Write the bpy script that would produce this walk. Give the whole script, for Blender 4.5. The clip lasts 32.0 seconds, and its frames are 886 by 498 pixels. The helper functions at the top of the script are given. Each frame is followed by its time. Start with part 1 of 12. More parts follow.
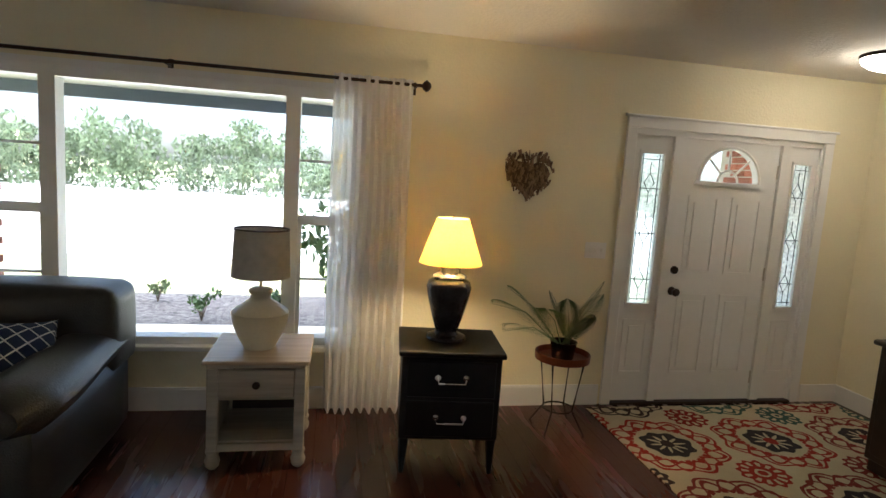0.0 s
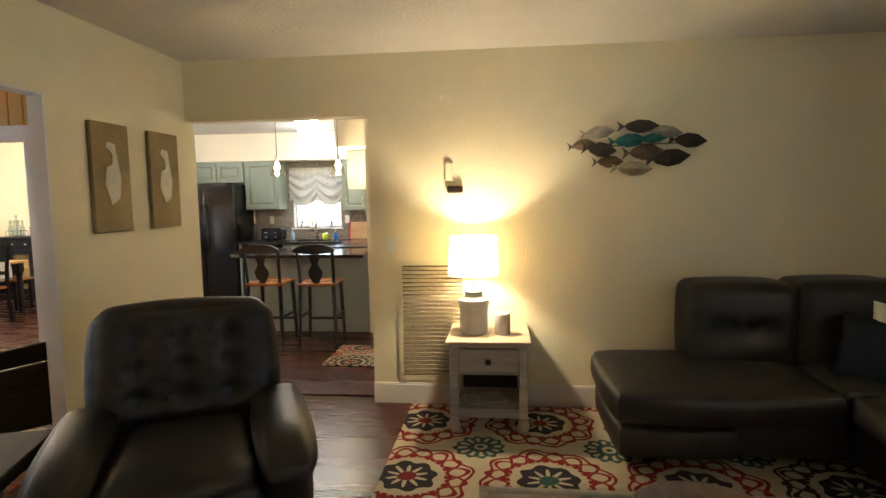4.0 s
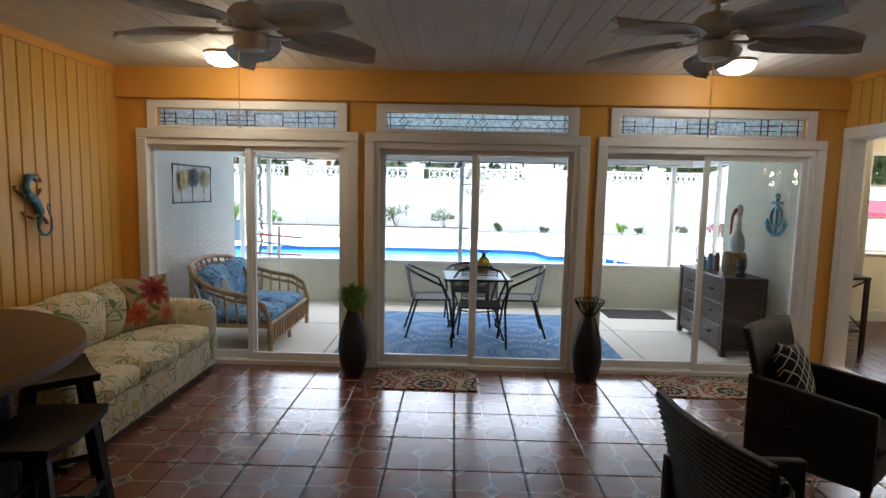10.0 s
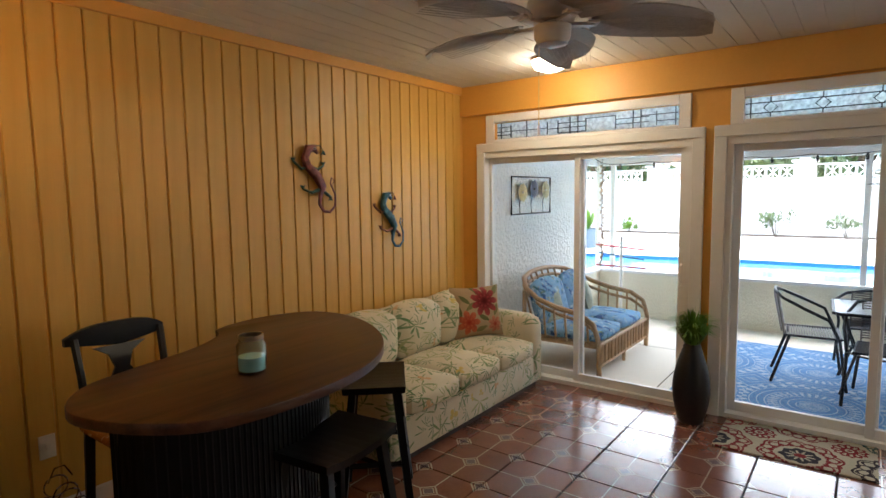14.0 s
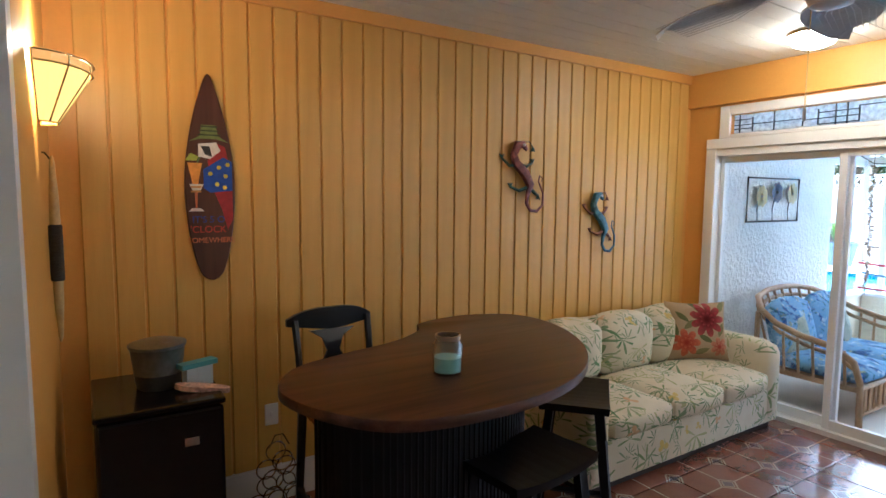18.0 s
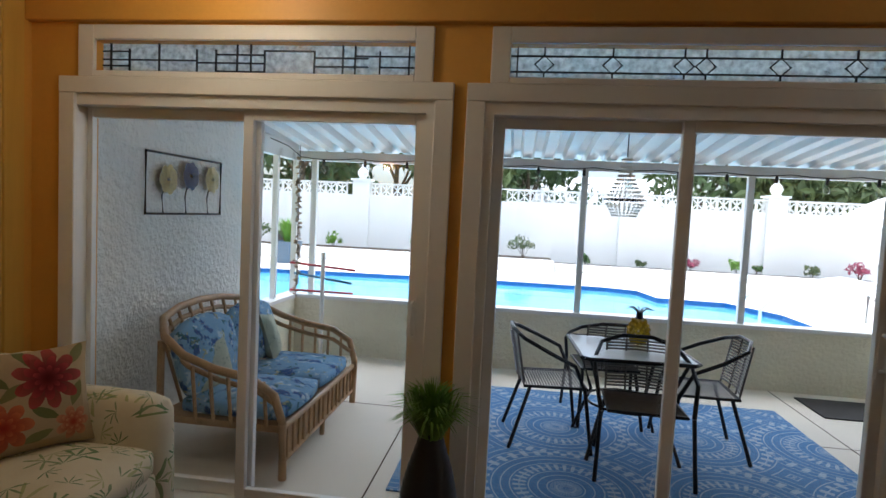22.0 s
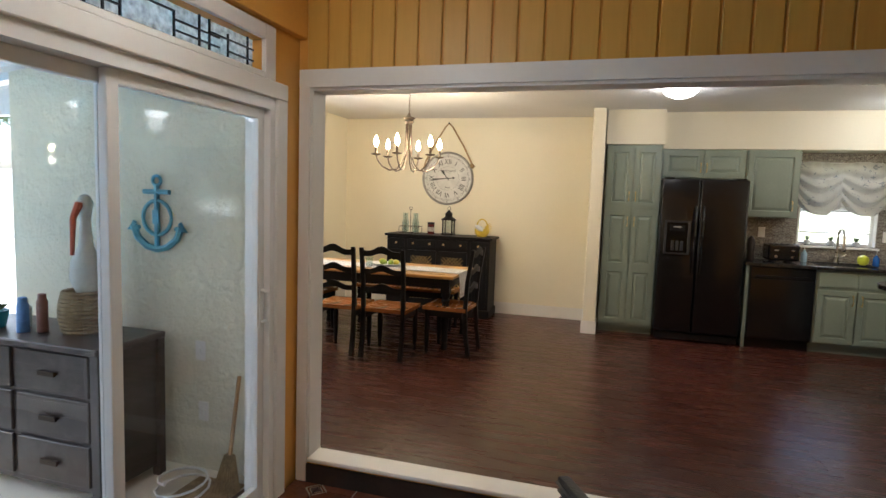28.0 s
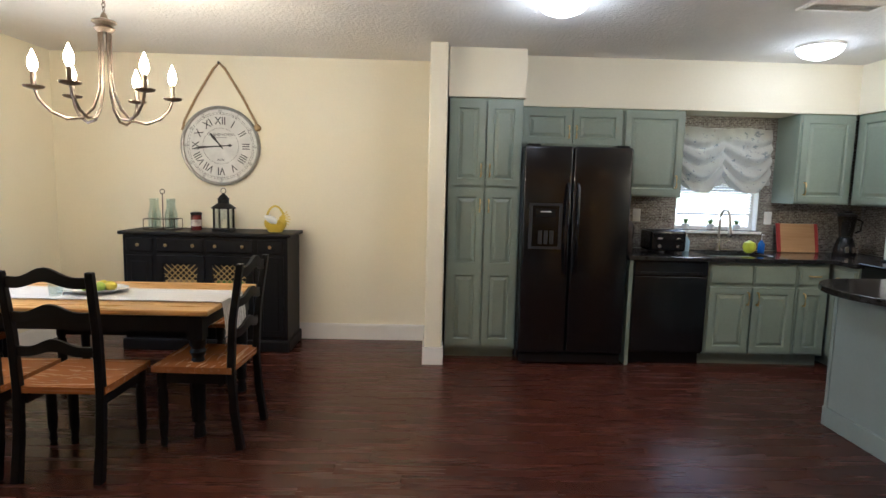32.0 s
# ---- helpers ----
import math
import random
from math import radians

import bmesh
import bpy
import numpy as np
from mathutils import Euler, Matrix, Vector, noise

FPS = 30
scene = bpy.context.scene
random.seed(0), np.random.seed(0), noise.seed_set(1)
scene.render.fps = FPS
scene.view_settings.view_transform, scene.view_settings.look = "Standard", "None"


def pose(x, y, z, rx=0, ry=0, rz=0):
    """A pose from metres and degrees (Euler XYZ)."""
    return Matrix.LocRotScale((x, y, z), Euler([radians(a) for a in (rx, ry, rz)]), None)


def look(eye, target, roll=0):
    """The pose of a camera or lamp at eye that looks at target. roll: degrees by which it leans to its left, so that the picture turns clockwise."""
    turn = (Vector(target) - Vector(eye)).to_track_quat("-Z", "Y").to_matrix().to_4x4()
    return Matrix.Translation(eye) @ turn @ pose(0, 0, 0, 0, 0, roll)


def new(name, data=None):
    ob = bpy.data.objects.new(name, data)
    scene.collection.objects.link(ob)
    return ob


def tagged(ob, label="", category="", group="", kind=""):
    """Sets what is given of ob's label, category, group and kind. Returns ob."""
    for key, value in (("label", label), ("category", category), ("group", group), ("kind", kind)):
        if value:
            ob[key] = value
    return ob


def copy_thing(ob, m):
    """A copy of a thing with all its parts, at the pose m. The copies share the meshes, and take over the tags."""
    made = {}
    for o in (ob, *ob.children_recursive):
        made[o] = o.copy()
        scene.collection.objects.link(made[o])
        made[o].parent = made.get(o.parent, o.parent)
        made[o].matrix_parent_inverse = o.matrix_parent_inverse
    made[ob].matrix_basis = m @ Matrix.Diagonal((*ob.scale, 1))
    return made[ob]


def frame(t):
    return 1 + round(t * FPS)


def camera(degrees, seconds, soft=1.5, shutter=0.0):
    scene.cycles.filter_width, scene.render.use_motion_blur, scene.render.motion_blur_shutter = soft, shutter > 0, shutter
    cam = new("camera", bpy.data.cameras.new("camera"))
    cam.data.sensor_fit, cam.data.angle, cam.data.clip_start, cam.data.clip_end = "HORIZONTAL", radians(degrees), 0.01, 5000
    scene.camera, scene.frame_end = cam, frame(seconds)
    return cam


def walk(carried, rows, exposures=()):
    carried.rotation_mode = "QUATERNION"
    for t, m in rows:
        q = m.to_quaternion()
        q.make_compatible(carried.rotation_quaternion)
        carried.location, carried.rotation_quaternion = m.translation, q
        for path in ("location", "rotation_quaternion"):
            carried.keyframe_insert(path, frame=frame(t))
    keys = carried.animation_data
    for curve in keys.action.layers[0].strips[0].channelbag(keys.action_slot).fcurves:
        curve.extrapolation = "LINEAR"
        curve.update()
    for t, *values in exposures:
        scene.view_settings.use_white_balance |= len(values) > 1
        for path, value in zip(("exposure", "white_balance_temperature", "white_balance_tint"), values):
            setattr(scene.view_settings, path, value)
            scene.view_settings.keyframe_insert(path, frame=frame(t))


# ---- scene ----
cam = camera(76.5, 32.0)
PATH = [
    (0, (-0.996, -0.401, 1.729), (-0.616, 1.546, 1.479), 3.7),
    (0.5, (-1.013, -0.363, 1.706), (-0.993, 1.62, 1.449), 2.4),
    (1, (-1.019, -0.364, 1.703), (-1.421, 1.577, 1.437), 1.3),
    (1.5, (-1.033, -0.343, 1.692), (-1.793, 1.488, 1.427), 0.9),
    (2, (-1.076, -0.319, 1.706), (-2.144, 1.35, 1.432), 0.3),
    (2.5, (-1.138, -0.289, 1.723), (-2.475, 1.172, 1.442), -0.7),
    (3, (-1.24, -0.291, 1.741), (-2.837, 0.881, 1.466), -1.6),
    (3.5, (-1.243, -0.185, 1.645), (-3.164, 0.334, 1.448), -0.7),
    (4, (-1.304, 0.143, 1.632), (-3.284, -0.067, 1.451), -0.9),
    (4.5, (-1.284, 0.132, 1.628), (-3.156, -0.551, 1.458), -0.5),
    (6.5, (-1.333, -0.335, 1.664), (-2.209, -2.122, 1.472), 0.5),
    (7, (-1.421, -0.53, 1.661), (-2.076, -2.41, 1.464), 0.5),
    (7.5, (-1.529, -0.703, 1.652), (-1.946, -2.649, 1.459), 0.4),
    (8, (-1.624, -0.851, 1.63), (-1.855, -2.828, 1.44), 0.9),
    (8.5, (-1.696, -1.036, 1.625), (-1.847, -3.02, 1.426), 1.2),
    (9, (-1.778, -1.236, 1.631), (-1.873, -3.223, 1.428), 1.1),
    (9.5, (-1.861, -1.446, 1.63), (-1.891, -3.436, 1.429), 1.1),
    (10, (-1.913, -1.675, 1.629), (-1.878, -3.664, 1.421), 1.2),
    (10.5, (-1.949, -1.921, 1.64), (-1.883, -3.909, 1.43), 1.2),
    (11, (-1.989, -2.113, 1.657), (-1.898, -4.099, 1.447), 1.0),
    (11.5, (-2.019, -2.228, 1.67), (-1.757, -4.2, 1.461), 0.8),
    (12, (-2.036, -2.291, 1.672), (-1.501, -4.207, 1.467), 0.5),
    (12.5, (-2.042, -2.308, 1.666), (-1.296, -4.153, 1.464), -0.1),
    (13, (-2.037, -2.294, 1.658), (-1.127, -4.064, 1.462), -0.5),
    (13.5, (-2.015, -2.27, 1.65), (-0.949, -3.951, 1.459), -0.7),
    (14, (-2.009, -2.243, 1.656), (-0.812, -3.834, 1.465), -0.8),
    (14.5, (-2.03, -2.239, 1.662), (-0.697, -3.717, 1.472), -1.0),
    (15, (-2.064, -2.247, 1.664), (-0.622, -3.62, 1.474), -0.8),
    (15.5, (-2.092, -2.244, 1.658), (-0.57, -3.528, 1.474), -0.7),
    (17.5, (-1.973, -2.257, 1.649), (-0.288, -3.32, 1.467), 0.4),
    (18, (-1.851, -2.378, 1.637), (-0.17, -3.446, 1.454), 0.5),
    (18.5, (-1.727, -2.586, 1.606), (-0.148, -3.801, 1.428), 0.9),
    (19, (-1.614, -2.779, 1.576), (-0.17, -4.154, 1.419), 1.5),
    (19.5, (-1.476, -3.0, 1.558), (-0.214, -4.545, 1.415), 2.0),
    (20, (-1.371, -3.205, 1.546), (-0.338, -4.912, 1.416), 2.3),
    (20.5, (-1.342, -3.443, 1.549), (-0.493, -5.249, 1.422), 2.5),
    (21, (-1.352, -3.672, 1.548), (-0.685, -5.553, 1.414), 2.7),
    (21.5, (-1.331, -3.904, 1.548), (-0.899, -5.852, 1.419), 2.9),
    (22, (-1.381, -4.12, 1.532), (-1.12, -6.098, 1.406), 2.8),
    (22.5, (-1.432, -4.312, 1.551), (-1.311, -6.303, 1.41), 3.1),
    (23, (-1.451, -4.433, 1.552), (-1.472, -6.427, 1.399), 3.3),
    (23.5, (-1.482, -4.551, 1.569), (-1.719, -6.53, 1.408), 3.5),
    (24, (-1.479, -4.63, 1.576), (-2.039, -6.543, 1.417), 3.3),
    (24.5, (-1.506, -4.679, 1.575), (-2.328, -6.496, 1.417), 3.2),
    (25, (-1.532, -4.711, 1.555), (-2.6, -6.395, 1.399), 3.0),
    (25.5, (-1.659, -4.777, 1.556), (-2.978, -6.271, 1.389), 3.0),
    (26, (-1.821, -4.844, 1.558), (-3.326, -6.151, 1.394), 3.0),
    (26.5, (-1.99, -4.915, 1.551), (-3.643, -6.03, 1.39), 3.0),
    (28.5, (-2.84, -5.175, 1.594), (-4.789, -5.584, 1.412), 1.9),
    (29, (-3.074, -5.274, 1.541), (-5.045, -5.563, 1.36), 2.1),
    (29.5, (-3.306, -5.31, 1.532), (-5.286, -5.517, 1.338), 1.8),
    (30, (-3.569, -5.307, 1.545), (-5.551, -5.474, 1.34), 1.6),
    (30.5, (-3.843, -5.331, 1.552), (-5.826, -5.453, 1.33), 1.7),
    (31, (-4.135, -5.352, 1.558), (-6.121, -5.402, 1.332), 1.5),
    (31.5, (-4.436, -5.312, 1.557), (-6.424, -5.296, 1.332), 1.4),
    (32, (-4.681, -5.271, 1.552), (-6.668, -5.229, 1.328), 1.4),
]
LIGHT = ((0, 2.15, 5650), (1, 2.35, 5350), (2, 2.72, 5250), (3, 3.0, 5600), (4, 2.85, 5800), (7, 1.7, 5700), (9, 1.5, 5750), (11, 1.48, 5900), (13, 1.93, 6000), (15, 2.3, 5900), (18, 2.5, 4900), (20, 1.72, 4750), (22, 1.0, 5850), (24.5, 0.5, 6050), (26, 1.34, 6100), (29, 1.9, 5350), (32, 1.92, 5050))
walk(cam, [(t, look(eye, target, roll)) for t, eye, target, roll in PATH], [(t, stops, kelvin, 9) for t, stops, kelvin in LIGHT])

# ---- world and light ----
world = bpy.data.worlds.new("sky")
scene.world = world
world.use_nodes = True
wn = world.node_tree.nodes
sky = wn.new("ShaderNodeTexSky")
sky.sky_type = 'NISHITA'
sky.sun_disc = False
sky.sun_elevation = radians(80)
sky.sun_rotation = radians(191)
sky.air_density, sky.dust_density, sky.ozone_density = 1.0, 3.0, 0.7
wn["Background"].inputs[1].default_value = 0.15
world.node_tree.links.new(sky.outputs[0], wn["Background"].inputs[0])
sun = new("sun", bpy.data.lights.new("sun", 'SUN'))
sun.data.energy, sun.data.angle, sun.data.color = 4.0, radians(130), (1.0, 0.96, 0.90)
sun.matrix_world = look((0, 0, 30), (1, 5, 0))


def bulb(name, place, watts, color, radius=0.04):
    ob = new(name, bpy.data.lights.new(name, 'POINT'))
    ob.data.energy, ob.data.color, ob.data.shadow_soft_size = watts, color, radius
    ob.location = place
    return ob


# ---- materials ----
MATS = {}


def nodes_of(name):
    m = bpy.data.materials.new(name)
    m.use_nodes = True
    nt = m.node_tree
    return m, nt, nt.nodes["Principled BSDF"]


def N(nt, kind, **kw):
    n = nt.nodes.new(kind)
    for k, v in kw.items():
        n.inputs[k].default_value = v
    return n


def coords(nt, stretch=(1, 1, 1), turn=(0, 0, 0)):
    tc = nt.nodes.new("ShaderNodeTexCoord")
    mp = nt.nodes.new("ShaderNodeMapping")
    mp.inputs["Scale"].default_value = stretch
    mp.inputs["Rotation"].default_value = turn
    nt.links.new(tc.outputs["Object"], mp.inputs["Vector"])
    return mp.outputs["Vector"]


def ramp(nt, fac, stops, constant=False):
    r = nt.nodes.new("ShaderNodeValToRGB")
    e = r.color_ramp.elements
    if constant:
        r.color_ramp.interpolation = 'CONSTANT'
    while len(e) < len(stops):
        e.new(0.5)
    for el, (p, c) in zip(e, stops):
        el.position, el.color = p, (*c, 1)
    nt.links.new(fac, r.inputs["Fac"])
    return r.outputs["Color"]


def math_node(nt, op, a, b=None):
    n = nt.nodes.new("ShaderNodeMath")
    n.operation = op
    for i, v in enumerate((a, b)):
        if v is None:
            continue
        if isinstance(v, (int, float)):
            n.inputs[i].default_value = v
        else:
            nt.links.new(v, n.inputs[i])
    return n.outputs[0]


def mixed(nt, fac, a, b, mode='MIX'):
    n = nt.nodes.new("ShaderNodeMix")
    n.data_type, n.blend_type = 'RGBA', mode
    for sock, v in ((n.inputs[0], fac), (n.inputs[6], a), (n.inputs[7], b)):
        if isinstance(v, (int, float)):
            sock.default_value = v
        elif isinstance(v, tuple):
            sock.default_value = (*v, 1)
        else:
            nt.links.new(v, sock)
    return n.outputs[2]


def bumped(nt, bsdf, height, strength, distance=0.01):
    b = nt.nodes.new("ShaderNodeBump")
    b.inputs["Strength"].default_value = strength
    b.inputs["Distance"].default_value = distance
    nt.links.new(height, b.inputs["Height"])
    nt.links.new(b.outputs[0], bsdf.inputs["Normal"])


def surf(name, col, rough=0.6, metal=0.0, vary=0.12, scale=3.0, fine=60.0, bump=0.1, stretch=(1, 1, 1), spec=0.5, each=0.0, depth=0.002):
    """A surface with broad stains and fine grain."""
    if name in MATS:
        return MATS[name]
    m, nt, bs = nodes_of(name)
    v = coords(nt, stretch)
    big = N(nt, "ShaderNodeTexNoise", Scale=scale, Detail=5.0)
    small = N(nt, "ShaderNodeTexNoise", Scale=fine, Detail=3.0)
    nt.links.new(v, big.inputs["Vector"])
    nt.links.new(v, small.inputs["Vector"])
    f = math_node(nt, 'ADD', math_node(nt, 'MULTIPLY', big.outputs[0], 0.65), math_node(nt, 'MULTIPLY', small.outputs[0], 0.35))
    if each:
        oi = nt.nodes.new("ShaderNodeObjectInfo")
        f = math_node(nt, 'ADD', f, math_node(nt, 'MULTIPLY', math_node(nt, 'SUBTRACT', oi.outputs["Random"], 0.5), each))
    lo = tuple(c * (1 - vary) for c in col)
    hi = tuple(min(1, c * (1 + vary)) for c in col)
    nt.links.new(ramp(nt, f, [(0.3, lo), (0.7, hi)]), bs.inputs["Base Color"])
    rr = nt.nodes.new("ShaderNodeMapRange")
    rr.inputs["To Min"].default_value, rr.inputs["To Max"].default_value = max(0.02, rough - 0.08), min(1, rough + 0.08)
    nt.links.new(big.outputs[0], rr.inputs["Value"])
    nt.links.new(rr.outputs[0], bs.inputs["Roughness"])
    bs.inputs["Metallic"].default_value = metal
    bs.inputs["Specular IOR Level"].default_value = spec
    if bump:
        bumped(nt, bs, small.outputs[0], bump, depth)
    MATS[name] = m
    return m


def wood(name, dark, light, axis=1, rough=0.35, grain=14.0, each=0.0, bump=0.08, spec=0.5, sheen=1.0):
    if name in MATS:
        return MATS[name]
    m, nt, bs = nodes_of(name)
    st = [grain, grain, grain]
    st[axis] = grain * 0.07
    v = coords(nt, tuple(st))
    n1 = N(nt, "ShaderNodeTexNoise", Scale=1.0, Detail=6.0, Distortion=0.6)
    n2 = N(nt, "ShaderNodeTexNoise", Scale=6.0, Detail=3.0)
    nt.links.new(v, n1.inputs["Vector"])
    nt.links.new(v, n2.inputs["Vector"])
    f = math_node(nt, 'ADD', math_node(nt, 'MULTIPLY', n1.outputs[0], 0.7), math_node(nt, 'MULTIPLY', n2.outputs[0], 0.3))
    if each:
        oi = nt.nodes.new("ShaderNodeObjectInfo")
        f = math_node(nt, 'ADD', f, math_node(nt, 'MULTIPLY', math_node(nt, 'SUBTRACT', oi.outputs["Random"], 0.5), each))
    nt.links.new(ramp(nt, f, [(0.32, dark), (0.68, light)]), bs.inputs["Base Color"])
    rr = nt.nodes.new("ShaderNodeMapRange")
    rr.inputs["To Min"].default_value, rr.inputs["To Max"].default_value = rough - 0.06 * sheen, rough + 0.08 * sheen
    nt.links.new(n2.outputs[0], rr.inputs["Value"])
    nt.links.new(rr.outputs[0], bs.inputs["Roughness"])
    bs.inputs["Specular IOR Level"].default_value = spec
    bumped(nt, bs, n2.outputs[0], bump, 0.002)
    MATS[name] = m
    return m


def glow(name, col, strength):
    m, nt, bs = nodes_of(name)
    bs.inputs["Base Color"].default_value = (*col, 1)
    bs.inputs["Emission Color"].default_value = (*col, 1)
    bs.inputs["Emission Strength"].default_value = strength
    return m


def clear_glass(name, tint=(1, 1, 1), gloss=1.0):
    m = bpy.data.materials.new(name)
    m.use_nodes = True
    nt = m.node_tree
    nt.nodes.clear()
    out = nt.nodes.new("ShaderNodeOutputMaterial")
    tr = nt.nodes.new("ShaderNodeBsdfTransparent")
    tr.inputs[0].default_value = (*tint, 1)
    gl = nt.nodes.new("ShaderNodeBsdfGlossy")
    gl.inputs["Roughness"].default_value = 0.02
    lw = nt.nodes.new("ShaderNodeLayerWeight")
    lw.inputs["Blend"].default_value = 0.5
    rise = math_node(nt, 'POWER', lw.outputs["Facing"], 5.0)
    gain = math_node(nt, 'MINIMUM', math_node(nt, 'MULTIPLY', math_node(nt, 'ADD', math_node(nt, 'MULTIPLY', rise, 0.6), 0.03), gloss), 0.9)
    mx = nt.nodes.new("ShaderNodeMixShader")
    nt.links.new(gain, mx.inputs[0])
    nt.links.new(tr.outputs[0], mx.inputs[1])
    nt.links.new(gl.outputs[0], mx.inputs[2])
    nt.links.new(mx.outputs[0], out.inputs[0])
    return m


def sheer(name, col, through_part):
    m = bpy.data.materials.new(name)
    m.use_nodes = True
    nt = m.node_tree
    nt.nodes.clear()
    out = nt.nodes.new("ShaderNodeOutputMaterial")
    tr = nt.nodes.new("ShaderNodeBsdfTransparent")
    tl = nt.nodes.new("ShaderNodeBsdfTranslucent")
    df = nt.nodes.new("ShaderNodeBsdfDiffuse")
    tl.inputs[0].default_value = (*col, 1)
    df.inputs[0].default_value = (*col, 1)
    m1 = nt.nodes.new("ShaderNodeMixShader")
    m1.inputs[0].default_value = 0.5
    nt.links.new(df.outputs[0], m1.inputs[1])
    nt.links.new(tl.outputs[0], m1.inputs[2])
    wv = N(nt, "ShaderNodeTexNoise", Scale=400.0, Detail=1.0)
    nt.links.new(coords(nt), wv.inputs["Vector"])
    mx = nt.nodes.new("ShaderNodeMixShader")
    nt.links.new(math_node(nt, 'ADD', math_node(nt, 'MULTIPLY', wv.outputs[0], 0.2), through_part - 0.1), mx.inputs[0])
    nt.links.new(m1.outputs[0], mx.inputs[1])
    nt.links.new(tr.outputs[0], mx.inputs[2])
    nt.links.new(mx.outputs[0], out.inputs[0])
    return m


def scroll_rug(name, cell, base, tones, rough=0.9):
    """A woven rug: big scrollwork medallions on a grid, small round ones between, each in one of several colours."""
    m, nt, bs = nodes_of(name)
    sep = nt.nodes.new("ShaderNodeSeparateXYZ")
    nt.links.new(coords(nt), sep.inputs[0])

    def mn(op, a, b=None):
        return math_node(nt, op, a, b)

    def inside(v, lo, hi):
        return mn('MULTIPLY', mn('GREATER_THAN', v, lo), mn('LESS_THAN', v, hi))

    def polar(shift):
        qs = [mn('ADD', mn('DIVIDE', sep.outputs[k], cell), shift + 50.0) for k in (0, 1)]
        fl = [mn('FLOOR', q) for q in qs]
        u, v = (mn('MULTIPLY', mn('SUBTRACT', mn('SUBTRACT', q, f), 0.5), cell) for q, f in zip(qs, fl))
        r = mn('SQRT', mn('ADD', mn('MULTIPLY', u, u), mn('MULTIPLY', v, v)))
        cb = nt.nodes.new("ShaderNodeCombineXYZ")
        nt.links.new(fl[0], cb.inputs[0])
        nt.links.new(fl[1], cb.inputs[1])
        wn_ = nt.nodes.new("ShaderNodeTexWhiteNoise")
        nt.links.new(cb.outputs[0], wn_.inputs["Vector"])
        return mn('DIVIDE', r, cell), mn('ARCTAN2', v, u), wn_.outputs["Value"]

    col = base
    warp = N(nt, "ShaderNodeTexNoise", Scale=9.0, Detail=1.0)
    nt.links.new(coords(nt), warp.inputs["Vector"])
    wob = mn('MULTIPLY', mn('SUBTRACT', warp.outputs[0], 0.5), 0.06)
    for shift, big in ((0.0, True), (0.5, False)):
        r, an, rnd = polar(shift)
        r = mn('ADD', r, wob)
        tone = ramp(nt, rnd, tones, True)
        other = ramp(nt, mn('FRACT', mn('MULTIPLY', mn('ADD', rnd, 0.37), 7.3)), tones, True)
        if big:
            s8 = mn('SINE', mn('MULTIPLY', an, 8.0))
            lines = None
            for sg, mid, amp, wide in ((1, 0.36, 0.07, 0.018), (-1, 0.36, 0.07, 0.018), (1, 0.44, 0.03, 0.013)):
                d = mn('ABSOLUTE', mn('SUBTRACT', r, mn('ADD', mn('MULTIPLY', s8, sg * amp), mid)))
                k = mn('LESS_THAN', d, wide)
                lines = k if lines is None else mn('MAXIMUM', lines, k)
            leafs = mn('MULTIPLY', inside(r, 0.27, 0.335), mn('GREATER_THAN', mn('COSINE', mn('MULTIPLY', an, 16.0)), 0.2))
            col = mixed(nt, mn('MAXIMUM', lines, leafs), col, tone)
            rim = mn('ADD', mn('MULTIPLY', s8, 0.015), 0.21)
            col = mixed(nt, mn('LESS_THAN', r, rim), col, (0.035, 0.03, 0.035))
            star = mn('LESS_THAN', r, mn('ADD', mn('MULTIPLY', mn('POWER', mn('ABSOLUTE', mn('COSINE', mn('MULTIPLY', an, 5.0))), 3.0), 0.1), 0.06))
            col = mixed(nt, star, col, base)
            col = mixed(nt, mn('LESS_THAN', r, 0.065), col, other)
        else:
            edge = mn('ADD', mn('MULTIPLY', mn('SINE', mn('MULTIPLY', an, 12.0)), 0.014), 0.19)
            col = mixed(nt, mn('LESS_THAN', r, edge), col, other)
            lace = mn('MULTIPLY', inside(r, 0.1, 0.165), mn('GREATER_THAN', mn('SINE', mn('MULTIPLY', an, 12.0)), 0.1))
            col = mixed(nt, lace, col, base)
            col = mixed(nt, inside(r, 0.03, 0.055), col, base)
    pile = N(nt, "ShaderNodeTexNoise", Scale=250.0, Detail=2.0)
    nt.links.new(coords(nt), pile.inputs["Vector"])
    worn = N(nt, "ShaderNodeTexNoise", Scale=4.0, Detail=4.0)
    nt.links.new(coords(nt), worn.inputs["Vector"])
    c = mixed(nt, 0.3, col, ramp(nt, pile.outputs[0], [(0.3, (0.25, 0.25, 0.25)), (0.7, (1, 1, 1))]), 'MULTIPLY')
    c = mixed(nt, 0.35, c, ramp(nt, worn.outputs[0], [(0.35, (0.6, 0.57, 0.52)), (0.65, (1, 1, 1))]), 'MULTIPLY')
    nt.links.new(c, bs.inputs["Base Color"])
    bs.inputs["Roughness"].default_value = rough
    bs.inputs["Specular IOR Level"].default_value = 0.1
    bumped(nt, bs, pile.outputs[0], 0.4, 0.003)
    MATS[name] = m
    return m


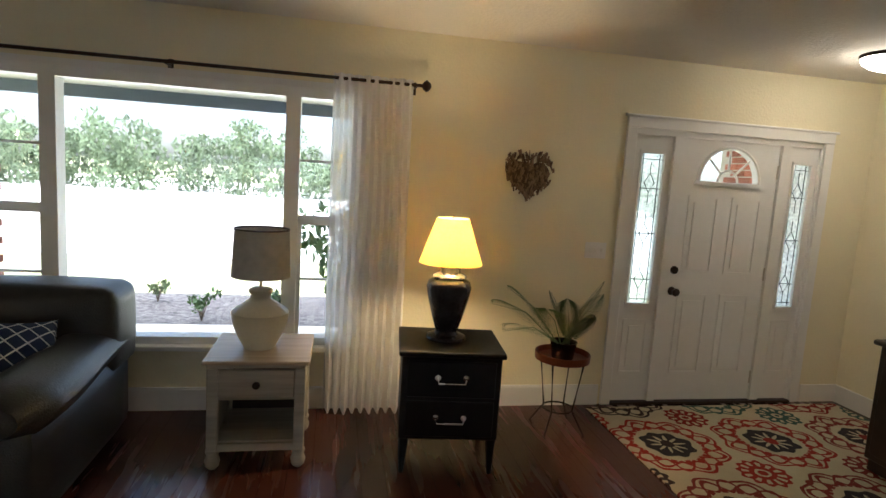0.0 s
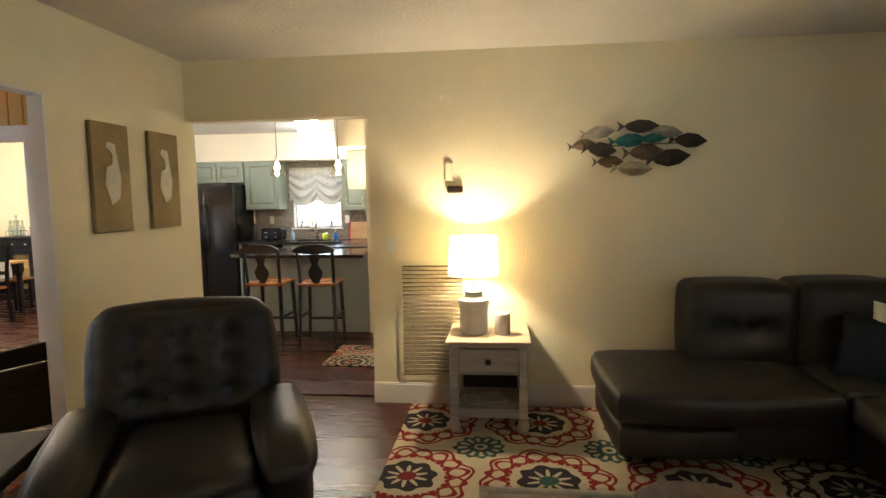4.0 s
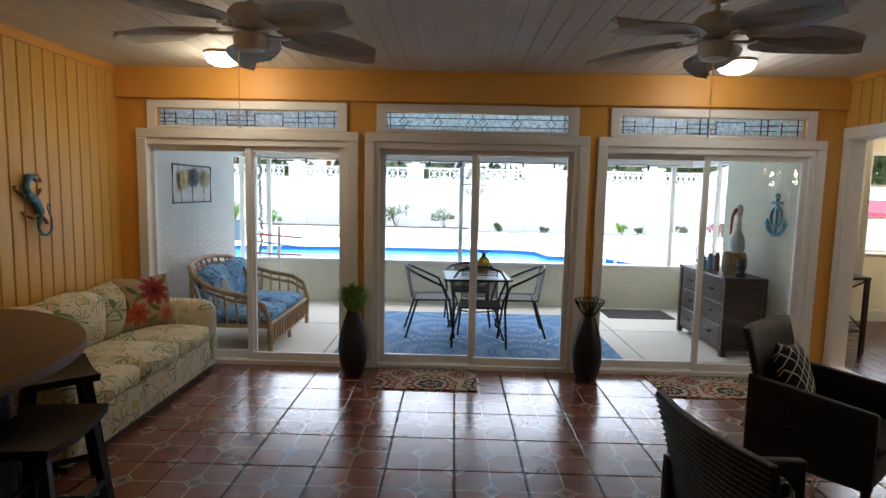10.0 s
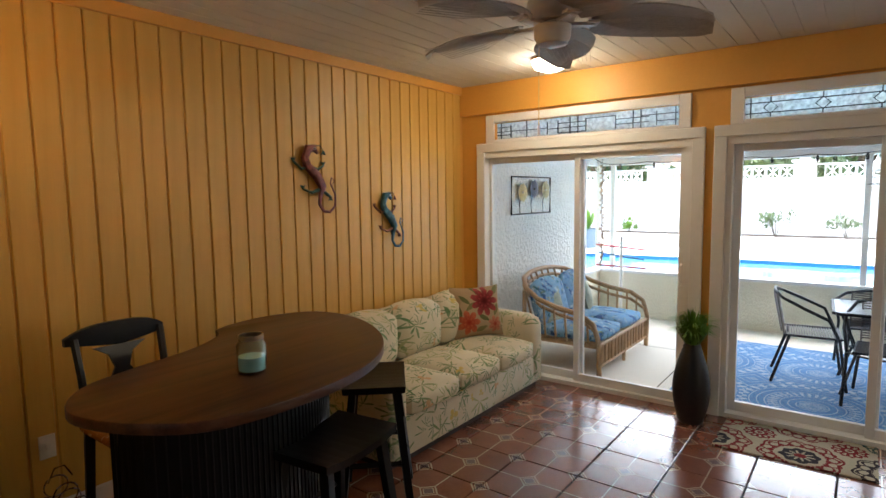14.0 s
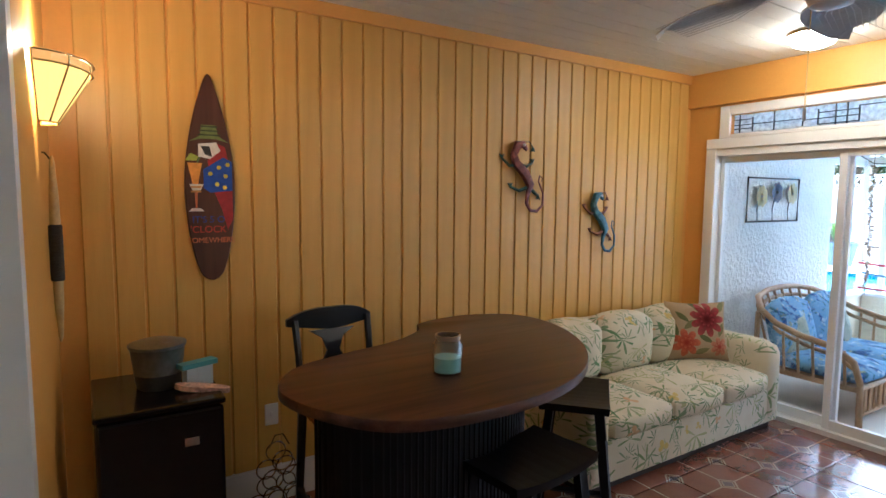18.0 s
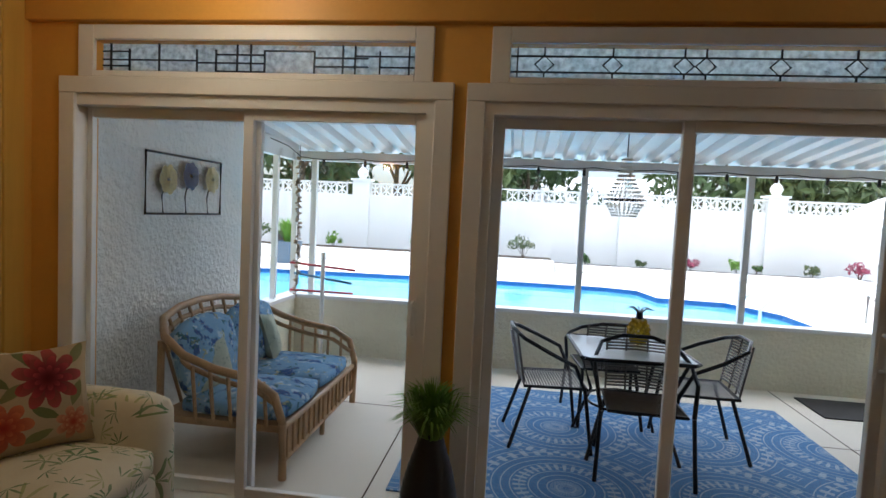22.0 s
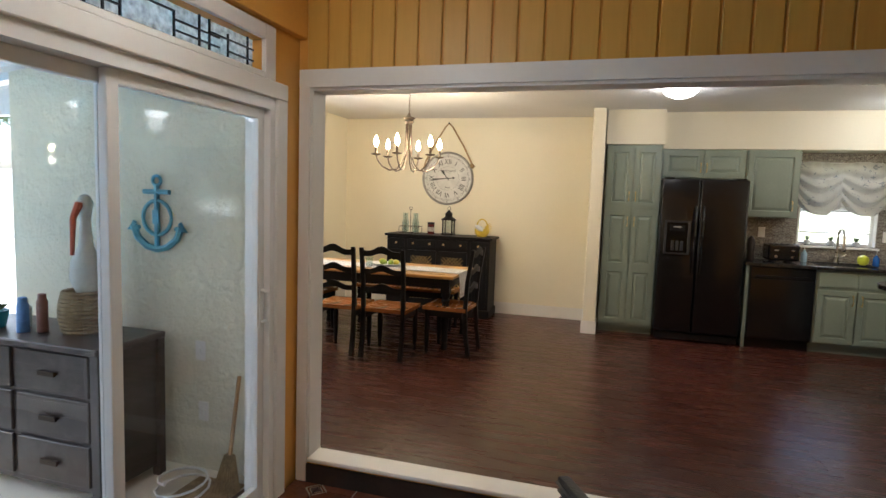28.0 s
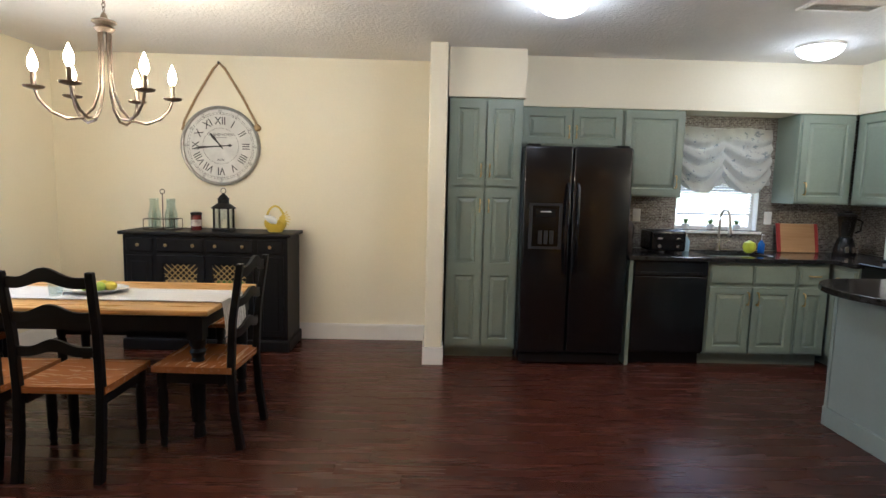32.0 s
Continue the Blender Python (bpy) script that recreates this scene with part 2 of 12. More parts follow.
def floral(name, base, colors, scale=6.0, amount=0.62, rough=0.9, stretch=(1, 1, 1)):
    """Printed cloth: sprays of leaves and blooms over a plain ground."""
    m, nt, bs = nodes_of(name)
    v = coords(nt, stretch)
    warp = N(nt, "ShaderNodeTexNoise", Scale=scale * 1.3, Detail=2.0)
    nt.links.new(v, warp.inputs["Vector"])
    add = nt.nodes.new("ShaderNodeVectorMath")
    add.operation = 'MULTIPLY_ADD'
    nt.links.new(warp.outputs["Color"], add.inputs[0])
    add.inputs[1].default_value = (0.12, 0.12, 0.12)
    nt.links.new(v, add.inputs[2])
    col = base
    for i, (c, s, th) in enumerate(colors):
        vo = nt.nodes.new("ShaderNodeTexVoronoi")
        vo.inputs["Scale"].default_value = scale * s
        mp = nt.nodes.new("ShaderNodeMapping")
        mp.inputs["Location"].default_value = (i * 3.1, i * 1.7, i * 2.3)
        mp.inputs["Scale"].default_value = (1, 1, 1) if i % 2 else (1.0, 0.4, 0.55)
        mp.inputs["Rotation"].default_value = (i * 0.6, i * 0.4, i * 0.9)
        nt.links.new(add.outputs[0], mp.inputs["Vector"])
        nt.links.new(mp.outputs[0], vo.inputs["Vector"])
        k = math_node(nt, 'LESS_THAN', vo.outputs["Distance"], th)
        col = mixed(nt, math_node(nt, 'MULTIPLY', k, 0.85), col, c)
    weave = N(nt, "ShaderNodeTexNoise", Scale=300.0, Detail=2.0)
    nt.links.new(coords(nt), weave.inputs["Vector"])
    nt.links.new(mixed(nt, 0.15, col, ramp(nt, weave.outputs[0], [(0.3, (0.3, 0.3, 0.3)), (0.7, (1, 1, 1))]), 'MULTIPLY'), bs.inputs["Base Color"])
    bs.inputs["Roughness"].default_value = rough
    bs.inputs["Specular IOR Level"].default_value = 0.2
    bumped(nt, bs, weave.outputs[0], 0.25, 0.002)
    MATS[name] = m
    return m


def trellis(name, ground, lines, scale=14.0, width=0.16):
    m, nt, bs = nodes_of(name)
    v = coords(nt, (scale, scale, scale))
    sep = nt.nodes.new("ShaderNodeSeparateXYZ")
    nt.links.new(v, sep.inputs[0])
    a = math_node(nt, 'ABSOLUTE', math_node(nt, 'SINE', math_node(nt, 'ADD', sep.outputs[0], sep.outputs[2])))
    b = math_node(nt, 'ABSOLUTE', math_node(nt, 'SINE', math_node(nt, 'SUBTRACT', math_node(nt, 'ADD', sep.outputs[1], sep.outputs[2]), math_node(nt, 'MULTIPLY', sep.outputs[0], 0.6))))
    k = math_node(nt, 'LESS_THAN', math_node(nt, 'MINIMUM', a, b), width * 1.5)
    nt.links.new(mixed(nt, k, ground, lines), bs.inputs["Base Color"])
    bs.inputs["Roughness"].default_value = 0.9
    MATS[name] = m
    return m


CREAM = surf("cream_paint", (0.80, 0.73, 0.52), 0.75, vary=0.03, scale=1.2, fine=55, bump=0.5, depth=0.004)
CREAM_D = surf("pale_cream_paint", (0.82, 0.76, 0.60), 0.75, vary=0.03, scale=1.2, fine=60, bump=0.4, depth=0.003)
ORANGE = surf("orange_paint", (0.72, 0.365, 0.065), 0.45, vary=0.05, scale=2, fine=50, bump=0.15, each=0.15)
ORANGE_BOARD = wood("orange_painted_board", (0.62, 0.355, 0.062), (0.71, 0.42, 0.084), 2, 0.42, 10, each=0.1, bump=0.25)
CEIL = surf("ceiling_texture", (0.74, 0.72, 0.69), 0.9, vary=0.05, scale=2, fine=45, bump=0.9, depth=0.008)
CEIL_L = surf("living_ceiling_texture", (0.72, 0.68, 0.62), 0.9, vary=0.05, scale=2, fine=40, bump=0.9, depth=0.008)
BEAD = surf("white_painted_beadboard", (0.70, 0.69, 0.65), 0.6, vary=0.05, scale=2, fine=30, bump=0.1)
TRIM = surf("white_trim_paint", (0.80, 0.78, 0.74), 0.4, vary=0.03, scale=4, fine=30, bump=0.04)
VINYL = surf("white_vinyl", (0.82, 0.81, 0.78), 0.35, vary=0.02, scale=4, fine=20, bump=0.02)
STUCCO_W = surf("white_stucco", (0.78, 0.79, 0.76), 0.9, vary=0.08, scale=3, fine=28, bump=1.0, depth=0.02)
STUCCO_C = surf("cream_stucco", (0.72, 0.69, 0.55), 0.9, vary=0.08, scale=3, fine=28, bump=0.8, depth=0.015)
PLANK = wood("dark_cherry_plank", (0.054, 0.0155, 0.0098), (0.080, 0.024, 0.0146), 1, 0.27, 3.2, each=0.14, bump=0.0, spec=0.42, sheen=0.2)
GROUT = surf("dark_grout", (0.07, 0.045, 0.032), 0.9, bump=0.2)
CONCRETE = surf("pale_concrete", (0.66, 0.62, 0.53), 0.75, vary=0.12, scale=1.5, fine=40, bump=0.2)
BLACK_WOOD = wood("black_painted_wood", (0.004, 0.004, 0.0048), (0.009, 0.0085, 0.009), 2, 0.44, 12, spec=0.2)
BLACK_GLOSS = surf("black_appliance", (0.007, 0.007, 0.008), 0.16, vary=0.3, fine=120, bump=0.04)
BLACK_METAL = surf("black_metal", (0.012, 0.012, 0.013), 0.4, 0.6, bump=0.05)
BRONZE = surf("dark_bronze", (0.045, 0.03, 0.022), 0.38, 0.9, vary=0.3, bump=0.05)
NICKEL = surf("brushed_nickel", (0.55, 0.5, 0.43), 0.28, 1.0, bump=0.03)
BRASS = surf("brass", (0.62, 0.45, 0.20), 0.3, 1.0, bump=0.03)
CHROME = surf("chrome", (0.7, 0.7, 0.7), 0.12, 1.0, bump=0.0)
LEATHER = surf("dark_leather", (0.021, 0.0172, 0.0158), 0.44, vary=0.45, scale=6, fine=130, bump=0.7, depth=0.003, spec=0.55)
GREEN_CAB = surf("sage_green_cabinet_paint", (0.235, 0.275, 0.225), 0.42, vary=0.08, scale=4, fine=50, bump=0.06, each=0.08)
WHITEWASH = wood("whitewashed_wood", (0.34, 0.30, 0.24), (0.55, 0.50, 0.41), 0, 0.55, 12, bump=0.15)
WASH_TOP = wood("weathered_oak_top", (0.40, 0.30, 0.20), (0.62, 0.50, 0.36), 0, 0.45, 10, bump=0.12)
HONEY = wood("honey_oak", (0.46, 0.23, 0.06), (0.66, 0.38, 0.12), 1, 0.28, 9)
SEAT_WOOD = wood("honey_wood_seat", (0.28, 0.105, 0.032), (0.37, 0.15, 0.047), 0, 0.25, 8, bump=0.03)
BAR_TOP = wood("dark_walnut_laminate", (0.030, 0.0105, 0.006), (0.125, 0.05, 0.026), 1, 0.34, 14, spec=0.35)
WALNUT = wood("dark_walnut", (0.016, 0.009, 0.006), (0.042, 0.024, 0.016), 0, 0.62, 12)
DRESSER_W = wood("espresso_wood", (0.035, 0.027, 0.024), (0.085, 0.066, 0.058), 1, 0.38, 10)
GRANITE = surf("black_granite", (0.02, 0.018, 0.017), 0.12, vary=0.9, scale=60, fine=200, bump=0.0)
RATTAN = surf("honey_rattan", (0.40, 0.245, 0.12), 0.5, vary=0.3, scale=12, fine=90, bump=0.4)
WICKER_B = surf("black_wicker", (0.008, 0.0075, 0.0075), 0.55, vary=0.4, scale=20, fine=120, bump=0.8, depth=0.006)
LEAF = surf("palm_leaf", (0.055, 0.115, 0.022), 0.5, vary=0.35, scale=8, fine=40, bump=0.1)
LEAF_D = surf("dark_leaf", (0.022, 0.055, 0.014), 0.5, vary=0.4, scale=8, fine=40, bump=0.1)
GRASS_L = surf("bright_grass_blade", (0.13, 0.26, 0.025), 0.55, vary=0.35, scale=10, fine=40, bump=0.1)
GLASS = clear_glass("window_glass")


def textured_glass(name, milk=0.45):
    """Obscured glass: part clear, part scattering the light behind it, with a wavy gloss."""
    m = clear_glass(name, (0.9, 0.93, 0.93), 1.4)
    nt = m.node_tree
    out = next(n for n in nt.nodes if n.type == 'OUTPUT_MATERIAL')
    clear = out.inputs[0].links[0].from_socket
    tl = nt.nodes.new("ShaderNodeBsdfTranslucent")
    tl.inputs[0].default_value = (0.86, 0.9, 0.9, 1)
    nz = N(nt, "ShaderNodeTexNoise", Scale=38.0, Detail=3.0)
    nt.links.new(coords(nt), nz.inputs["Vector"])
    mx = nt.nodes.new("ShaderNodeMixShader")
    nt.links.new(math_node(nt, 'MULTIPLY', nz.outputs[0], milk * 2), mx.inputs[0])
    nt.links.new(clear, mx.inputs[1])
    nt.links.new(tl.outputs[0], mx.inputs[2])
    nt.links.new(mx.outputs[0], out.inputs[0])
    bp = nt.nodes.new("ShaderNodeBump")
    bp.inputs["Strength"].default_value = 0.6
    bp.inputs["Distance"].default_value = 0.01
    nt.links.new(nz.outputs[0], bp.inputs["Height"])
    for n in nt.nodes:
        if n.type == 'BSDF_GLOSSY':
            nt.links.new(bp.outputs[0], n.inputs["Normal"])
    return m


WAVY = textured_glass("leaded_glass")

# ---- building helpers ----
S = 0.13      # house floor above the tiled room
CEILING = 2.65


def box(bm, x0, x1, y0, y1, z0, z1):
    v = [bm.verts.new((x, y, z)) for z in (z0, z1) for x, y in ((x0, y0), (x1, y0), (x1, y1), (x0, y1))]
    for f in ((3, 2, 1, 0), (4, 5, 6, 7), (0, 1, 5, 4), (1, 2, 6, 5), (2, 3, 7, 6), (3, 0, 4, 7)):
        bm.faces.new([v[i] for i in f])
    return v


def boxes(*dims):
    bm = bmesh.new()
    for d in dims:
        box(bm, *d)
    return bm


def lathe(profile, seg=24, center=(0, 0), sx=1.0, sy=1.0, bm=None):
    """A turned shape from (radius, height) pairs."""
    bm = bm or bmesh.new()
    rings = []
    for r, z in profile:
        r = max(r, 0.0005)
        rings.append([bm.verts.new((center[0] + sx * r * math.cos(2 * math.pi * k / seg), center[1] + sy * r * math.sin(2 * math.pi * k / seg), z)) for k in range(seg)])
    for a, b in zip(rings, rings[1:]):
        for k in range(seg):
            bm.faces.new((a[k], a[(k + 1) % seg], b[(k + 1) % seg], b[k]))
    bm.faces.new(rings[0][::-1])
    bm.faces.new(rings[-1])
    return bm


def rod(points, r, seg=8, bm=None, taper=None, closed=False):
    """A round bar along points."""
    bm = bm or bmesh.new()
    pts = [Vector(p) for p in points]
    rings = []
    n = len(pts)
    up = Vector((0, 0, 1))
    for i, p in enumerate(pts):
        if closed:
            d = pts[(i + 1) % n] - pts[i - 1]
        else:
            d = pts[min(i + 1, n - 1)] - pts[max(i - 1, 0)]
        d.normalize()
        side = d.cross(up)
        if side.length < 0.05:
            side = d.cross(Vector((1, 0, 0)))
        side.normalize()
        nn = side.cross(d)
        rr = r if taper is None else r + (taper - r) * i / max(1, n - 1)
        rings.append([bm.verts.new(p + side * (rr * math.cos(2 * math.pi * k / seg)) + nn * (rr * math.sin(2 * math.pi * k / seg))) for k in range(seg)])
    pairs = list(zip(rings, rings[1:])) + ([(rings[-1], rings[0])] if closed else [])
    for a, b in pairs:
        for k in range(seg):
            bm.faces.new((a[k], b[k], b[(k + 1) % seg], a[(k + 1) % seg]))
    if not closed:
        bm.faces.new(rings[0])
        bm.faces.new(rings[-1][::-1])
    return bm


def prism(outline, z0, z1, bm=None):
    """A flat shape with a given outline in x and y, and a thickness."""
    bm = bm or bmesh.new()
    a = [bm.verts.new((x, y, z0)) for x, y in outline]
    b = [bm.verts.new((x, y, z1)) for x, y in outline]
    n = len(outline)
    bm.faces.new(a[::-1])
    bm.faces.new(b)
    for i in range(n):
        bm.faces.new((a[i], a[(i + 1) % n], b[(i + 1) % n], b[i]))
    return bm


def turned(bm, m):
    bmesh.ops.transform(bm, matrix=m, verts=bm.verts)
    return bm


def rounded(bm, w, seg=2, only=None):
    bmesh.ops.recalc_face_normals(bm, faces=bm.faces)
    bmesh.ops.bevel(bm, geom=[e for e in bm.edges if only is None or only(e)], offset=w, segments=seg, affect='EDGES', profile=0.5, clamp_overlap=True)
    return bm


def cushion(x0, x1, y0, y1, z0, z1, puff=0.03, r=0.05, cuts=5, dimples=(), bm=None):
    """A stuffed block with rounded edges and a swollen top and front."""
    b = bm or bmesh.new()
    box(b, x0, x1, y0, y1, z0, z1)
    bmesh.ops.subdivide_edges(b, edges=b.edges[:], cuts=cuts, use_grid_fill=True)
    c = Vector(((x0 + x1) / 2, (y0 + y1) / 2, (z0 + z1) / 2))
    h = Vector(((x1 - x0) / 2, (y1 - y0) / 2, (z1 - z0) / 2))
    for v in b.verts:
        d = v.co - c
        u = Vector((d.x / h.x, d.y / h.y, d.z / h.z))
        inner = Vector((max(-h.x + r, min(h.x - r, d.x)), max(-h.y + r, min(h.y - r, d.y)), max(-h.z + r, min(h.z - r, d.z))))
        off = d - inner
        if off.length > 1e-6:
            d = inner + off.normalized() * min(r, off.length)
        for ax in range(3):
            o1, o2 = (ax + 1) % 3, (ax + 2) % 3
            if abs(abs(u[ax]) - 1) < 1e-4:
                d[ax] += math.copysign(puff * max(0, 1 - u[o1] ** 2) * max(0, 1 - u[o2] ** 2), u[ax])
        v.co = c + d
        for p, rad, dep, ax in dimples:
            q = (v.co - Vector(p)).length
            if q < rad:
                v.co[ax] -= dep * (1 - q / rad)
    return b


def smooth_on(ob, angle=40):
    for p in ob.data.polygons:
        p.use_smooth = True
    me = ob.data
    bm = bmesh.new()
    bm.from_mesh(me)
    for e in bm.edges:
        if len(e.link_faces) == 2 and e.calc_face_angle(0) > radians(angle):
            e.smooth = False
    bm.to_mesh(me)
    bm.free()


def part(name, bm, material, parent=None, label="", smooth=False):
    me = bpy.data.meshes.new(name)
    bmesh.ops.recalc_face_normals(bm, faces=bm.faces)
    bm.to_mesh(me)
    bm.free()
    me.materials.append(material)
    ob = new(name, me)
    if parent is not None:
        ob.parent = parent
    if label:
        ob["label"] = label
    if smooth:
        smooth_on(ob)
    return ob


def thing(name, m, label, category, group=""):
    ob = new(name)
    ob.empty_display_size = 0.1
    ob.matrix_world = m
    return tagged(ob, label, category, group)


def struct(name, bm, material, label="", smooth=False):
    return tagged(part(name, bm, material, None, label, smooth), kind="structure")


def wall(name, axis, a0, a1, t0, t1, z0, z1, openings, material, label=""):
    """A wall along x or y with openings (from, to, bottom, top) cut through it."""
    bm = bmesh.new()
    cuts = sorted({a0, a1, *(o[0] for o in openings), *(o[1] for o in openings)})
    for p, q in zip(cuts, cuts[1:]):
        holes = sorted((o[2], o[3]) for o in openings if o[0] <= p + 1e-6 and o[1] >= q - 1e-6)
        z = z0
        for b, t in holes + [(z1, z1)]:
            if b - z > 1e-4:
                box(bm, *((p, q, t0, t1) if axis == 'x' else (t0, t1, p, q)), z, b)
            z = max(z, t)
    bmesh.ops.remove_doubles(bm, verts=bm.verts, dist=1e-5)
    return struct(name, bm, material, label)


def strip(name, runs, material, label=""):
    """Moulding: straight runs (x0, x1, y0, y1, z0, z1), with a thinner cap."""
    ob = tagged(new(name), label, kind="structure")
    for r in runs:
        part("length", boxes(r), material, ob)
    return ob


def shared(name, me, parent, m, label=""):
    ob = new(name, me)
    ob.parent = parent
    ob.matrix_local = m
    if label:
        ob["label"] = label
    return ob


# ---- the house: floors, walls, ceilings ----
XW, XE, YF, YP, YD = -5.29, 1.085, 3.33, -2.177, -6.69
XK, YS, YN = -9.745, -8.6, -1.35

living_floor = struct("floor_living", boxes((XW - 0.13, 3.2, -2.245, 3.6, -0.2, S - 0.012)), GROUT)
dining_floor = struct("floor_dining", boxes((XK - 0.15, XW - 0.131, YS - 0.15, -0.3, -0.2, S - 0.012)), GROUT)
tile_floor = struct("floor_tiled", boxes((XW, XE + 0.15, -6.9, -2.246, -0.2, -0.012)), GROUT)
lanai_floor = struct("floor_lanai", boxes((XW, 1.13, -10.05, -6.901, -0.2, -0.05)), CONCRETE, "pale painted concrete slab with control joints")

wall("wall_front", 'x', XW - 0.13, 3.2, YF, YF + 0.16, S - 0.02, CEILING, [(-3.12, -0.86, 0.57, 2.235), (1.03, 2.66, S - 0.02, 2.2)], CREAM)
wall("wall_west", 'y', -2.245, YF, XW - 0.13, XW, S - 0.02, CEILING, [(-2.18, -0.805, S - 0.02, 2.22)], CREAM)
wall("wall_pictures", 'x', XW, 3.2, -2.245, YP, S - 0.02, CEILING, [(-4.0, -0.42, S - 0.02, 2.2)], CREAM)
wall("wall_entry", 'y', YP, YF, 3.06, 3.2, S - 0.02, CEILING, [], CREAM)
struct("ceiling_living", boxes((XW - 0.13, 3.2, -2.245, YF + 0.16, CEILING, CEILING + 0.1)), CEIL_L)

wall("wall_tiled_north", 'x', XW, XE, -2.257, -2.247, -0.02, CEILING, [(-4.0, -0.42, -0.02, 2.2)], ORANGE, "orange painted wall")
wall("wall_orange", 'y', -6.85, -2.245, XE, XE + 0.15, -0.02, CEILING, [], ORANGE)
wall("wall_dining_opening", 'y', -6.85, -2.247, XW - 0.13, XW, -0.02, CEILING, [(-6.62, -3.47, S, 2.14)], ORANGE)
DOORS = ((-0.075, -1), (-2.105, 0), (-4.148, 1))
DW = 0.92
wall("wall_doors", 'x', XW, XE, -6.85, YD, -0.02, CEILING,
     [o for cx, _ in DOORS for o in ((cx - DW, cx + DW, -0.02, 2.05), (cx - 0.81, cx + 0.81, 2.15, 2.3))], ORANGE)
struct("beam_orange", rounded(boxes((XW, XE, YD + 0.0, YD + 0.045, 2.385, CEILING)), 0.004, 1), ORANGE)
bm = bmesh.new()
x = XW
while x < XE - 0.01:
    box(bm, x + 0.003, min(x + 0.127, XE), -6.69, -2.247, CEILING, CEILING + 0.02)
    x += 0.13
box(bm, XW, XE, -6.69, -2.247, CEILING + 0.008, CEILING + 0.1)
struct("ceiling_tiled_room", bm, BEAD, "white tongue-and-groove board ceiling")

wall("wall_dining_south", 'x', XK - 0.15, XW - 0.131, YS - 0.15, YS, S - 0.02, CEILING, [(-8.41, -6.93, 0.97, 2.2)], CREAM_D)
wall("wall_clock", 'y', YS, -0.3, XK - 0.15, XK, S - 0.02, CEILING, [(-3.07, -2.31, 1.2, 2.12)], CREAM_D)
wall("wall_lanai_west", 'y', -8.75, -6.85, XW - 0.13, XW, -0.2, CEILING, [], STUCCO_C, "cream stuccoed porch wall")
wall("wall_dining_east", 'y', -8.6, -6.85, XW - 0.142, XW - 0.132, S - 0.02, CEILING, [], CREAM_D)
wall("wall_kitchen_north", 'x', XK, -7.42, YN, YN + 0.12, S - 0.02, CEILING, [], CREAM_D)
wall("wall_kitchen_hall", 'y', YN + 0.12, -0.3, -7.54, -7.42, S - 0.02, CEILING, [], CREAM_D)
wall("wall_kitchen_back", 'x', XK, XW - 0.13, -0.42, -0.3, S - 0.02, CEILING, [], CREAM_D)
struct("ceiling_dining", boxes((XK - 0.15, XW - 0.13, YS - 0.15, -0.3, CEILING - 0.02, CEILING + 0.1)), CEIL)
struct("column", rounded(boxes((XK, -9.05, -5.31, -5.17, S - 0.01, CEILING - 0.02)), 0.012, 2), CREAM_D, "cream painted wall end")
wall("wall_lanai_east", 'y', -9.05, -6.85, 0.98, 1.13, -0.2, 2.45, [], STUCCO_W, "white rough stuccoed porch wall")

# step up to the dining room, with its nosing
struct("step_riser", boxes((XW, XW + 0.012, -6.68, -3.35, -0.012, S - 0.03)), WALNUT, "dark step riser")
struct("step_nosing", rounded(boxes((XW - 0.12, XW + 0.03, -6.607, -3.486, S - 0.012, S + 0.012)), 0.008, 2), TRIM, "white step nosing")

# casings round the big openings
strip("casing_dining_opening", [(XW, XW + 0.018, -6.68, -6.62, -0.0, 2.23), (XW, XW + 0.018, -3.47, -3.38, 0.0, 2.23), (XW, XW + 0.02, -6.68, -3.38, 2.14, 2.23),
      (XW - 0.13, XW, -6.62, -6.608, S, 2.14), (XW - 0.13, XW, -3.485, -3.47, S, 2.14), (XW - 0.13, XW, -6.608, -3.485, 2.125, 2.14)], TRIM)
strip("casing_living_opening", [(-4.0, -3.985, -2.262, YP + 0.002, 0.0, 2.2), (-0.435, -0.42, -2.262, YP + 0.002, 0.0, 2.2), (-4.0, -0.42, -2.262, YP + 0.002, 2.185, 2.2),
      (-0.42, -0.34, -2.262, -2.257, 0.0, 2.29)], TRIM)
strip("step_living", [(-3.985, -0.435, -2.285, -2.246, -0.012, S)], WALNUT)
strip("baseboard", [
    (XW, -3.15, YF - 0.016, YF, S, S + 0.14), (-3.15, 0.97, YF - 0.016, YF, S, S + 0.14), (2.72, 3.06, YF - 0.016, YF, S, S + 0.14),
    (XW, 0.97, YF - 0.011, YF, S + 0.14, S + 0.152),
    (XW, XW + 0.016, -0.805, YF, S, S + 0.14), (XW, XW + 0.011, -0.805, YF, S + 0.14, S + 0.152), (3.044, 3.06, YP, YF, S, S + 0.14),
    (XW, -4.0, YP, YP + 0.016, S, S + 0.14),
    (XE - 0.016, XE, -6.6, -2.257, 0, 0.19), (XE - 0.011, XE, -6.6, -2.257, 0.19, 0.2),
    (XK, XK + 0.016, YS, -5.30, S, S + 0.13), (XK, XK + 0.011, YS, -5.30, S + 0.13, S + 0.145),
    (XK, XW - 0.142, YS, YS + 0.016, S, S + 0.13), (XK, XW - 0.142, YS, YS + 0.011, S + 0.13, S + 0.145),
    (XK, -9.05, -5.326, -5.31, S, S + 0.14), (-9.05, -9.035, -5.326, -5.16, S, S + 0.14), (-9.22, -9.05, -5.17, -5.16, S, S + 0.14)], TRIM)
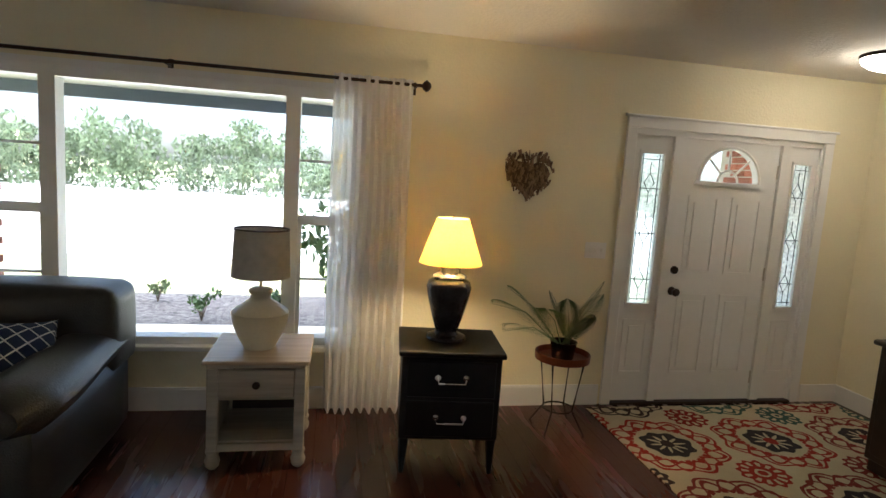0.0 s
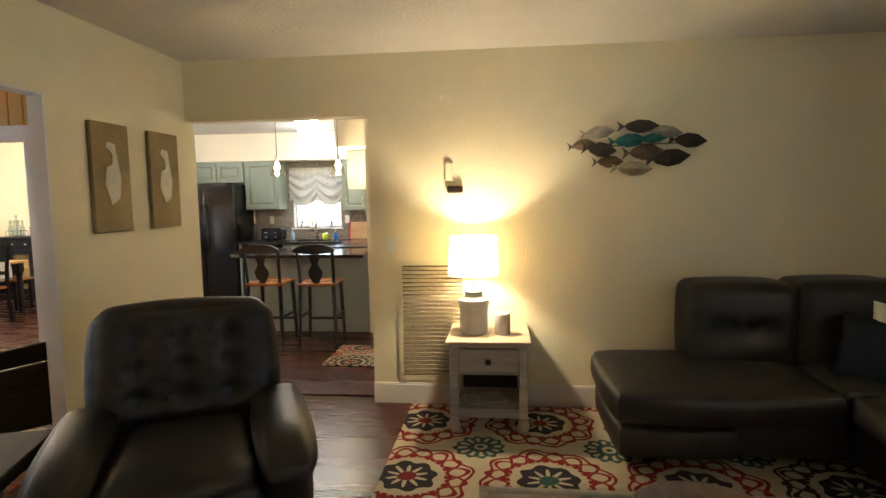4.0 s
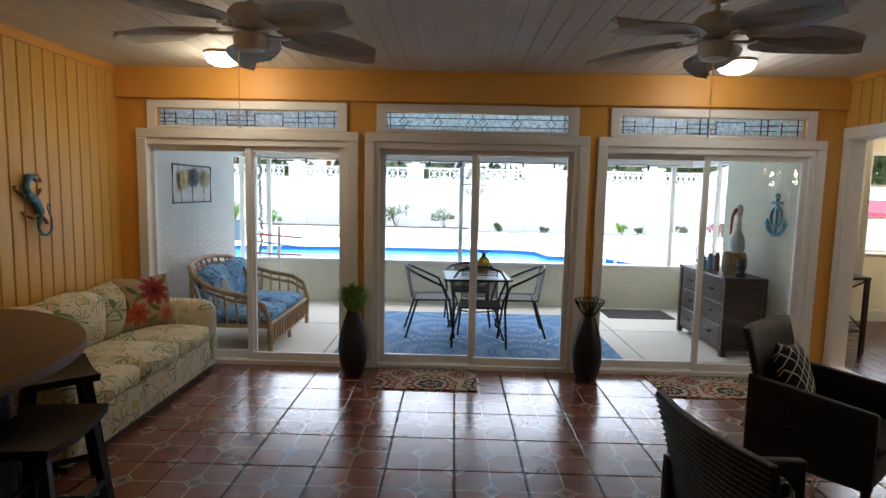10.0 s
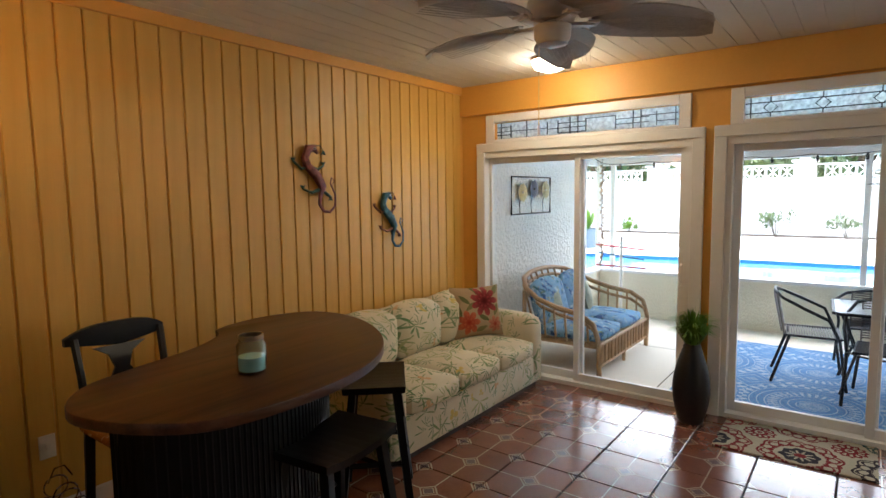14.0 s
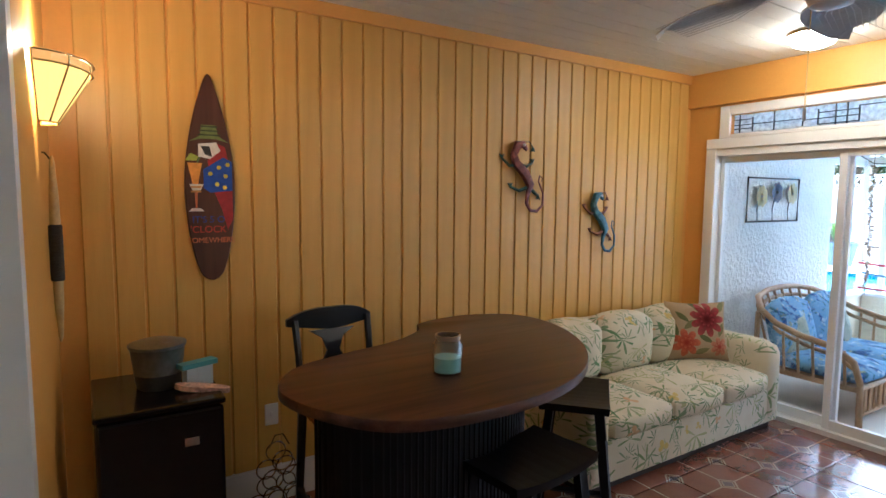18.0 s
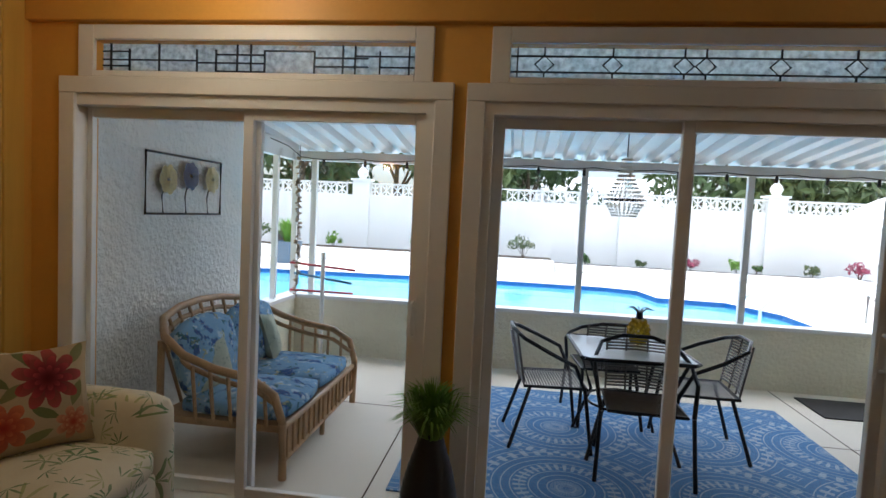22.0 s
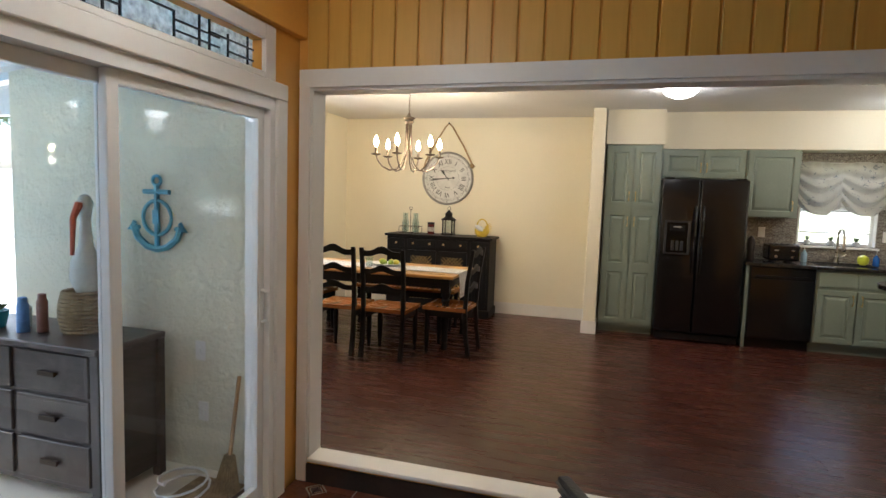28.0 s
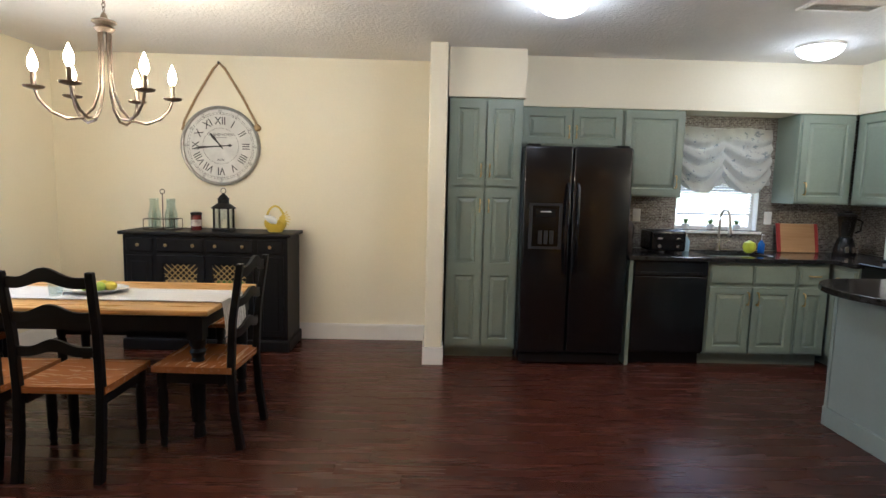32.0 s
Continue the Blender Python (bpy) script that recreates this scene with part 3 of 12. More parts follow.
strip("crown_moulding", [(XE - 0.03, XE, -6.645, -2.257, CEILING - 0.07, CEILING), (XW, XW + 0.03, -6.645, -2.257, CEILING - 0.05, CEILING)], ORANGE, "orange painted edge moulding")


# ---- front window, curtains, door ----
def front_window():
    w = tagged(new("window_front"), "white three-part picture window with sash side lights", "window", kind="structure")
    y0, y1 = YF - 0.012, YF + 0.1
    part("frame", boxes((-3.12, -0.86, y0, y1, 2.175, 2.235), (-3.12, -0.86, y0, y1, 0.57, 0.62), (-3.12, -3.06, y0, y1, 0.62, 2.175), (-0.92, -0.86, y0, y1, 0.62, 2.175),
         (-2.715, -2.625, y0, y1, 0.62, 2.175), (-1.325, -1.235, y0, y1, 0.62, 2.175)), VINYL, w)
    part("sill", rounded(boxes((-3.2, -0.8, YF - 0.07, YF, 0.54, 0.572)), 0.006, 2), TRIM, w)
    part("head_casing", boxes((-3.2, -0.8, YF - 0.02, YF, 2.235, 2.275)), TRIM, w)
    for a, b in ((-3.06, -2.715), (-1.235, -0.92)):
        part("sash", boxes((a, b, YF + 0.03, YF + 0.06, 1.37, 1.43), (a, b, YF + 0.035, YF + 0.055, 1.775, 1.79), (a, b, YF + 0.035, YF + 0.055, 1.0, 1.015),
             (a, a + 0.025, YF + 0.03, YF + 0.06, 0.62, 1.4), (b - 0.025, b, YF + 0.03, YF + 0.06, 0.62, 1.4)), VINYL, w)
    for a, b in ((-3.06, -2.715), (-2.625, -1.325), (-1.235, -0.92)):
        g = part("pane", boxes((a, b, YF + 0.043, YF + 0.047, 0.62, 2.175)), GLASS, w)
        g.visible_shadow = False


front_window()


def drape(name, x0, x1, y, z0, z1, material, label, folds=9, depth=0.035, along='x'):
    bm = bmesh.new()
    nx, nz = folds * 8, 14
    rows = []
    for j in range(nz + 1):
        f = j / nz
        row = []
        for i in range(nx + 1):
            u = i / nx
            a = 2 * math.pi * folds * u
            wob = 0.5 * math.sin(3.1 * u + 5 * f) + 0.25 * math.sin(9 * u)
            d = depth * (0.55 + 0.45 * (1 - f)) * math.sin(a + wob * 1.3) + 0.012 * math.sin(17 * u + 3 * f)
            wide = 1 + 0.06 * (1 - f) * (u - 0.5)
            p = x0 + (x1 - x0) * ((u - 0.5) * wide + 0.5)
            z = z0 + (z1 - z0) * f + (0.012 * math.sin(a * 1.0 + 1) if j == 0 else 0)
            row.append(bm.verts.new((p, y + d, z) if along == 'x' else (y + d, p, z)))
        rows.append(row)
    for r0, r1 in zip(rows, rows[1:]):
        for i in range(nx):
            bm.faces.new((r0[i], r0[i + 1], r1[i + 1], r1[i]))
    ob = part(name, bm, material, None, "", True)
    return tagged(ob, label, "curtain")


SHEER = sheer("sheer_white_voile", (0.92, 0.91, 0.91), 0.13)
drape("curtain", -3.5, -2.93, 3.235, S + 0.02, 2.33, SHEER, "sheer white voile curtain on dark rod", 9)
drape("curtain", -1.04, -0.54, 3.235, S + 0.015, 2.33, SHEER, "sheer white voile curtain reaching the floor", 9)
cr = thing("curtain_rod", pose(0, 0, 0), "dark bronze curtain rod with round finials above window", "curtain rod")
part("pole", rod([(-3.54, 3.235, 2.3), (-0.48, 3.235, 2.3)], 0.011, 10), BRONZE, cr)
for fx in (-3.56, -0.46):
    part("finial", turned(lathe([(0.006, -0.03), (0.022, -0.022), (0.036, -0.004), (0.036, 0.006), (0.02, 0.024), (0.004, 0.03)], 14), pose(fx, 3.235, 2.3, 0, 90, 0)), BRONZE, cr, smooth=True)
for fx in (-3.5, -2.0, -0.53):
    part("bracket", boxes((fx - 0.008, fx + 0.008, 3.23, YF, 2.285, 2.3), (fx - 0.015, fx + 0.015, YF - 0.006, YF, 2.25, 2.33)), BRONZE, cr)


def panel_relief(bm, x0, x1, z0, z1, y, out=0.008):
    """A raised panel: a frame line and a field that stands proud."""
    w = 0.018
    for d in ((x0, x1, y - out, y, z0, z0 + w), (x0, x1, y - out, y, z1 - w, z1), (x0, x0 + w, y - out, y, z0, z1), (x1 - w, x1, y - out, y, z0, z1)):
        box(bm, *d)
    box(bm, x0 + 0.05, x1 - 0.05, y - out, y, z0 + 0.05, z1 - 0.05)


def front_door():
    d = tagged(new("door_front"), "closed white six-panel entry door with fanlight and leaded side lights", "door", kind="structure")
    y = YF
    part("casing", rounded(boxes((0.99, 1.07, y - 0.022, y, S, 2.17), (2.62, 2.70, y - 0.022, y, S, 2.17), (0.99, 2.70, y - 0.024, y, 2.17, 2.25), (0.97, 2.72, y - 0.035, y, 2.245, 2.262)), 0.004, 1), TRIM, d)
    part("jamb", boxes((1.07, 2.62, y + 0.0, y + 0.14, 2.13, 2.17), (1.38, 1.44, y - 0.005, y + 0.12, S, 2.13), (2.27, 2.34, y - 0.005, y + 0.12, S, 2.13), (1.03, 1.08, y, y + 0.14, S, 2.17), (2.61, 2.66, y, y + 0.14, S, 2.17)), TRIM, d)
    ys = y + 0.02
    bm = bmesh.new()
    cx, cz, r = 1.86, 1.83, 0.24
    leaf0, leaf1 = 1.44, 2.27
    box(bm, leaf0, leaf1, ys, ys + 0.045, S + 0.01, cz)
    arc = [(cx + r * math.cos(a), cz + r * 1.02 * math.sin(a)) for a in [math.pi * k / 20 for k in range(21)]]
    # the leaf above the fanlight's sill, as two halves round the arch
    for side in (0, 1):
        if side == 0:
            poly = [(leaf1, cz), (leaf1, 2.13), (cx, 2.13)] + arc[:11][::-1]
        else:
            poly = [(cx, 2.13), (leaf0, 2.13), (leaf0, cz)] + arc[10:][::-1]
        f0 = [bm.verts.new((px, ys, pz)) for px, pz in poly]
        f1 = [bm.verts.new((px, ys + 0.045, pz)) for px, pz in poly]
        bm.faces.new(f0)
        bm.faces.new(f1[::-1])
        for i in range(len(poly)):
            j = (i + 1) % len(poly)
            bm.faces.new((f0[i], f1[i], f1[j], f0[j]))
    leaf = part("leaf", bm, TRIM, d)
    bm = bmesh.new()
    for a, b in ((1.55, 1.80), (1.91, 2.16)):
        panel_relief(bm, a, b, 1.14, 1.72, ys)
        panel_relief(bm, a, b, 0.36, 0.98, ys)
    part("panel", bm, TRIM, leaf)
    part("fan_frame", rod([(cx + (r + 0.012) * math.cos(math.pi * k / 20), ys - 0.006, cz + (r + 0.015) * math.sin(math.pi * k / 20)) for k in range(21)], 0.014, 6), TRIM, leaf)
    part("fan_sill", boxes((cx - r - 0.04, cx + r + 0.04, ys - 0.018, ys, cz - 0.03, cz)), TRIM, leaf)
    bm = bmesh.new()
    for k in (1, 2, 3):
        a = math.pi * k / 4
        rod([(cx + 0.08 * math.cos(a), ys + 0.01, cz + 0.08 * math.sin(a)), (cx + r * math.cos(a), ys + 0.01, cz + r * math.sin(a))], 0.008, 6, bm)
    rod([(cx + 0.085 * math.cos(math.pi * k / 10), ys + 0.01, cz + 0.085 * math.sin(math.pi * k / 10)) for k in range(11)], 0.008, 6, bm)
    part("fan_bar", bm, TRIM, leaf)
    g = part("fan_pane", turned(prism(arc, 0.0, 0.004), Matrix(((1, 0, 0, 0), (0, 0, 1, ys + 0.02), (0, 1, 0, 0), (0, 0, 0, 1)))), GLASS, leaf)
    g.visible_shadow = False
    part("deadbolt", turned(lathe([(0.03, 0), (0.03, 0.012), (0.02, 0.018)], 16), pose(1.5, ys, 1.16, 90, 0, 0)), BRONZE, leaf, smooth=True)
    part("knob", turned(lathe([(0.033, 0), (0.03, 0.01), (0.012, 0.015), (0.012, 0.035), (0.028, 0.045), (0.03, 0.06), (0.015, 0.07)], 16), pose(1.5, ys, 1.0, 90, 0, 0)), BRONZE, leaf, "dark bronze knob", True)
    for hz in (0.33, 1.15, 1.93):
        part("hinge", boxes((2.262, 2.285, ys - 0.01, ys, hz - 0.05, hz + 0.05)), NICKEL, leaf)
    part("threshold", boxes((1.07, 2.62, y - 0.03, y + 0.14, S, S + 0.018)), WALNUT, d)
    for a, b in ((1.08, 1.38), (2.34, 2.61)):
        sl = part("sidelight", boxes((a, b, ys, ys + 0.04, S, 0.9), (a, b, ys, ys + 0.04, 2.0, 2.13), (a, a + 0.06, ys, ys + 0.04, 0.9, 2.0), (b - 0.06, b, ys, ys + 0.04, 0.9, 2.0)), TRIM, d)
        bm = bmesh.new()
        panel_relief(bm, a + 0.05, b - 0.05, 0.36, 0.78, ys)
        part("panel", bm, TRIM, sl)
        part("moulding", boxes((a + 0.045, b - 0.045, ys - 0.012, ys, 0.87, 0.9), (a + 0.045, b - 0.045, ys - 0.012, ys, 2.0, 2.02), (a + 0.045, a + 0.062, ys - 0.012, ys, 0.88, 2.01), (b - 0.062, b - 0.045, ys - 0.012, ys, 0.88, 2.01)), TRIM, sl)
        g = part("leaded_pane", boxes((a + 0.06, b - 0.06, ys + 0.018, ys + 0.022, 0.9, 2.0)), WAVY, sl)
        g.visible_shadow = False
        bm = bmesh.new()
        m = (a + b) / 2
        for lx in (a + 0.085, b - 0.085):
            box(bm, lx - 0.003, lx + 0.003, ys + 0.012, ys + 0.017, 0.9, 2.0)
        for lz in (0.93, 1.08, 1.42, 1.75, 1.96):
            box(bm, a + 0.06, b - 0.06, ys + 0.012, ys + 0.017, lz - 0.003, lz + 0.003)
        for lz in (1.08, 1.42, 1.79):
            pts = [(m, ys + 0.014, lz - 0.07), (m + 0.04, ys + 0.014, lz), (m, ys + 0.014, lz + 0.07), (m - 0.04, ys + 0.014, lz)]
            rod(pts, 0.004, 5, bm, closed=True)
            rod([(m, ys + 0.014, lz - 0.07), (m, ys + 0.014, lz - 0.16)], 0.003, 5, bm)
            rod([(m, ys + 0.014, lz + 0.07), (m, ys + 0.014, lz + 0.15)], 0.003, 5, bm)
        part("leading", bm, BLACK_METAL, sl)


front_door()


# ---- sliding doors and transoms ----
def slider(cx, kind):
    d = tagged(new("door_sliding"), "white sliding glass door to the screened porch, closed", "door", kind="structure")
    y = YD
    e = 0.0 if kind == 0 else 0.045
    for r in ((cx - 0.985, cx - 0.9, y, y + 0.03, 0, 2.04), (cx + 0.9, cx + 0.985, y, y + 0.03, 0, 2.04), (cx - 0.985, cx + 0.985, y, y + 0.032, 2.04, 2.12)):
        part("casing", rounded(boxes(r), 0.004, 1), TRIM, d)
    for nm, r in (("jamb", (cx - 0.92, cx - 0.86, y - 0.13, y + 0.012, 0.0, 2.05)), ("jamb", (cx + 0.86 + e, cx + 0.925, y - 0.13, y + 0.012, 0.0, 2.05)), ("head", (cx - 0.86, cx + 0.86 + e, y - 0.13, y + 0.012, 1.985, 2.05)), ("track", (cx - 0.86, cx + 0.86 + e, y - 0.13, y + 0.02, 0.0, 0.035))):
        part(nm, boxes(r), VINYL, d)
    for k, (a, b, yy) in enumerate(((cx - 0.86, cx + 0.035, y - 0.055), (cx - 0.035, cx + 0.86 + e, y - 0.1))):
        w = 0.05
        v = w if k == 0 or kind == 0 else 0.03
        p = part("door_panel", rounded(boxes((a, a + w, yy, yy + 0.035, 0.035, 1.985), (b - v, b, yy, yy + 0.035, 0.035, 1.985), (a + w, b - v, yy, yy + 0.035, 1.935, 1.985), (a + w, b - v, yy, yy + 0.035, 0.035, 0.105)), 0.003, 1), VINYL, d)
        g = part("pane", boxes((a + w, b - v, yy + 0.015, yy + 0.02, 0.105, 1.935)), GLASS, p)
        g.visible_shadow = False
        if k == 0:
            hx = a + 0.025
            bmh = rod([(hx, yy + 0.035, 0.95), (hx, yy + 0.075, 0.96), (hx, yy + 0.08, 1.03), (hx, yy + 0.075, 1.1), (hx, yy + 0.035, 1.11)], 0.009, 8)
            box(bmh, hx - 0.016, hx + 0.016, yy + 0.035, yy + 0.041, 0.92, 1.14)
            part("handle", bmh, VINYL, p)
    t = tagged(new("window_transom"), "leaded glass transom window in white frame", "window", kind="structure")
    part("frame", rounded(boxes((cx - 0.885, cx - 0.8, y, y + 0.025, 2.121, 2.37), (cx + 0.8, cx + 0.885, y, y + 0.025, 2.121, 2.37), (cx - 0.8, cx + 0.8, y, y + 0.025, 2.3, 2.37), (cx - 0.8, cx + 0.8, y, y + 0.024, 2.121, 2.15)), 0.004, 1), TRIM, t)
    g = part("pane", boxes((cx - 0.81, cx + 0.81, y - 0.06, y - 0.055, 2.15, 2.3)), WAVY, t)
    g.visible_shadow = False
    bm = bmesh.new()
    yl = y - 0.05

    def bar(x0, x1, z0, z1):
        box(bm, min(x0, x1) - 0.0035, max(x0, x1) + 0.0035, yl, yl + 0.008, min(z0, z1) - 0.0035, max(z0, z1) + 0.0035)
    if kind == 0:
        for z in (2.19, 2.26):
            bar(cx - 0.8, cx + 0.8, z, z)
        for k in (-0.77, 0.77):
            bar(cx + k, cx + k, 2.15, 2.3)
        for k in (-0.65, -0.35, -0.045, 0.045, 0.35, 0.65):
            c = cx + k
            rod([(c, yl, 2.185), (c + 0.042, yl, 2.225), (c, yl, 2.265), (c - 0.042, yl, 2.225)], 0.005, 5, bm, closed=True)
            bar(c, c, 2.15, 2.185)
            bar(c, c, 2.265, 2.3)
    else:
        for k in (-0.76, -0.5, -0.44, 0.02, 0.09, 0.5, 0.76):
            bar(cx + k, cx + k, 2.15, 2.3)
        for k0, k1, z in ((-0.8, -0.5, 2.25), (-0.8, -0.62, 2.2), (-0.56, -0.3, 2.24), (-0.56, -0.3, 2.2), (-0.05, 0.3, 2.21), (-0.05, 0.2, 2.25), (-0.05, 0.2, 2.17), (0.3, 0.8, 2.22), (0.66, 0.8, 2.19), (0.66, 0.8, 2.26), (-0.3, -0.05, 2.27)):
            bar(cx + k0, cx + k1, z, z)
        for k in (-0.62, -0.3, -0.05, 0.2, 0.3, 0.66):
            bar(cx + k, cx + k, 2.17, 2.27)
    part("leading", bm, BLACK_METAL, t)


for cx, side in DOORS:
    slider(cx, side)


# ---- screened porch ----
ROOF = surf("white_aluminium_roof", (0.66, 0.68, 0.69), 0.45, 0.0, vary=0.08, scale=2, fine=30, bump=0.05)
ALU = surf("white_aluminium", (0.72, 0.73, 0.72), 0.4, 0.0, vary=0.05, bump=0.03)
bm = bmesh.new()
rib, x = 0.21, XW - 0.6
cols = []
while x < 1.9:
    for dx, dz in ((0.0, 0.0), (0.09, 0.0), (0.115, 0.055), (0.185, 0.055)):
        cols.append((x + dx, dz))
    x += rib
va = [bm.verts.new((px, -6.86, 2.47 + dz)) for px, dz in cols]
vb = [bm.verts.new((px, -10.25, 2.12 + dz)) for px, dz in cols]
vc = [bm.verts.new((px, -10.25, 2.135 + dz)) for px, dz in cols]
vd = [bm.verts.new((px, -6.86, 2.485 + dz)) for px, dz in cols]
for i in range(len(cols) - 1):
    bm.faces.new((va[i], va[i + 1], vb[i + 1], vb[i]))
    bm.faces.new((vd[i], vc[i], vc[i + 1], vd[i + 1]))
    bm.faces.new((vb[i], vb[i + 1], vc[i + 1], vc[i]))
struct("roof_porch", bm, ROOF, "corrugated white aluminium porch roof")
struct("porch_beam", boxes((XW - 0.13, 1.1, -10.02, -9.94, 2.03, 2.13), (1.02, 1.1, -10.0, -9.05, 2.03, 2.2), (XW - 0.13, XW - 0.05, -10.0, -8.75, 2.03, 2.2)), ALU, "white aluminium porch beam")
struct("knee_wall", boxes((XW - 0.13, 1.1, -10.04, -9.92, -0.2, 0.55), (0.98, 1.1, -9.92, -9.05, -0.2, 0.55), (XW - 0.13, XW - 0.03, -9.92, -8.75, -0.2, 0.55)), STUCCO_C, "low cream stuccoed porch wall")
struct("ledge", rounded(boxes((XW - 0.15, 1.12, -10.06, -9.9, 0.55, 0.59), (0.96, 1.12, -9.9, -9.05, 0.55, 0.59), (XW - 0.15, XW - 0.01, -9.9, -8.75, 0.55, 0.59)), 0.005, 1), ALU, "white sill on the low wall")
fr = tagged(new("window_screen_frame"), "white aluminium posts of the porch screen", "porch screen", kind="structure")
for px in (1.03, 0.82, -2.02, -3.6, -5.1):
    part("post", boxes((px - 0.03, px + 0.03, -10.0, -9.95, 0.59, 2.03)), ALU, fr)
for py in (-9.1, -9.5):
    part("post", boxes((1.02, 1.07, py - 0.025, py + 0.025, 0.59, 2.1)), ALU, fr)
    part("post", boxes((XW - 0.09, XW - 0.04, py - 0.025, py + 0.025, 0.59, 2.1)), ALU, fr)
struct("porch_joint", boxes((-0.62, -0.61, -9.92, -6.87, -0.0502, -0.049), (XW, 0.98, -8.52, -8.51, -0.0502, -0.049), (-3.9, -3.89, -9.92, -6.87, -0.0502, -0.049)), GROUT, "slab joint")

# ---- garden behind the porch ----
DECK = surf("pale_pool_deck", (0.74, 0.71, 0.66), 0.8, vary=0.08, scale=1.2, fine=20, bump=0.2)
GROUND = surf("dry_lawn", (0.33, 0.33, 0.17), 0.95, vary=0.3, scale=0.6, fine=8, bump=0.4)
# front yard and road: base colour paled to carry the outdoor glare
LAWN = surf("glare_paled_yard", (0.68, 0.66, 0.58), 0.95, vary=0.12, scale=0.4, fine=6, bump=0.3)
POOL_T = surf("pool_plaster", (0.25, 0.62, 0.80), 0.5, vary=0.06, bump=0.02)
BLUE_TILE = surf("blue_pool_tile", (0.02, 0.10, 0.30), 0.2, vary=0.3, scale=20, fine=60, bump=0.05)
GWALL = surf("white_garden_wall", (0.76, 0.76, 0.72), 0.85, vary=0.06, scale=1.0, fine=25, bump=0.5, depth=0.01)
bm = bmesh.new()
outer = [(-900, -900), (900, -900), (900, 900), (-900, 900)]
inner = [(-16, -24.0), (11, -24.0), (11, -9.93), (-16, -9.93)]
vo = [bm.verts.new((x, y, -0.13)) for x, y in outer]
vi = [bm.verts.new((x, y, -0.13)) for x, y in inner]
for i in range(4):
    bm.faces.new((vo[i], vo[(i + 1) % 4], vi[(i + 1) % 4], vi[i]))
struct("ground", bm, GROUND)
pool = [(8.2, -11.6), (8.2, -16.9), (7.4, -17.6), (0.0, -18.4), (-3.6, -18.4), (-4.3, -18.1), (-4.5, -17.0), (-5.9, -16.9), (-6.5, -15.6), (-6.5, -13.6), (-5.5, -12.4), (-3.5, -11.6)]
bm = bmesh.new()
dk = [bm.verts.new((x, y, -0.1)) for x, y in inner]
pk = [bm.verts.new((x, y, -0.1)) for x, y in pool]
ed = [bm.edges.new((r[i], r[(i + 1) % len(r)])) for r in (dk, pk) for i in range(len(r))]
bmesh.ops.triangle_fill(bm, use_beauty=True, use_dissolve=False, edges=ed)
for f in bm.faces:
    if f.normal.z < 0:
        f.normal_flip()
struct("pavement_pool_deck", bm, DECK, "pale pool deck")
bm = bmesh.new()
a = [bm.verts.new((x, y, -0.1)) for x, y in pool]
b = [bm.verts.new((x, y, -0.3)) for x, y in pool]
for i in range(len(pool)):
    bm.faces.new((a[i], a[(i + 1) % len(pool)], b[(i + 1) % len(pool)], b[i]))
struct("pool_tile_band", bm, BLUE_TILE, "dark blue waterline tiles")
bm = bmesh.new()
a = [bm.verts.new((x, y, -0.3)) for x, y in pool]
b = [bm.verts.new((x * 0.97, y * 0.97 - 0.4, -1.6)) for x, y in pool]
for i in range(len(pool)):
    bm.faces.new((a[i], a[(i + 1) % len(pool)], b[(i + 1) % len(pool)], b[i]))
bm.faces.new(b)
struct("pool_basin", bm, POOL_T, "light blue pool plaster")
m, nt, bs = nodes_of("pool_water")
bs.inputs["Base Color"].default_value = (0.35, 0.78, 0.92, 1)
bs.inputs["Roughness"].default_value = 0.06
bs.inputs["Transmission Weight"].default_value = 0.75
bs.inputs["IOR"].default_value = 1.33
wv = N(nt, "ShaderNodeTexNoise", Scale=2.5, Detail=3.0)
nt.links.new(coords(nt), wv.inputs["Vector"])
bumped(nt, bs, wv.outputs[0], 0.15, 0.05)
bm = bmesh.new()
bm.faces.new([bm.verts.new((x, y, -0.2)) for x, y in pool])
wat = struct("water", bm, m, "still blue pool water")
wat.visible_shadow = False

# garden wall with pierced blocks and pillars
YG = -23.6
struct("garden_wall", boxes((-15.8, 10.8, YG - 0.2, YG, -0.15, 2.05)), GWALL, "white rendered garden wall")
struct("garden_wall_side", boxes((10.6, 10.8, YG, -9.0, -0.15, 2.05), (-15.8, -15.6, YG, -9.0, -0.15, 2.05)), GWALL, "white rendered garden wall")
cope = tagged(new("garden_wall_top"), "white pierced-block parapet on garden wall", "wall", kind="structure")


def pierced_block():
    bm = boxes((-0.2, 0.2, -0.05, 0.05, 0, 0.03), (-0.2, 0.2, -0.05, 0.05, 0.37, 0.4), (-0.2, -0.17, -0.05, 0.05, 0.03, 0.37), (0.17, 0.2, -0.05, 0.05, 0.03, 0.37))
    for s in (1, -1):
        turned_bm = boxes((-0.23, 0.23, -0.045, 0.045, -0.018, 0.018))
        turned(turned_bm, pose(0, 0, 0.2, 0, s * 45, 0))
        me = bpy.data.meshes.new("tmp")
        turned_bm.to_mesh(me)
        turned_bm.free()
        bm.from_mesh(me)
        bpy.data.meshes.remove(me)
    box(bm, -0.018, 0.018, -0.045, 0.045, 0.03, 0.37)
    me = bpy.data.meshes.new("pierced_block")
    bm.to_mesh(me)
    bm.free()
    me.materials.append(GWALL)
    return me


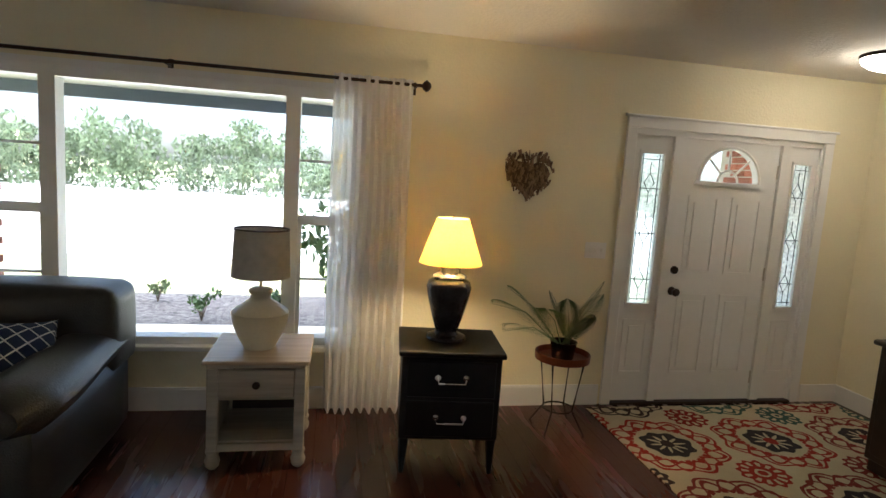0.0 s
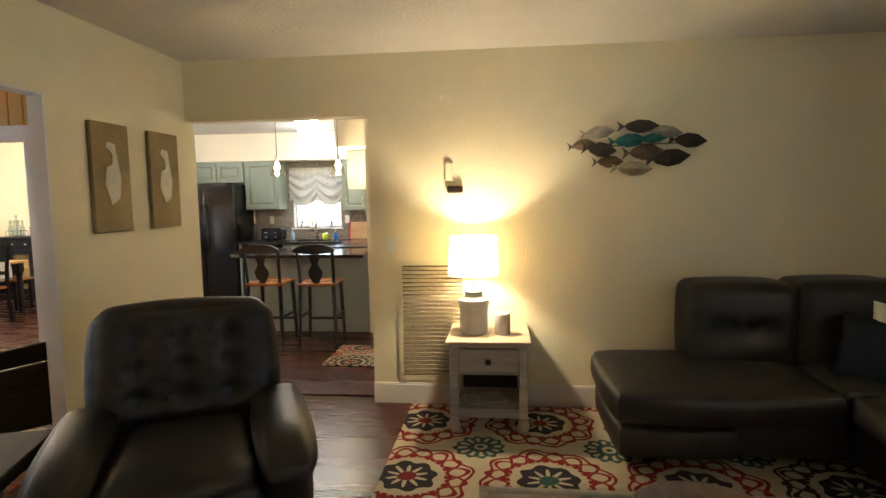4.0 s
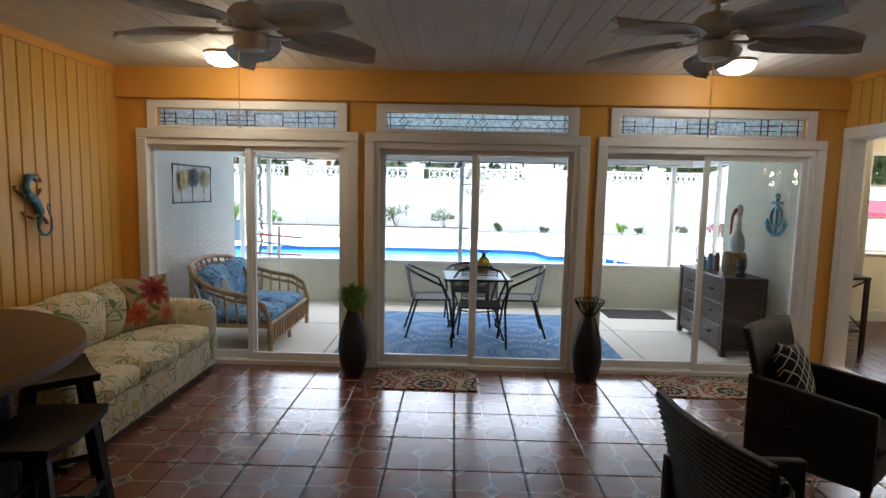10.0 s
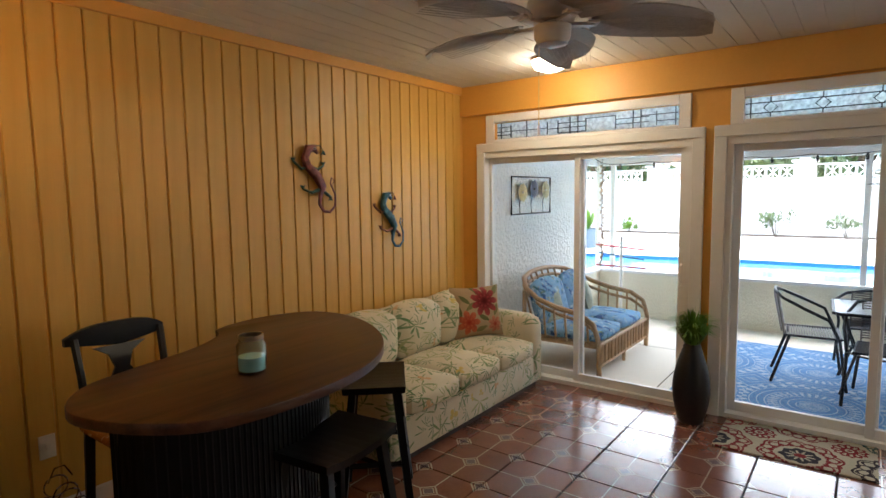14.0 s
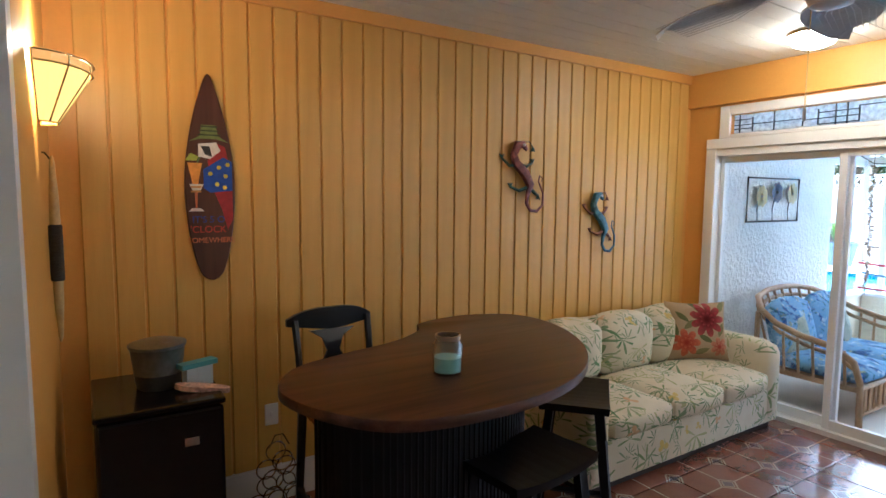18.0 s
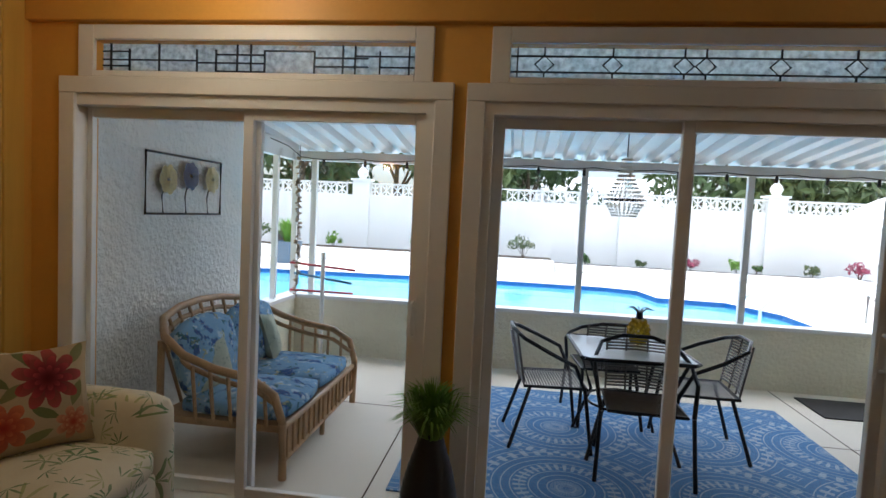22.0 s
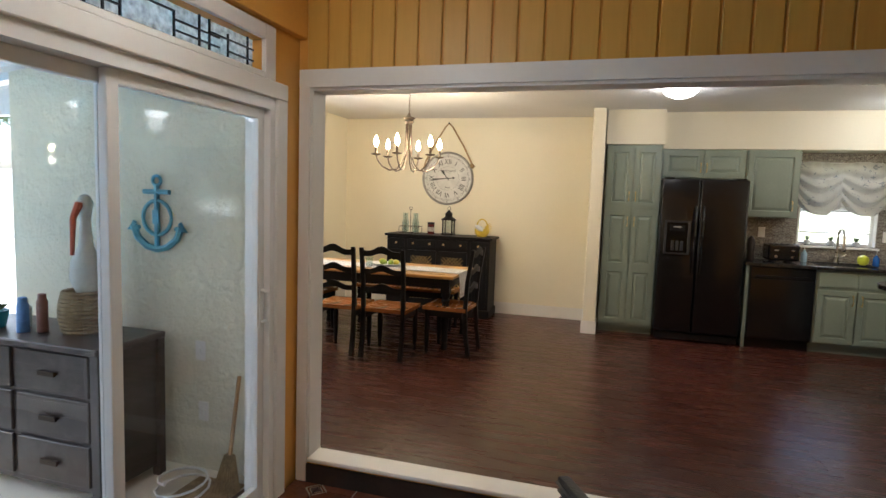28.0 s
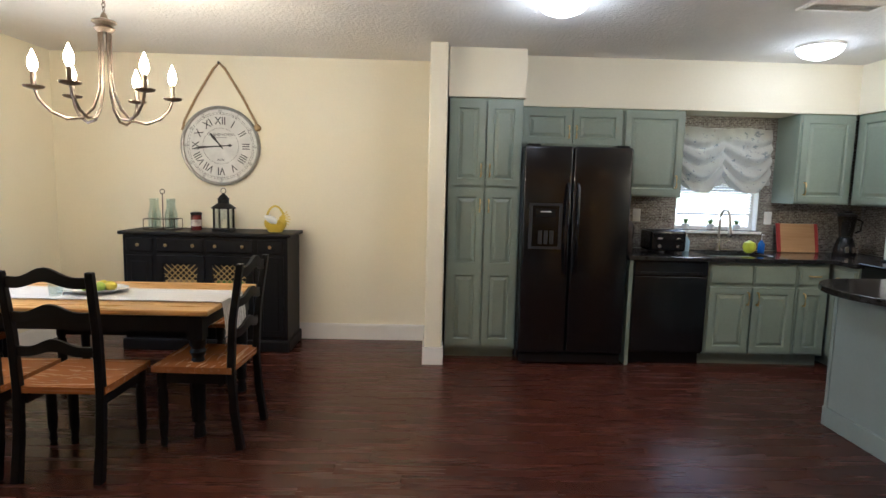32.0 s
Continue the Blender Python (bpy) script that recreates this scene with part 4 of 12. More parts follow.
blk = pierced_block()
PILLARS = [-14.2, -9.6, -5.0, -0.4, 4.2, 8.8]
for i in range(64):
    bx = -15.3 + i * 0.405
    if bx < 10.4 and min(abs(bx - p) for p in PILLARS) > 0.36:
        shared("pierced_block", blk, cope, pose(bx, YG - 0.1, 2.05))
struct("garden_wall_cap", boxes((-15.8, 10.8, YG - 0.18, YG - 0.02, 2.45, 2.49)), GWALL)
for p in PILLARS:
    bmp = boxes((p - 0.3, p + 0.3, YG - 0.35, YG + 0.12, -0.15, 2.55), (p - 0.36, p + 0.36, YG - 0.4, YG + 0.18, 2.55, 2.62))
    lathe([(0.2, 2.62), (0.12, 2.66), (0.16, 2.72), (0.2, 2.82), (0.15, 2.95), (0.05, 3.05), (0.07, 3.1), (0.02, 3.15)], 12, (p, YG - 0.1), 1, 1, bmp)
    tagged(part("pillar", bmp, GWALL), "white garden wall pillar with urn finial", "pillar", "garden wall pillars")
MULCH = surf("dark_mulch", (0.06, 0.045, 0.03), 0.95, vary=0.5, scale=8, fine=30, bump=1.0, depth=0.03)
struct("planter_kerb", rounded(boxes((-2.5, 10.4, -21.4, -21.2, -0.1, 0.28), (-12.5, -2.5, -22.0, -21.85, -0.1, 0.15)), 0.02, 1), GWALL, "white planter kerb")
struct("planter_soil", boxes((-2.5, 10.4, YG, -21.4, -0.1, 0.2), (-12.5, -2.5, YG, -22.0, -0.1, 0.06)), MULCH)

# blurred greenery: clumps of leaves
rng = random.Random(5)


def leaf_cloud(bm, c, r, n, size, rg, flat=0.8):
    for _ in range(n):
        while True:
            d = Vector((rg.uniform(-1, 1), rg.uniform(-1, 1), rg.uniform(-1, 1)))
            if 0.25 < d.length < 1:
                break
        p = Vector(c) + Vector((d.x * r, d.y * r, d.z * r * flat))
        s = size * rg.uniform(0.6, 1.4)
        q = Euler((rg.uniform(0, 6.3), rg.uniform(0, 6.3), rg.uniform(0, 6.3))).to_matrix()
        vs = [bm.verts.new(p + q @ Vector(o) * s) for o in ((-1, 0, 0), (0, -0.42, 0.12), (1, 0, 0), (0, 0.42, 0.12))]
        bm.faces.new(vs)


BARK = surf("bark", (0.11, 0.085, 0.06), 0.9, vary=0.4, scale=6, fine=30, bump=0.8, depth=0.02)
FOL = [surf("foliage_" + n, c, 0.7, vary=0.4, scale=1.5, fine=6, bump=0.1) for n, c in (("deep", (0.045, 0.085, 0.03)), ("mid", (0.07, 0.115, 0.04)), ("light", (0.11, 0.15, 0.06)))]


def tree(x, y, h, spread, mat, label, n=900, size=0.16, z0=-0.13):
    t = thing("tree", pose(x, y, z0), label, "tree", "trees beyond the garden wall")
    rg = random.Random(int(x * 31 + y * 17))
    trunk = rod([(0, 0, 0), (0.1, 0.05, h * 0.25), (0.02, 0.1, h * 0.5), (0.1, 0, h * 0.75)], 0.03 * h, 8, None, 0.008 * h)
    lobes = []
    for k in range(9):
        a, f = rg.uniform(0, 6.28), rg.uniform(0.35, 0.95)
        p = Vector((math.cos(a) * spread * rg.uniform(0.2, 0.8), math.sin(a) * spread * rg.uniform(0.2, 0.8), h * f))
        rod([(0.03, 0.05, h * max(0.2, f - 0.3)), p * 0.6 + Vector((0, 0, h * f * 0.35)), p], 0.012 * h, 6, trunk, 0.003 * h)
        lobes.append((p, spread * rg.uniform(0.3, 0.55)))
    part("trunk", trunk, BARK, t)
    bm = bmesh.new()
    for p, r in lobes:
        leaf_cloud(bm, p, r, n // 9, size, rg, 0.75)
    part("crown", bm, mat, t)
    return t


for i, (tx, ty, th, ts) in enumerate(((8.5, -29, 6.5, 3.2), (5.0, -33, 7.5, 3.8), (1.5, -31, 5.2, 3.0), (-1.8, -36, 7.0, 3.6), (-9.5, -31, 6.5, 3.4), (-12.5, -29, 7.0, 3.4), (-16, -30, 7.5, 3.6), (-21, -28, 7, 3.6), (13, -30, 8, 4), (-26, -24, 7, 4), (18, -25, 8, 4))):
    tree(tx, ty, th, ts, FOL[i % 3], "leafy green tree beyond the garden wall", 1300, 0.3)
# neighbour's low house
nb = thing("house", pose(-5.2, -40, -0.1), "low pale house with a white metal roof behind the garden wall", "house")
part("wall", boxes((-6, 6, -3, 3, 0, 2.7)), GWALL, nb)
bm = bmesh.new()
vs = [bm.verts.new(p) for p in ((-6.8, -3.8, 2.6), (6.8, -3.8, 2.6), (6.8, 3.8, 2.6), (-6.8, 3.8, 2.6), (-4.5, 0, 4.3), (4.5, 0, 4.3))]
for f in ((0, 1, 5, 4), (1, 2, 5), (2, 3, 4, 5), (3, 0, 4), (3, 2, 1, 0)):
    bm.faces.new([vs[i] for i in f])
part("roof", bm, ROOF, nb)
for wx in (-3.5, 0.0, 3.2):
    w = part("window", boxes((wx - 0.9, wx + 0.9, 3.0, 3.05, 1.1, 2.2)), TRIM, nb)
    part("pane", boxes((wx - 0.8, wx + 0.8, 3.05, 3.07, 1.2, 2.1)), BLACK_GLOSS, w)


def tuft(name, x, y, z, h, spread, n, mat, label, category="plant", group="garden bed plants", bend=0.5, w=0.02):
    rg = random.Random(int(x * 91 + y * 37))
    bm = bmesh.new()
    for _ in range(n):
        a, l = rg.uniform(0, 6.28), h * rg.uniform(0.6, 1.15)
        o = spread * rg.uniform(0.3, 1.0)
        pts = [Vector((0.05 * math.cos(a), 0.05 * math.sin(a), 0)), Vector((o * 0.45 * math.cos(a), o * 0.45 * math.sin(a), l * 0.65)), Vector((o * math.cos(a), o * math.sin(a), l * (1 - bend * 0.3)))]
        sd = Vector((-math.sin(a), math.cos(a), 0))
        prev = None
        for p, ww in zip(pts, (w, w * 0.9, w * 0.1)):
            cur = (bm.verts.new(p - sd * ww), bm.verts.new(p + sd * ww))
            if prev:
                bm.faces.new((prev[0], prev[1], cur[1], cur[0]))
            prev = cur
    ob = part(name, bm, mat)
    ob.location = (x, y, z)
    return tagged(ob, label, category, group)


PINK = surf("magenta_leaf", (0.34, 0.06, 0.11), 0.5, vary=0.3, bump=0.05)


def bush(x, y, z, h, mat, label, group="garden bed plants", n=170, size=0.07):
    """A loose shrub: a few stems and uneven clumps of leaves."""
    rg = random.Random(int(x * 53 + y * 29 + h * 100))
    t = thing("shrub", pose(x, y, z), label, "shrub", group)
    stems, leaves = bmesh.new(), bmesh.new()
    for k in range(6):
        a, o, q = rg.uniform(0, 6.28), h * rg.uniform(0.1, 0.45), h * rg.uniform(0.5, 0.95)
        tip = (o * math.cos(a), o * math.sin(a), q)
        rod([(0, 0, 0), (tip[0] * 0.4, tip[1] * 0.4, q * 0.6), tip], 0.012 * h + 0.003, 5, stems, 0.004)
        leaf_cloud(leaves, tip, h * rg.uniform(0.18, 0.34), n // 6, size * (0.6 + 0.5 * h), rg, 0.8)
    part("stems", stems, BARK, t)
    part("leaves", leaves, mat, t)
    return t


for i, (px, py, h) in enumerate(((0.2, -22.4, 0.9), (1.8, -22.3, 0.5), (-3.6, -22.8, 0.35), (-5.3, -22.6, 0.3), (-8.2, -22.7, 0.45), (-8.7, -22.5, 0.35), (-10.4, -22.7, 0.4), (4.7, -22.3, 0.55), (7.4, -22.4, 0.8), (-1.6, -22.6, 0.8))):
    bush(px, py, 0.15 if px > -2.5 else 0.05, h, (FOL[2], GRASS_L, LEAF)[i % 3], "green shrub in the planter by the wall")
for px, py, h in ((-11.6, -22.4, 0.6), (-6.9, -22.9, 0.4)):
    bush(px, py, 0.05, h, PINK, "pink-leaved shrub by the garden wall")
gh = thing("pool_handrail", pose(0, 0, 0), "bent white pool handrails at the steps", "handrail")
for py in (-15.3, -14.4):
    part("rail", rod([(-5.6, py, -0.3), (-5.6, py, 0.15), (-5.9, py, 0.45), (-7.3, py, 0.7), (-7.7, py, 0.65), (-7.8, py, 0.4), (-7.8, py, -0.1)], 0.03, 8), ALU, gh, smooth=True)
ld = thing("pool_ladder", pose(0, 0, 0), "white arched pool ladder rails", "ladder")
for py in (-12.9, -13.6):
    part("rail", rod([(3.2, py, -0.1), (3.2, py, 0.45), (3.4, py, 0.62), (3.75, py, 0.6), (3.95, py, 0.35), (4.0, py, -0.5)], 0.035, 8), ALU, ld, smooth=True)
UM_R = surf("red_canvas", (0.55, 0.03, 0.06), 0.8, bump=0.05)
UM_W = surf("white_canvas", (0.85, 0.84, 0.82), 0.8, bump=0.05)
for ux, uy, uz, low, lab in ((-9.5, -17.5, 0.0, UM_W, "white patio umbrella open on the deck"), (-11.4, -13.7, -0.4, UM_R, "red and white patio umbrella open on the deck")):
    umb = thing("patio_umbrella", pose(ux, uy, -0.1), lab, "umbrella", "patio umbrellas")
    part("pole", rod([(0, 0, 0), (0, 0, 2.5 + uz)], 0.03, 8), ALU, umb)
    part("canopy", lathe([(1.55, 1.75 + uz), (1.5, 1.86 + uz), (0.9, 2.1 + uz), (0.88, 2.11 + uz)], 8), low, umb)
    part("canopy_top", lathe([(0.9, 2.115 + uz), (0.5, 2.35 + uz), (0.05, 2.55 + uz)], 8), UM_W, umb)
    for k in range(8):
        a = 2 * math.pi * k / 8
        part("rib", rod([(0.02 * math.cos(a), 0.02 * math.sin(a), 2.44 + uz), (0.85 * math.cos(a), 0.85 * math.sin(a), 2.08 + uz), (1.5 * math.cos(a), 1.5 * math.sin(a), 1.8 + uz)], 0.012, 4), ALU, umb)

# ---- front yard ----
struct("road", boxes((-60, 60, 11, 60, -0.12, -0.105)), LAWN, "yard and road, outdoor glare put into their pale colour")
struct("porch_front_floor", boxes((-3.4, 3.2, 3.6, 5.6, -0.2, S - 0.06)), CONCRETE)
struct("mulch_bed", boxes((-6, 0.6, 5.6, 7.6, -0.12, -0.05)), surf("stone_mulch", (0.10, 0.09, 0.085), 0.95, vary=0.85, scale=14, fine=30, bump=1.0, depth=0.04))
bm = bmesh.new()
for k in range(44):
    box(bm, -7 + k * 0.25, -7 + k * 0.25 + 0.245, 3.5, 5.9, 2.42, 2.43)
box(bm, -7, 4, 3.5, 5.9, 2.43, 2.5)
struct("soffit_front", bm, TRIM, "white slatted porch soffit")
struct("gutter_front", boxes((-7, 4, 5.9, 6.0, 2.3, 2.5)), surf("blue_grey_gutter", (0.10, 0.13, 0.18), 0.5, bump=0.03))
for i in range(7):
    bush(-4.6 + i * 0.72, 6.2 + 0.45 * (i % 3), -0.05, 0.28 + 0.06 * (i % 2), (LEAF, LEAF_D, FOL[2])[i % 3], "small green shrub in the front bed", "front bed plants", 110, 0.05)
bush(-0.75, 5.8, -0.05, 1.5, LEAF, "tall green shrub beside the front window", "front bed plants", 420, 0.05)
rgw = random.Random(44)
bm = bmesh.new()
for i in range(64):
    tx, ty = -34 + i * 1.02, 37 + rgw.uniform(-2.0, 2.5)
    hh = 1.9 + 1.5 * rgw.random() + (0.9 if tx < -3 else -0.2)
    for k in range(4):
        leaf_cloud(bm, (tx + rgw.uniform(-0.8, 0.8), ty + rgw.uniform(-0.8, 0.8), 0.5 + (hh - 0.9) * k / 3), rgw.uniform(0.75, 1.2), 150, 0.17, rgw)
# leaf colour is lightened in place of haze and glare over the woods
tagged(part("far_woods", bm, surf("haze_lightened_foliage", (0.12, 0.16, 0.08), 0.7, vary=0.35, scale=0.6, fine=4, bump=0.1)), "soft green woods along the far side of the yard", "woods", kind="stuff")
BRICK = surf("red_brick", (0.30, 0.10, 0.06), 0.85, vary=0.3, scale=5, fine=40, bump=0.4, each=0.5)
MORTAR = surf("mortar", (0.50, 0.46, 0.40), 0.95, bump=0.3)
pier = tagged(new("brick_wall"), "red brick house wall beside the front window", "wall", kind="structure")
part("mortar_core", boxes((-4.05, -3.62, 3.5, 4.6, -0.13, 2.42)), MORTAR, pier)
brick = bpy.data.meshes.new("brick")
bmb = rounded(boxes((-0.005, 0.01, -0.1, 0.1, 0, 0.06)), 0.003, 1)
bmb.to_mesh(brick)
bmb.free()
brick.materials.append(BRICK)
for j in range(34):
    for i in range(5):
        if j > 8:
            shared("brick", brick, pier, pose(-3.618, 3.6 + i * 0.212 + (0.106 if j % 2 else 0), -0.1 + j * 0.072))
pier2 = tagged(new("brick_wall_entry"), "red brick wall outside the entry", "wall", kind="structure")
part("mortar_core", boxes((3.3, 3.6, 3.5, 5.4, -0.13, 2.42)), MORTAR, pier2)
for j in range(20):
    for i in range(8):
        shared("brick", brick, pier2, pose(3.297, 3.62 + i * 0.212 + (0.106 if j % 2 else 0), 0.8 + j * 0.072, 0, 0, 180))


# ---- living room ----
def sectional():
    s = thing("sectional_sofa", pose(0, 0, S), "dark tufted leather corner sofa with chaise", "sofa")
    yb, xb = 3.14, -5.2
    part("base", rounded(boxes((-5.18, -2.38, 1.99, 3.1, 0.05, 0.3), (-5.18, -4.42, 0.85, 1.99, 0.05, 0.3)), 0.03, 2), LEATHER, s, smooth=True)
    for k in range(3):
        a = -4.36 + k * 0.66
        part("seat_cushion", cushion(a, a + 0.655, 1.93, 2.86, 0.28, 0.47, 0.025, 0.06), LEATHER, s, smooth=True)
    part("seat_cushion", cushion(-5.12, -4.37, 1.93, 2.86, 0.28, 0.47, 0.02, 0.06), LEATHER, s, smooth=True)
    part("chaise_cushion", cushion(-5.2, -4.3, 0.74, 1.93, 0.25, 0.465, 0.02, 0.07, 8), LEATHER, s, smooth=True)
    part("chaise_front", cushion(-5.18, -4.33, 0.76, 1.4, 0.06, 0.25, 0.01, 0.05), LEATHER, s, smooth=True)
    for k, (a, b) in enumerate(((-4.56, -3.77), (-3.77, -2.97), (-2.97, -2.13))):
        tuft_at = [((a + (b - a) * u, 2.74, 0.66), 0.1, -0.06, 1) for u in (0.33, 0.67)]
        part("back_cushion", cushion(a, b, 2.76, yb, 0.42, 0.925 - 0.012 * k, 0.022, 0.065, 14, tuft_at), LEATHER, s, smooth=True)
    for k in range(2):
        a = 1.30 + k * 0.63
        tuft_at = [((-4.83, a + 0.62 * u, 0.66), 0.1, 0.06, 0) for u in (0.33, 0.67)]
        part("back_cushion", cushion(-5.22, -4.85, a, a + 0.63, 0.42, 0.945 + 0.012 * k, 0.022, 0.065, 14, tuft_at), LEATHER, s, smooth=True)
    bm = bmesh.new()
    low = [(-5.22, yb), (-5.22, 2.5), (-4.87, 2.5), (-4.52, 2.8), (-4.52, yb)]
    prism(low, 0.42, 0.945, bm)
    part("corner_back", rounded(bm, 0.05, 4), LEATHER, s, smooth=True)
    part("arm", cushion(-2.4, -2.14, 1.98, 3.08, 0.05, 0.5, 0.015, 0.06), LEATHER, s, smooth=True)
    bm = bmesh.new()
    rows = []
    for j in range(11):
        f = j / 10
        y = 1.92 + 1.1 * f
        row = []
        for k in range(14):
            a = 2 * math.pi * k / 14
            r = 0.15 + 0.012 * math.sin(6 * f)
            if j in (0, 10):
                r *= 0.6
            row.append(bm.verts.new((-2.27 + r * 1.15 * math.cos(a), y, 0.55 + 0.05 * f * f + r * 0.72 * math.sin(a))))
        rows.append(row)
    for r0, r1 in zip(rows, rows[1:]):
        for k in range(14):
            bm.faces.new((r0[k], r0[(k + 1) % 14], r1[(k + 1) % 14], r1[k]))
    bm.faces.new(rows[0])
    bm.faces.new(rows[-1][::-1])
    part("arm_pad", bm, LEATHER, s, smooth=True)
    for lx, ly in ((-2.3, 2.2), (-2.3, 3.0), (-5.1, 0.95), (-4.45, 0.95), (-4.4, 3.0)):
        part("foot", rod([(lx, ly, 0), (lx, ly, 0.06)], 0.03, 8), BLACK_WOOD, s)


sectional()


def pillow(name, m, w, h, d, material, label, category="pillow", group="throw pillows"):
    bm = bmesh.new()
    n = 10
    top, bot = [], []
    for j in range(n + 1):
        rt, rb = [], []
        for i in range(n + 1):
            u, v = 2 * i / n - 1, 2 * j / n - 1
            pinch = 1 - 0.08 * (u * u * (1 - v * v) + v * v * (1 - u * u))
            t = d / 2 * (max(0, (1 - u ** 4)) * max(0, (1 - v ** 4))) ** 0.5
            x, z = u * w / 2 * pinch, v * h / 2 * pinch
            rt.append(bm.verts.new((x, -t, z)))
            rb.append(bm.verts.new((x, t, z)))
        top.append(rt)
        bot.append(rb)
    for g, fl in ((top, False), (bot, True)):
        for j in range(n):
            for i in range(n):
                q = (g[j][i], g[j][i + 1], g[j + 1][i + 1], g[j + 1][i])
                bm.faces.new(q[::-1] if fl else q)
    bmesh.ops.remove_doubles(bm, verts=bm.verts, dist=1e-4)
    ob = part(name, bm, material, None, "", True)
    ob.matrix_world = m
    return tagged(ob, label, category, group)


NAVY = surf("navy_cloth", (0.012, 0.028, 0.07), 0.85, vary=0.2, fine=200, bump=0.3)
NAVY_D = surf("midnight_cloth", (0.006, 0.011, 0.028), 0.85, vary=0.2, fine=200, bump=0.3)
KNIT = surf("white_knit", (0.68, 0.64, 0.55), 0.9, vary=0.12, scale=20, fine=60, bump=0.9, depth=0.01)
TREL_BW = trellis("navy_trellis_cloth", (0.015, 0.03, 0.075), (0.55, 0.55, 0.55), 40, 0.12)
TREL_BK = trellis("black_trellis_cloth", (0.012, 0.012, 0.013), (0.78, 0.76, 0.72), 38, 0.12)
pillow("throw_pillow", pose(-2.78, 2.5, S + 0.58, -14, -14, 34), 0.34, 0.34, 0.14, NAVY, "solid navy throw pillow on dark sofa")
pillow("throw_pillow", pose(-2.58, 2.43, S + 0.61, -12, 14, 62), 0.33, 0.38, 0.13, KNIT, "white knitted throw pillow on dark sofa")
pillow("throw_pillow", pose(-2.45, 2.5, S + 0.62, -14, 10, 50), 0.35, 0.36, 0.13, TREL_BW, "navy and white patterned throw pillow on sofa arm")
pillow("throw_pillow", pose(-4.50, 2.34, S + 0.66, -12, 2, 40), 0.44, 0.44, 0.14, KNIT, "white knitted throw pillow in sofa corner")
pillow("throw_pillow", pose(-4.57, 2.2, S + 0.61, -16, 3, 44), 0.40, 0.40, 0.14, NAVY_D, "midnight-blue throw pillow in sofa corner")
pillow("throw_pillow", pose(-3.9, 2.52, S + 0.62, -16, 0, 6), 0.5, 0.3, 0.14, NAVY_D, "midnight-blue lumbar pillow on dark sofa")


def end_table(m, top_mat, label):
    t = thing("end_table", m, label, "end table", "whitewashed end tables")
    w, d, h = 0.25, 0.245, 0.60
    part("tabletop", rounded(boxes((-w - 0.02, w + 0.02, -d - 0.02, d + 0.02, h - 0.022, h)), 0.008, 2), top_mat, t)
    part("moulding", rounded(boxes((-w, w, -d, d, h - 0.045, h - 0.022)), 0.006, 1), WHITEWASH, t)
    part("side_panel", boxes((-w + 0.015, -w + 0.04, -d + 0.05, d - 0.03, 0.14, h - 0.045)), WHITEWASH, t)
    part("side_panel", boxes((w - 0.04, w - 0.015, -d + 0.05, d - 0.03, 0.14, h - 0.045)), WHITEWASH, t)
    part("back_panel", boxes((-w + 0.04, w - 0.04, d - 0.04, d - 0.02, 0.14, h - 0.045)), WALNUT, t)
    for sx in (-1, 1):
        for sy in (-1, 1):
            part("leg", rounded(boxes((sx * (w - 0.03) - 0.028, sx * (w - 0.03) + 0.028, sy * (d - 0.03) - 0.028, sy * (d - 0.03) + 0.028, 0.1, h - 0.045)), 0.004, 1), WHITEWASH, t)
            part("foot", lathe([(0.02, 0), (0.034, 0.015), (0.04, 0.045), (0.03, 0.075), (0.036, 0.09), (0.036, 0.1)], 14, (sx * (w - 0.03), sy * (d - 0.03))), WHITEWASH, t, smooth=True)
    part("shelf", boxes((-w + 0.03, w - 0.03, -d + 0.03, d - 0.03, 0.13, 0.15)), WHITEWASH, t)
    part("apron", boxes((-w + 0.055, w - 0.055, -d + 0.01, -d + 0.03, 0.1, 0.14)), WHITEWASH, t)
    part("divider", boxes((-w + 0.04, w - 0.04, -d + 0.03, d - 0.04, h - 0.225, h - 0.21)), WHITEWASH, t)
    dr = part("drawer", rounded(boxes((-w + 0.06, w - 0.06, -d + 0.002, -d + 0.03, h - 0.2, h - 0.055)), 0.004, 1), WHITEWASH, t)
    part("knob", turned(lathe([(0.008, 0), (0.008, 0.012), (0.02, 0.018), (0.02, 0.026), (0.008, 0.03)], 14), pose(0, -d + 0.002, h - 0.128, 90, 0, 0)), BRONZE, dr, smooth=True)
    return t


end_table(pose(-1.365, 2.78, S), WASH_TOP, "whitewashed end table with open shelf by window")
end_table(pose(-5.02, 0.05, S, 0, 0, 90), WASH_TOP, "whitewashed end table with drawer by west wall")
PAPER = surf("magazine_paper", (0.62, 0.6, 0.55), 0.6, vary=0.3, scale=20, bump=0.05)
mg = part("magazine", turned(boxes((-0.1, 0.1, -0.14, 0.14, 0, 0.006)), pose(-5.0, 0.02, S + 0.15, 0, 0, 20)), PAPER)
tagged(mg, "open magazine lying on the end table's shelf", "magazine")

LINEN = surf("grey_linen", (0.44, 0.42, 0.37), 0.9, vary=0.15, scale=20, fine=220, bump=0.5)
CERAMIC = surf("cream_ceramic", (0.62, 0.58, 0.46), 0.45, vary=0.08, bump=0.05)


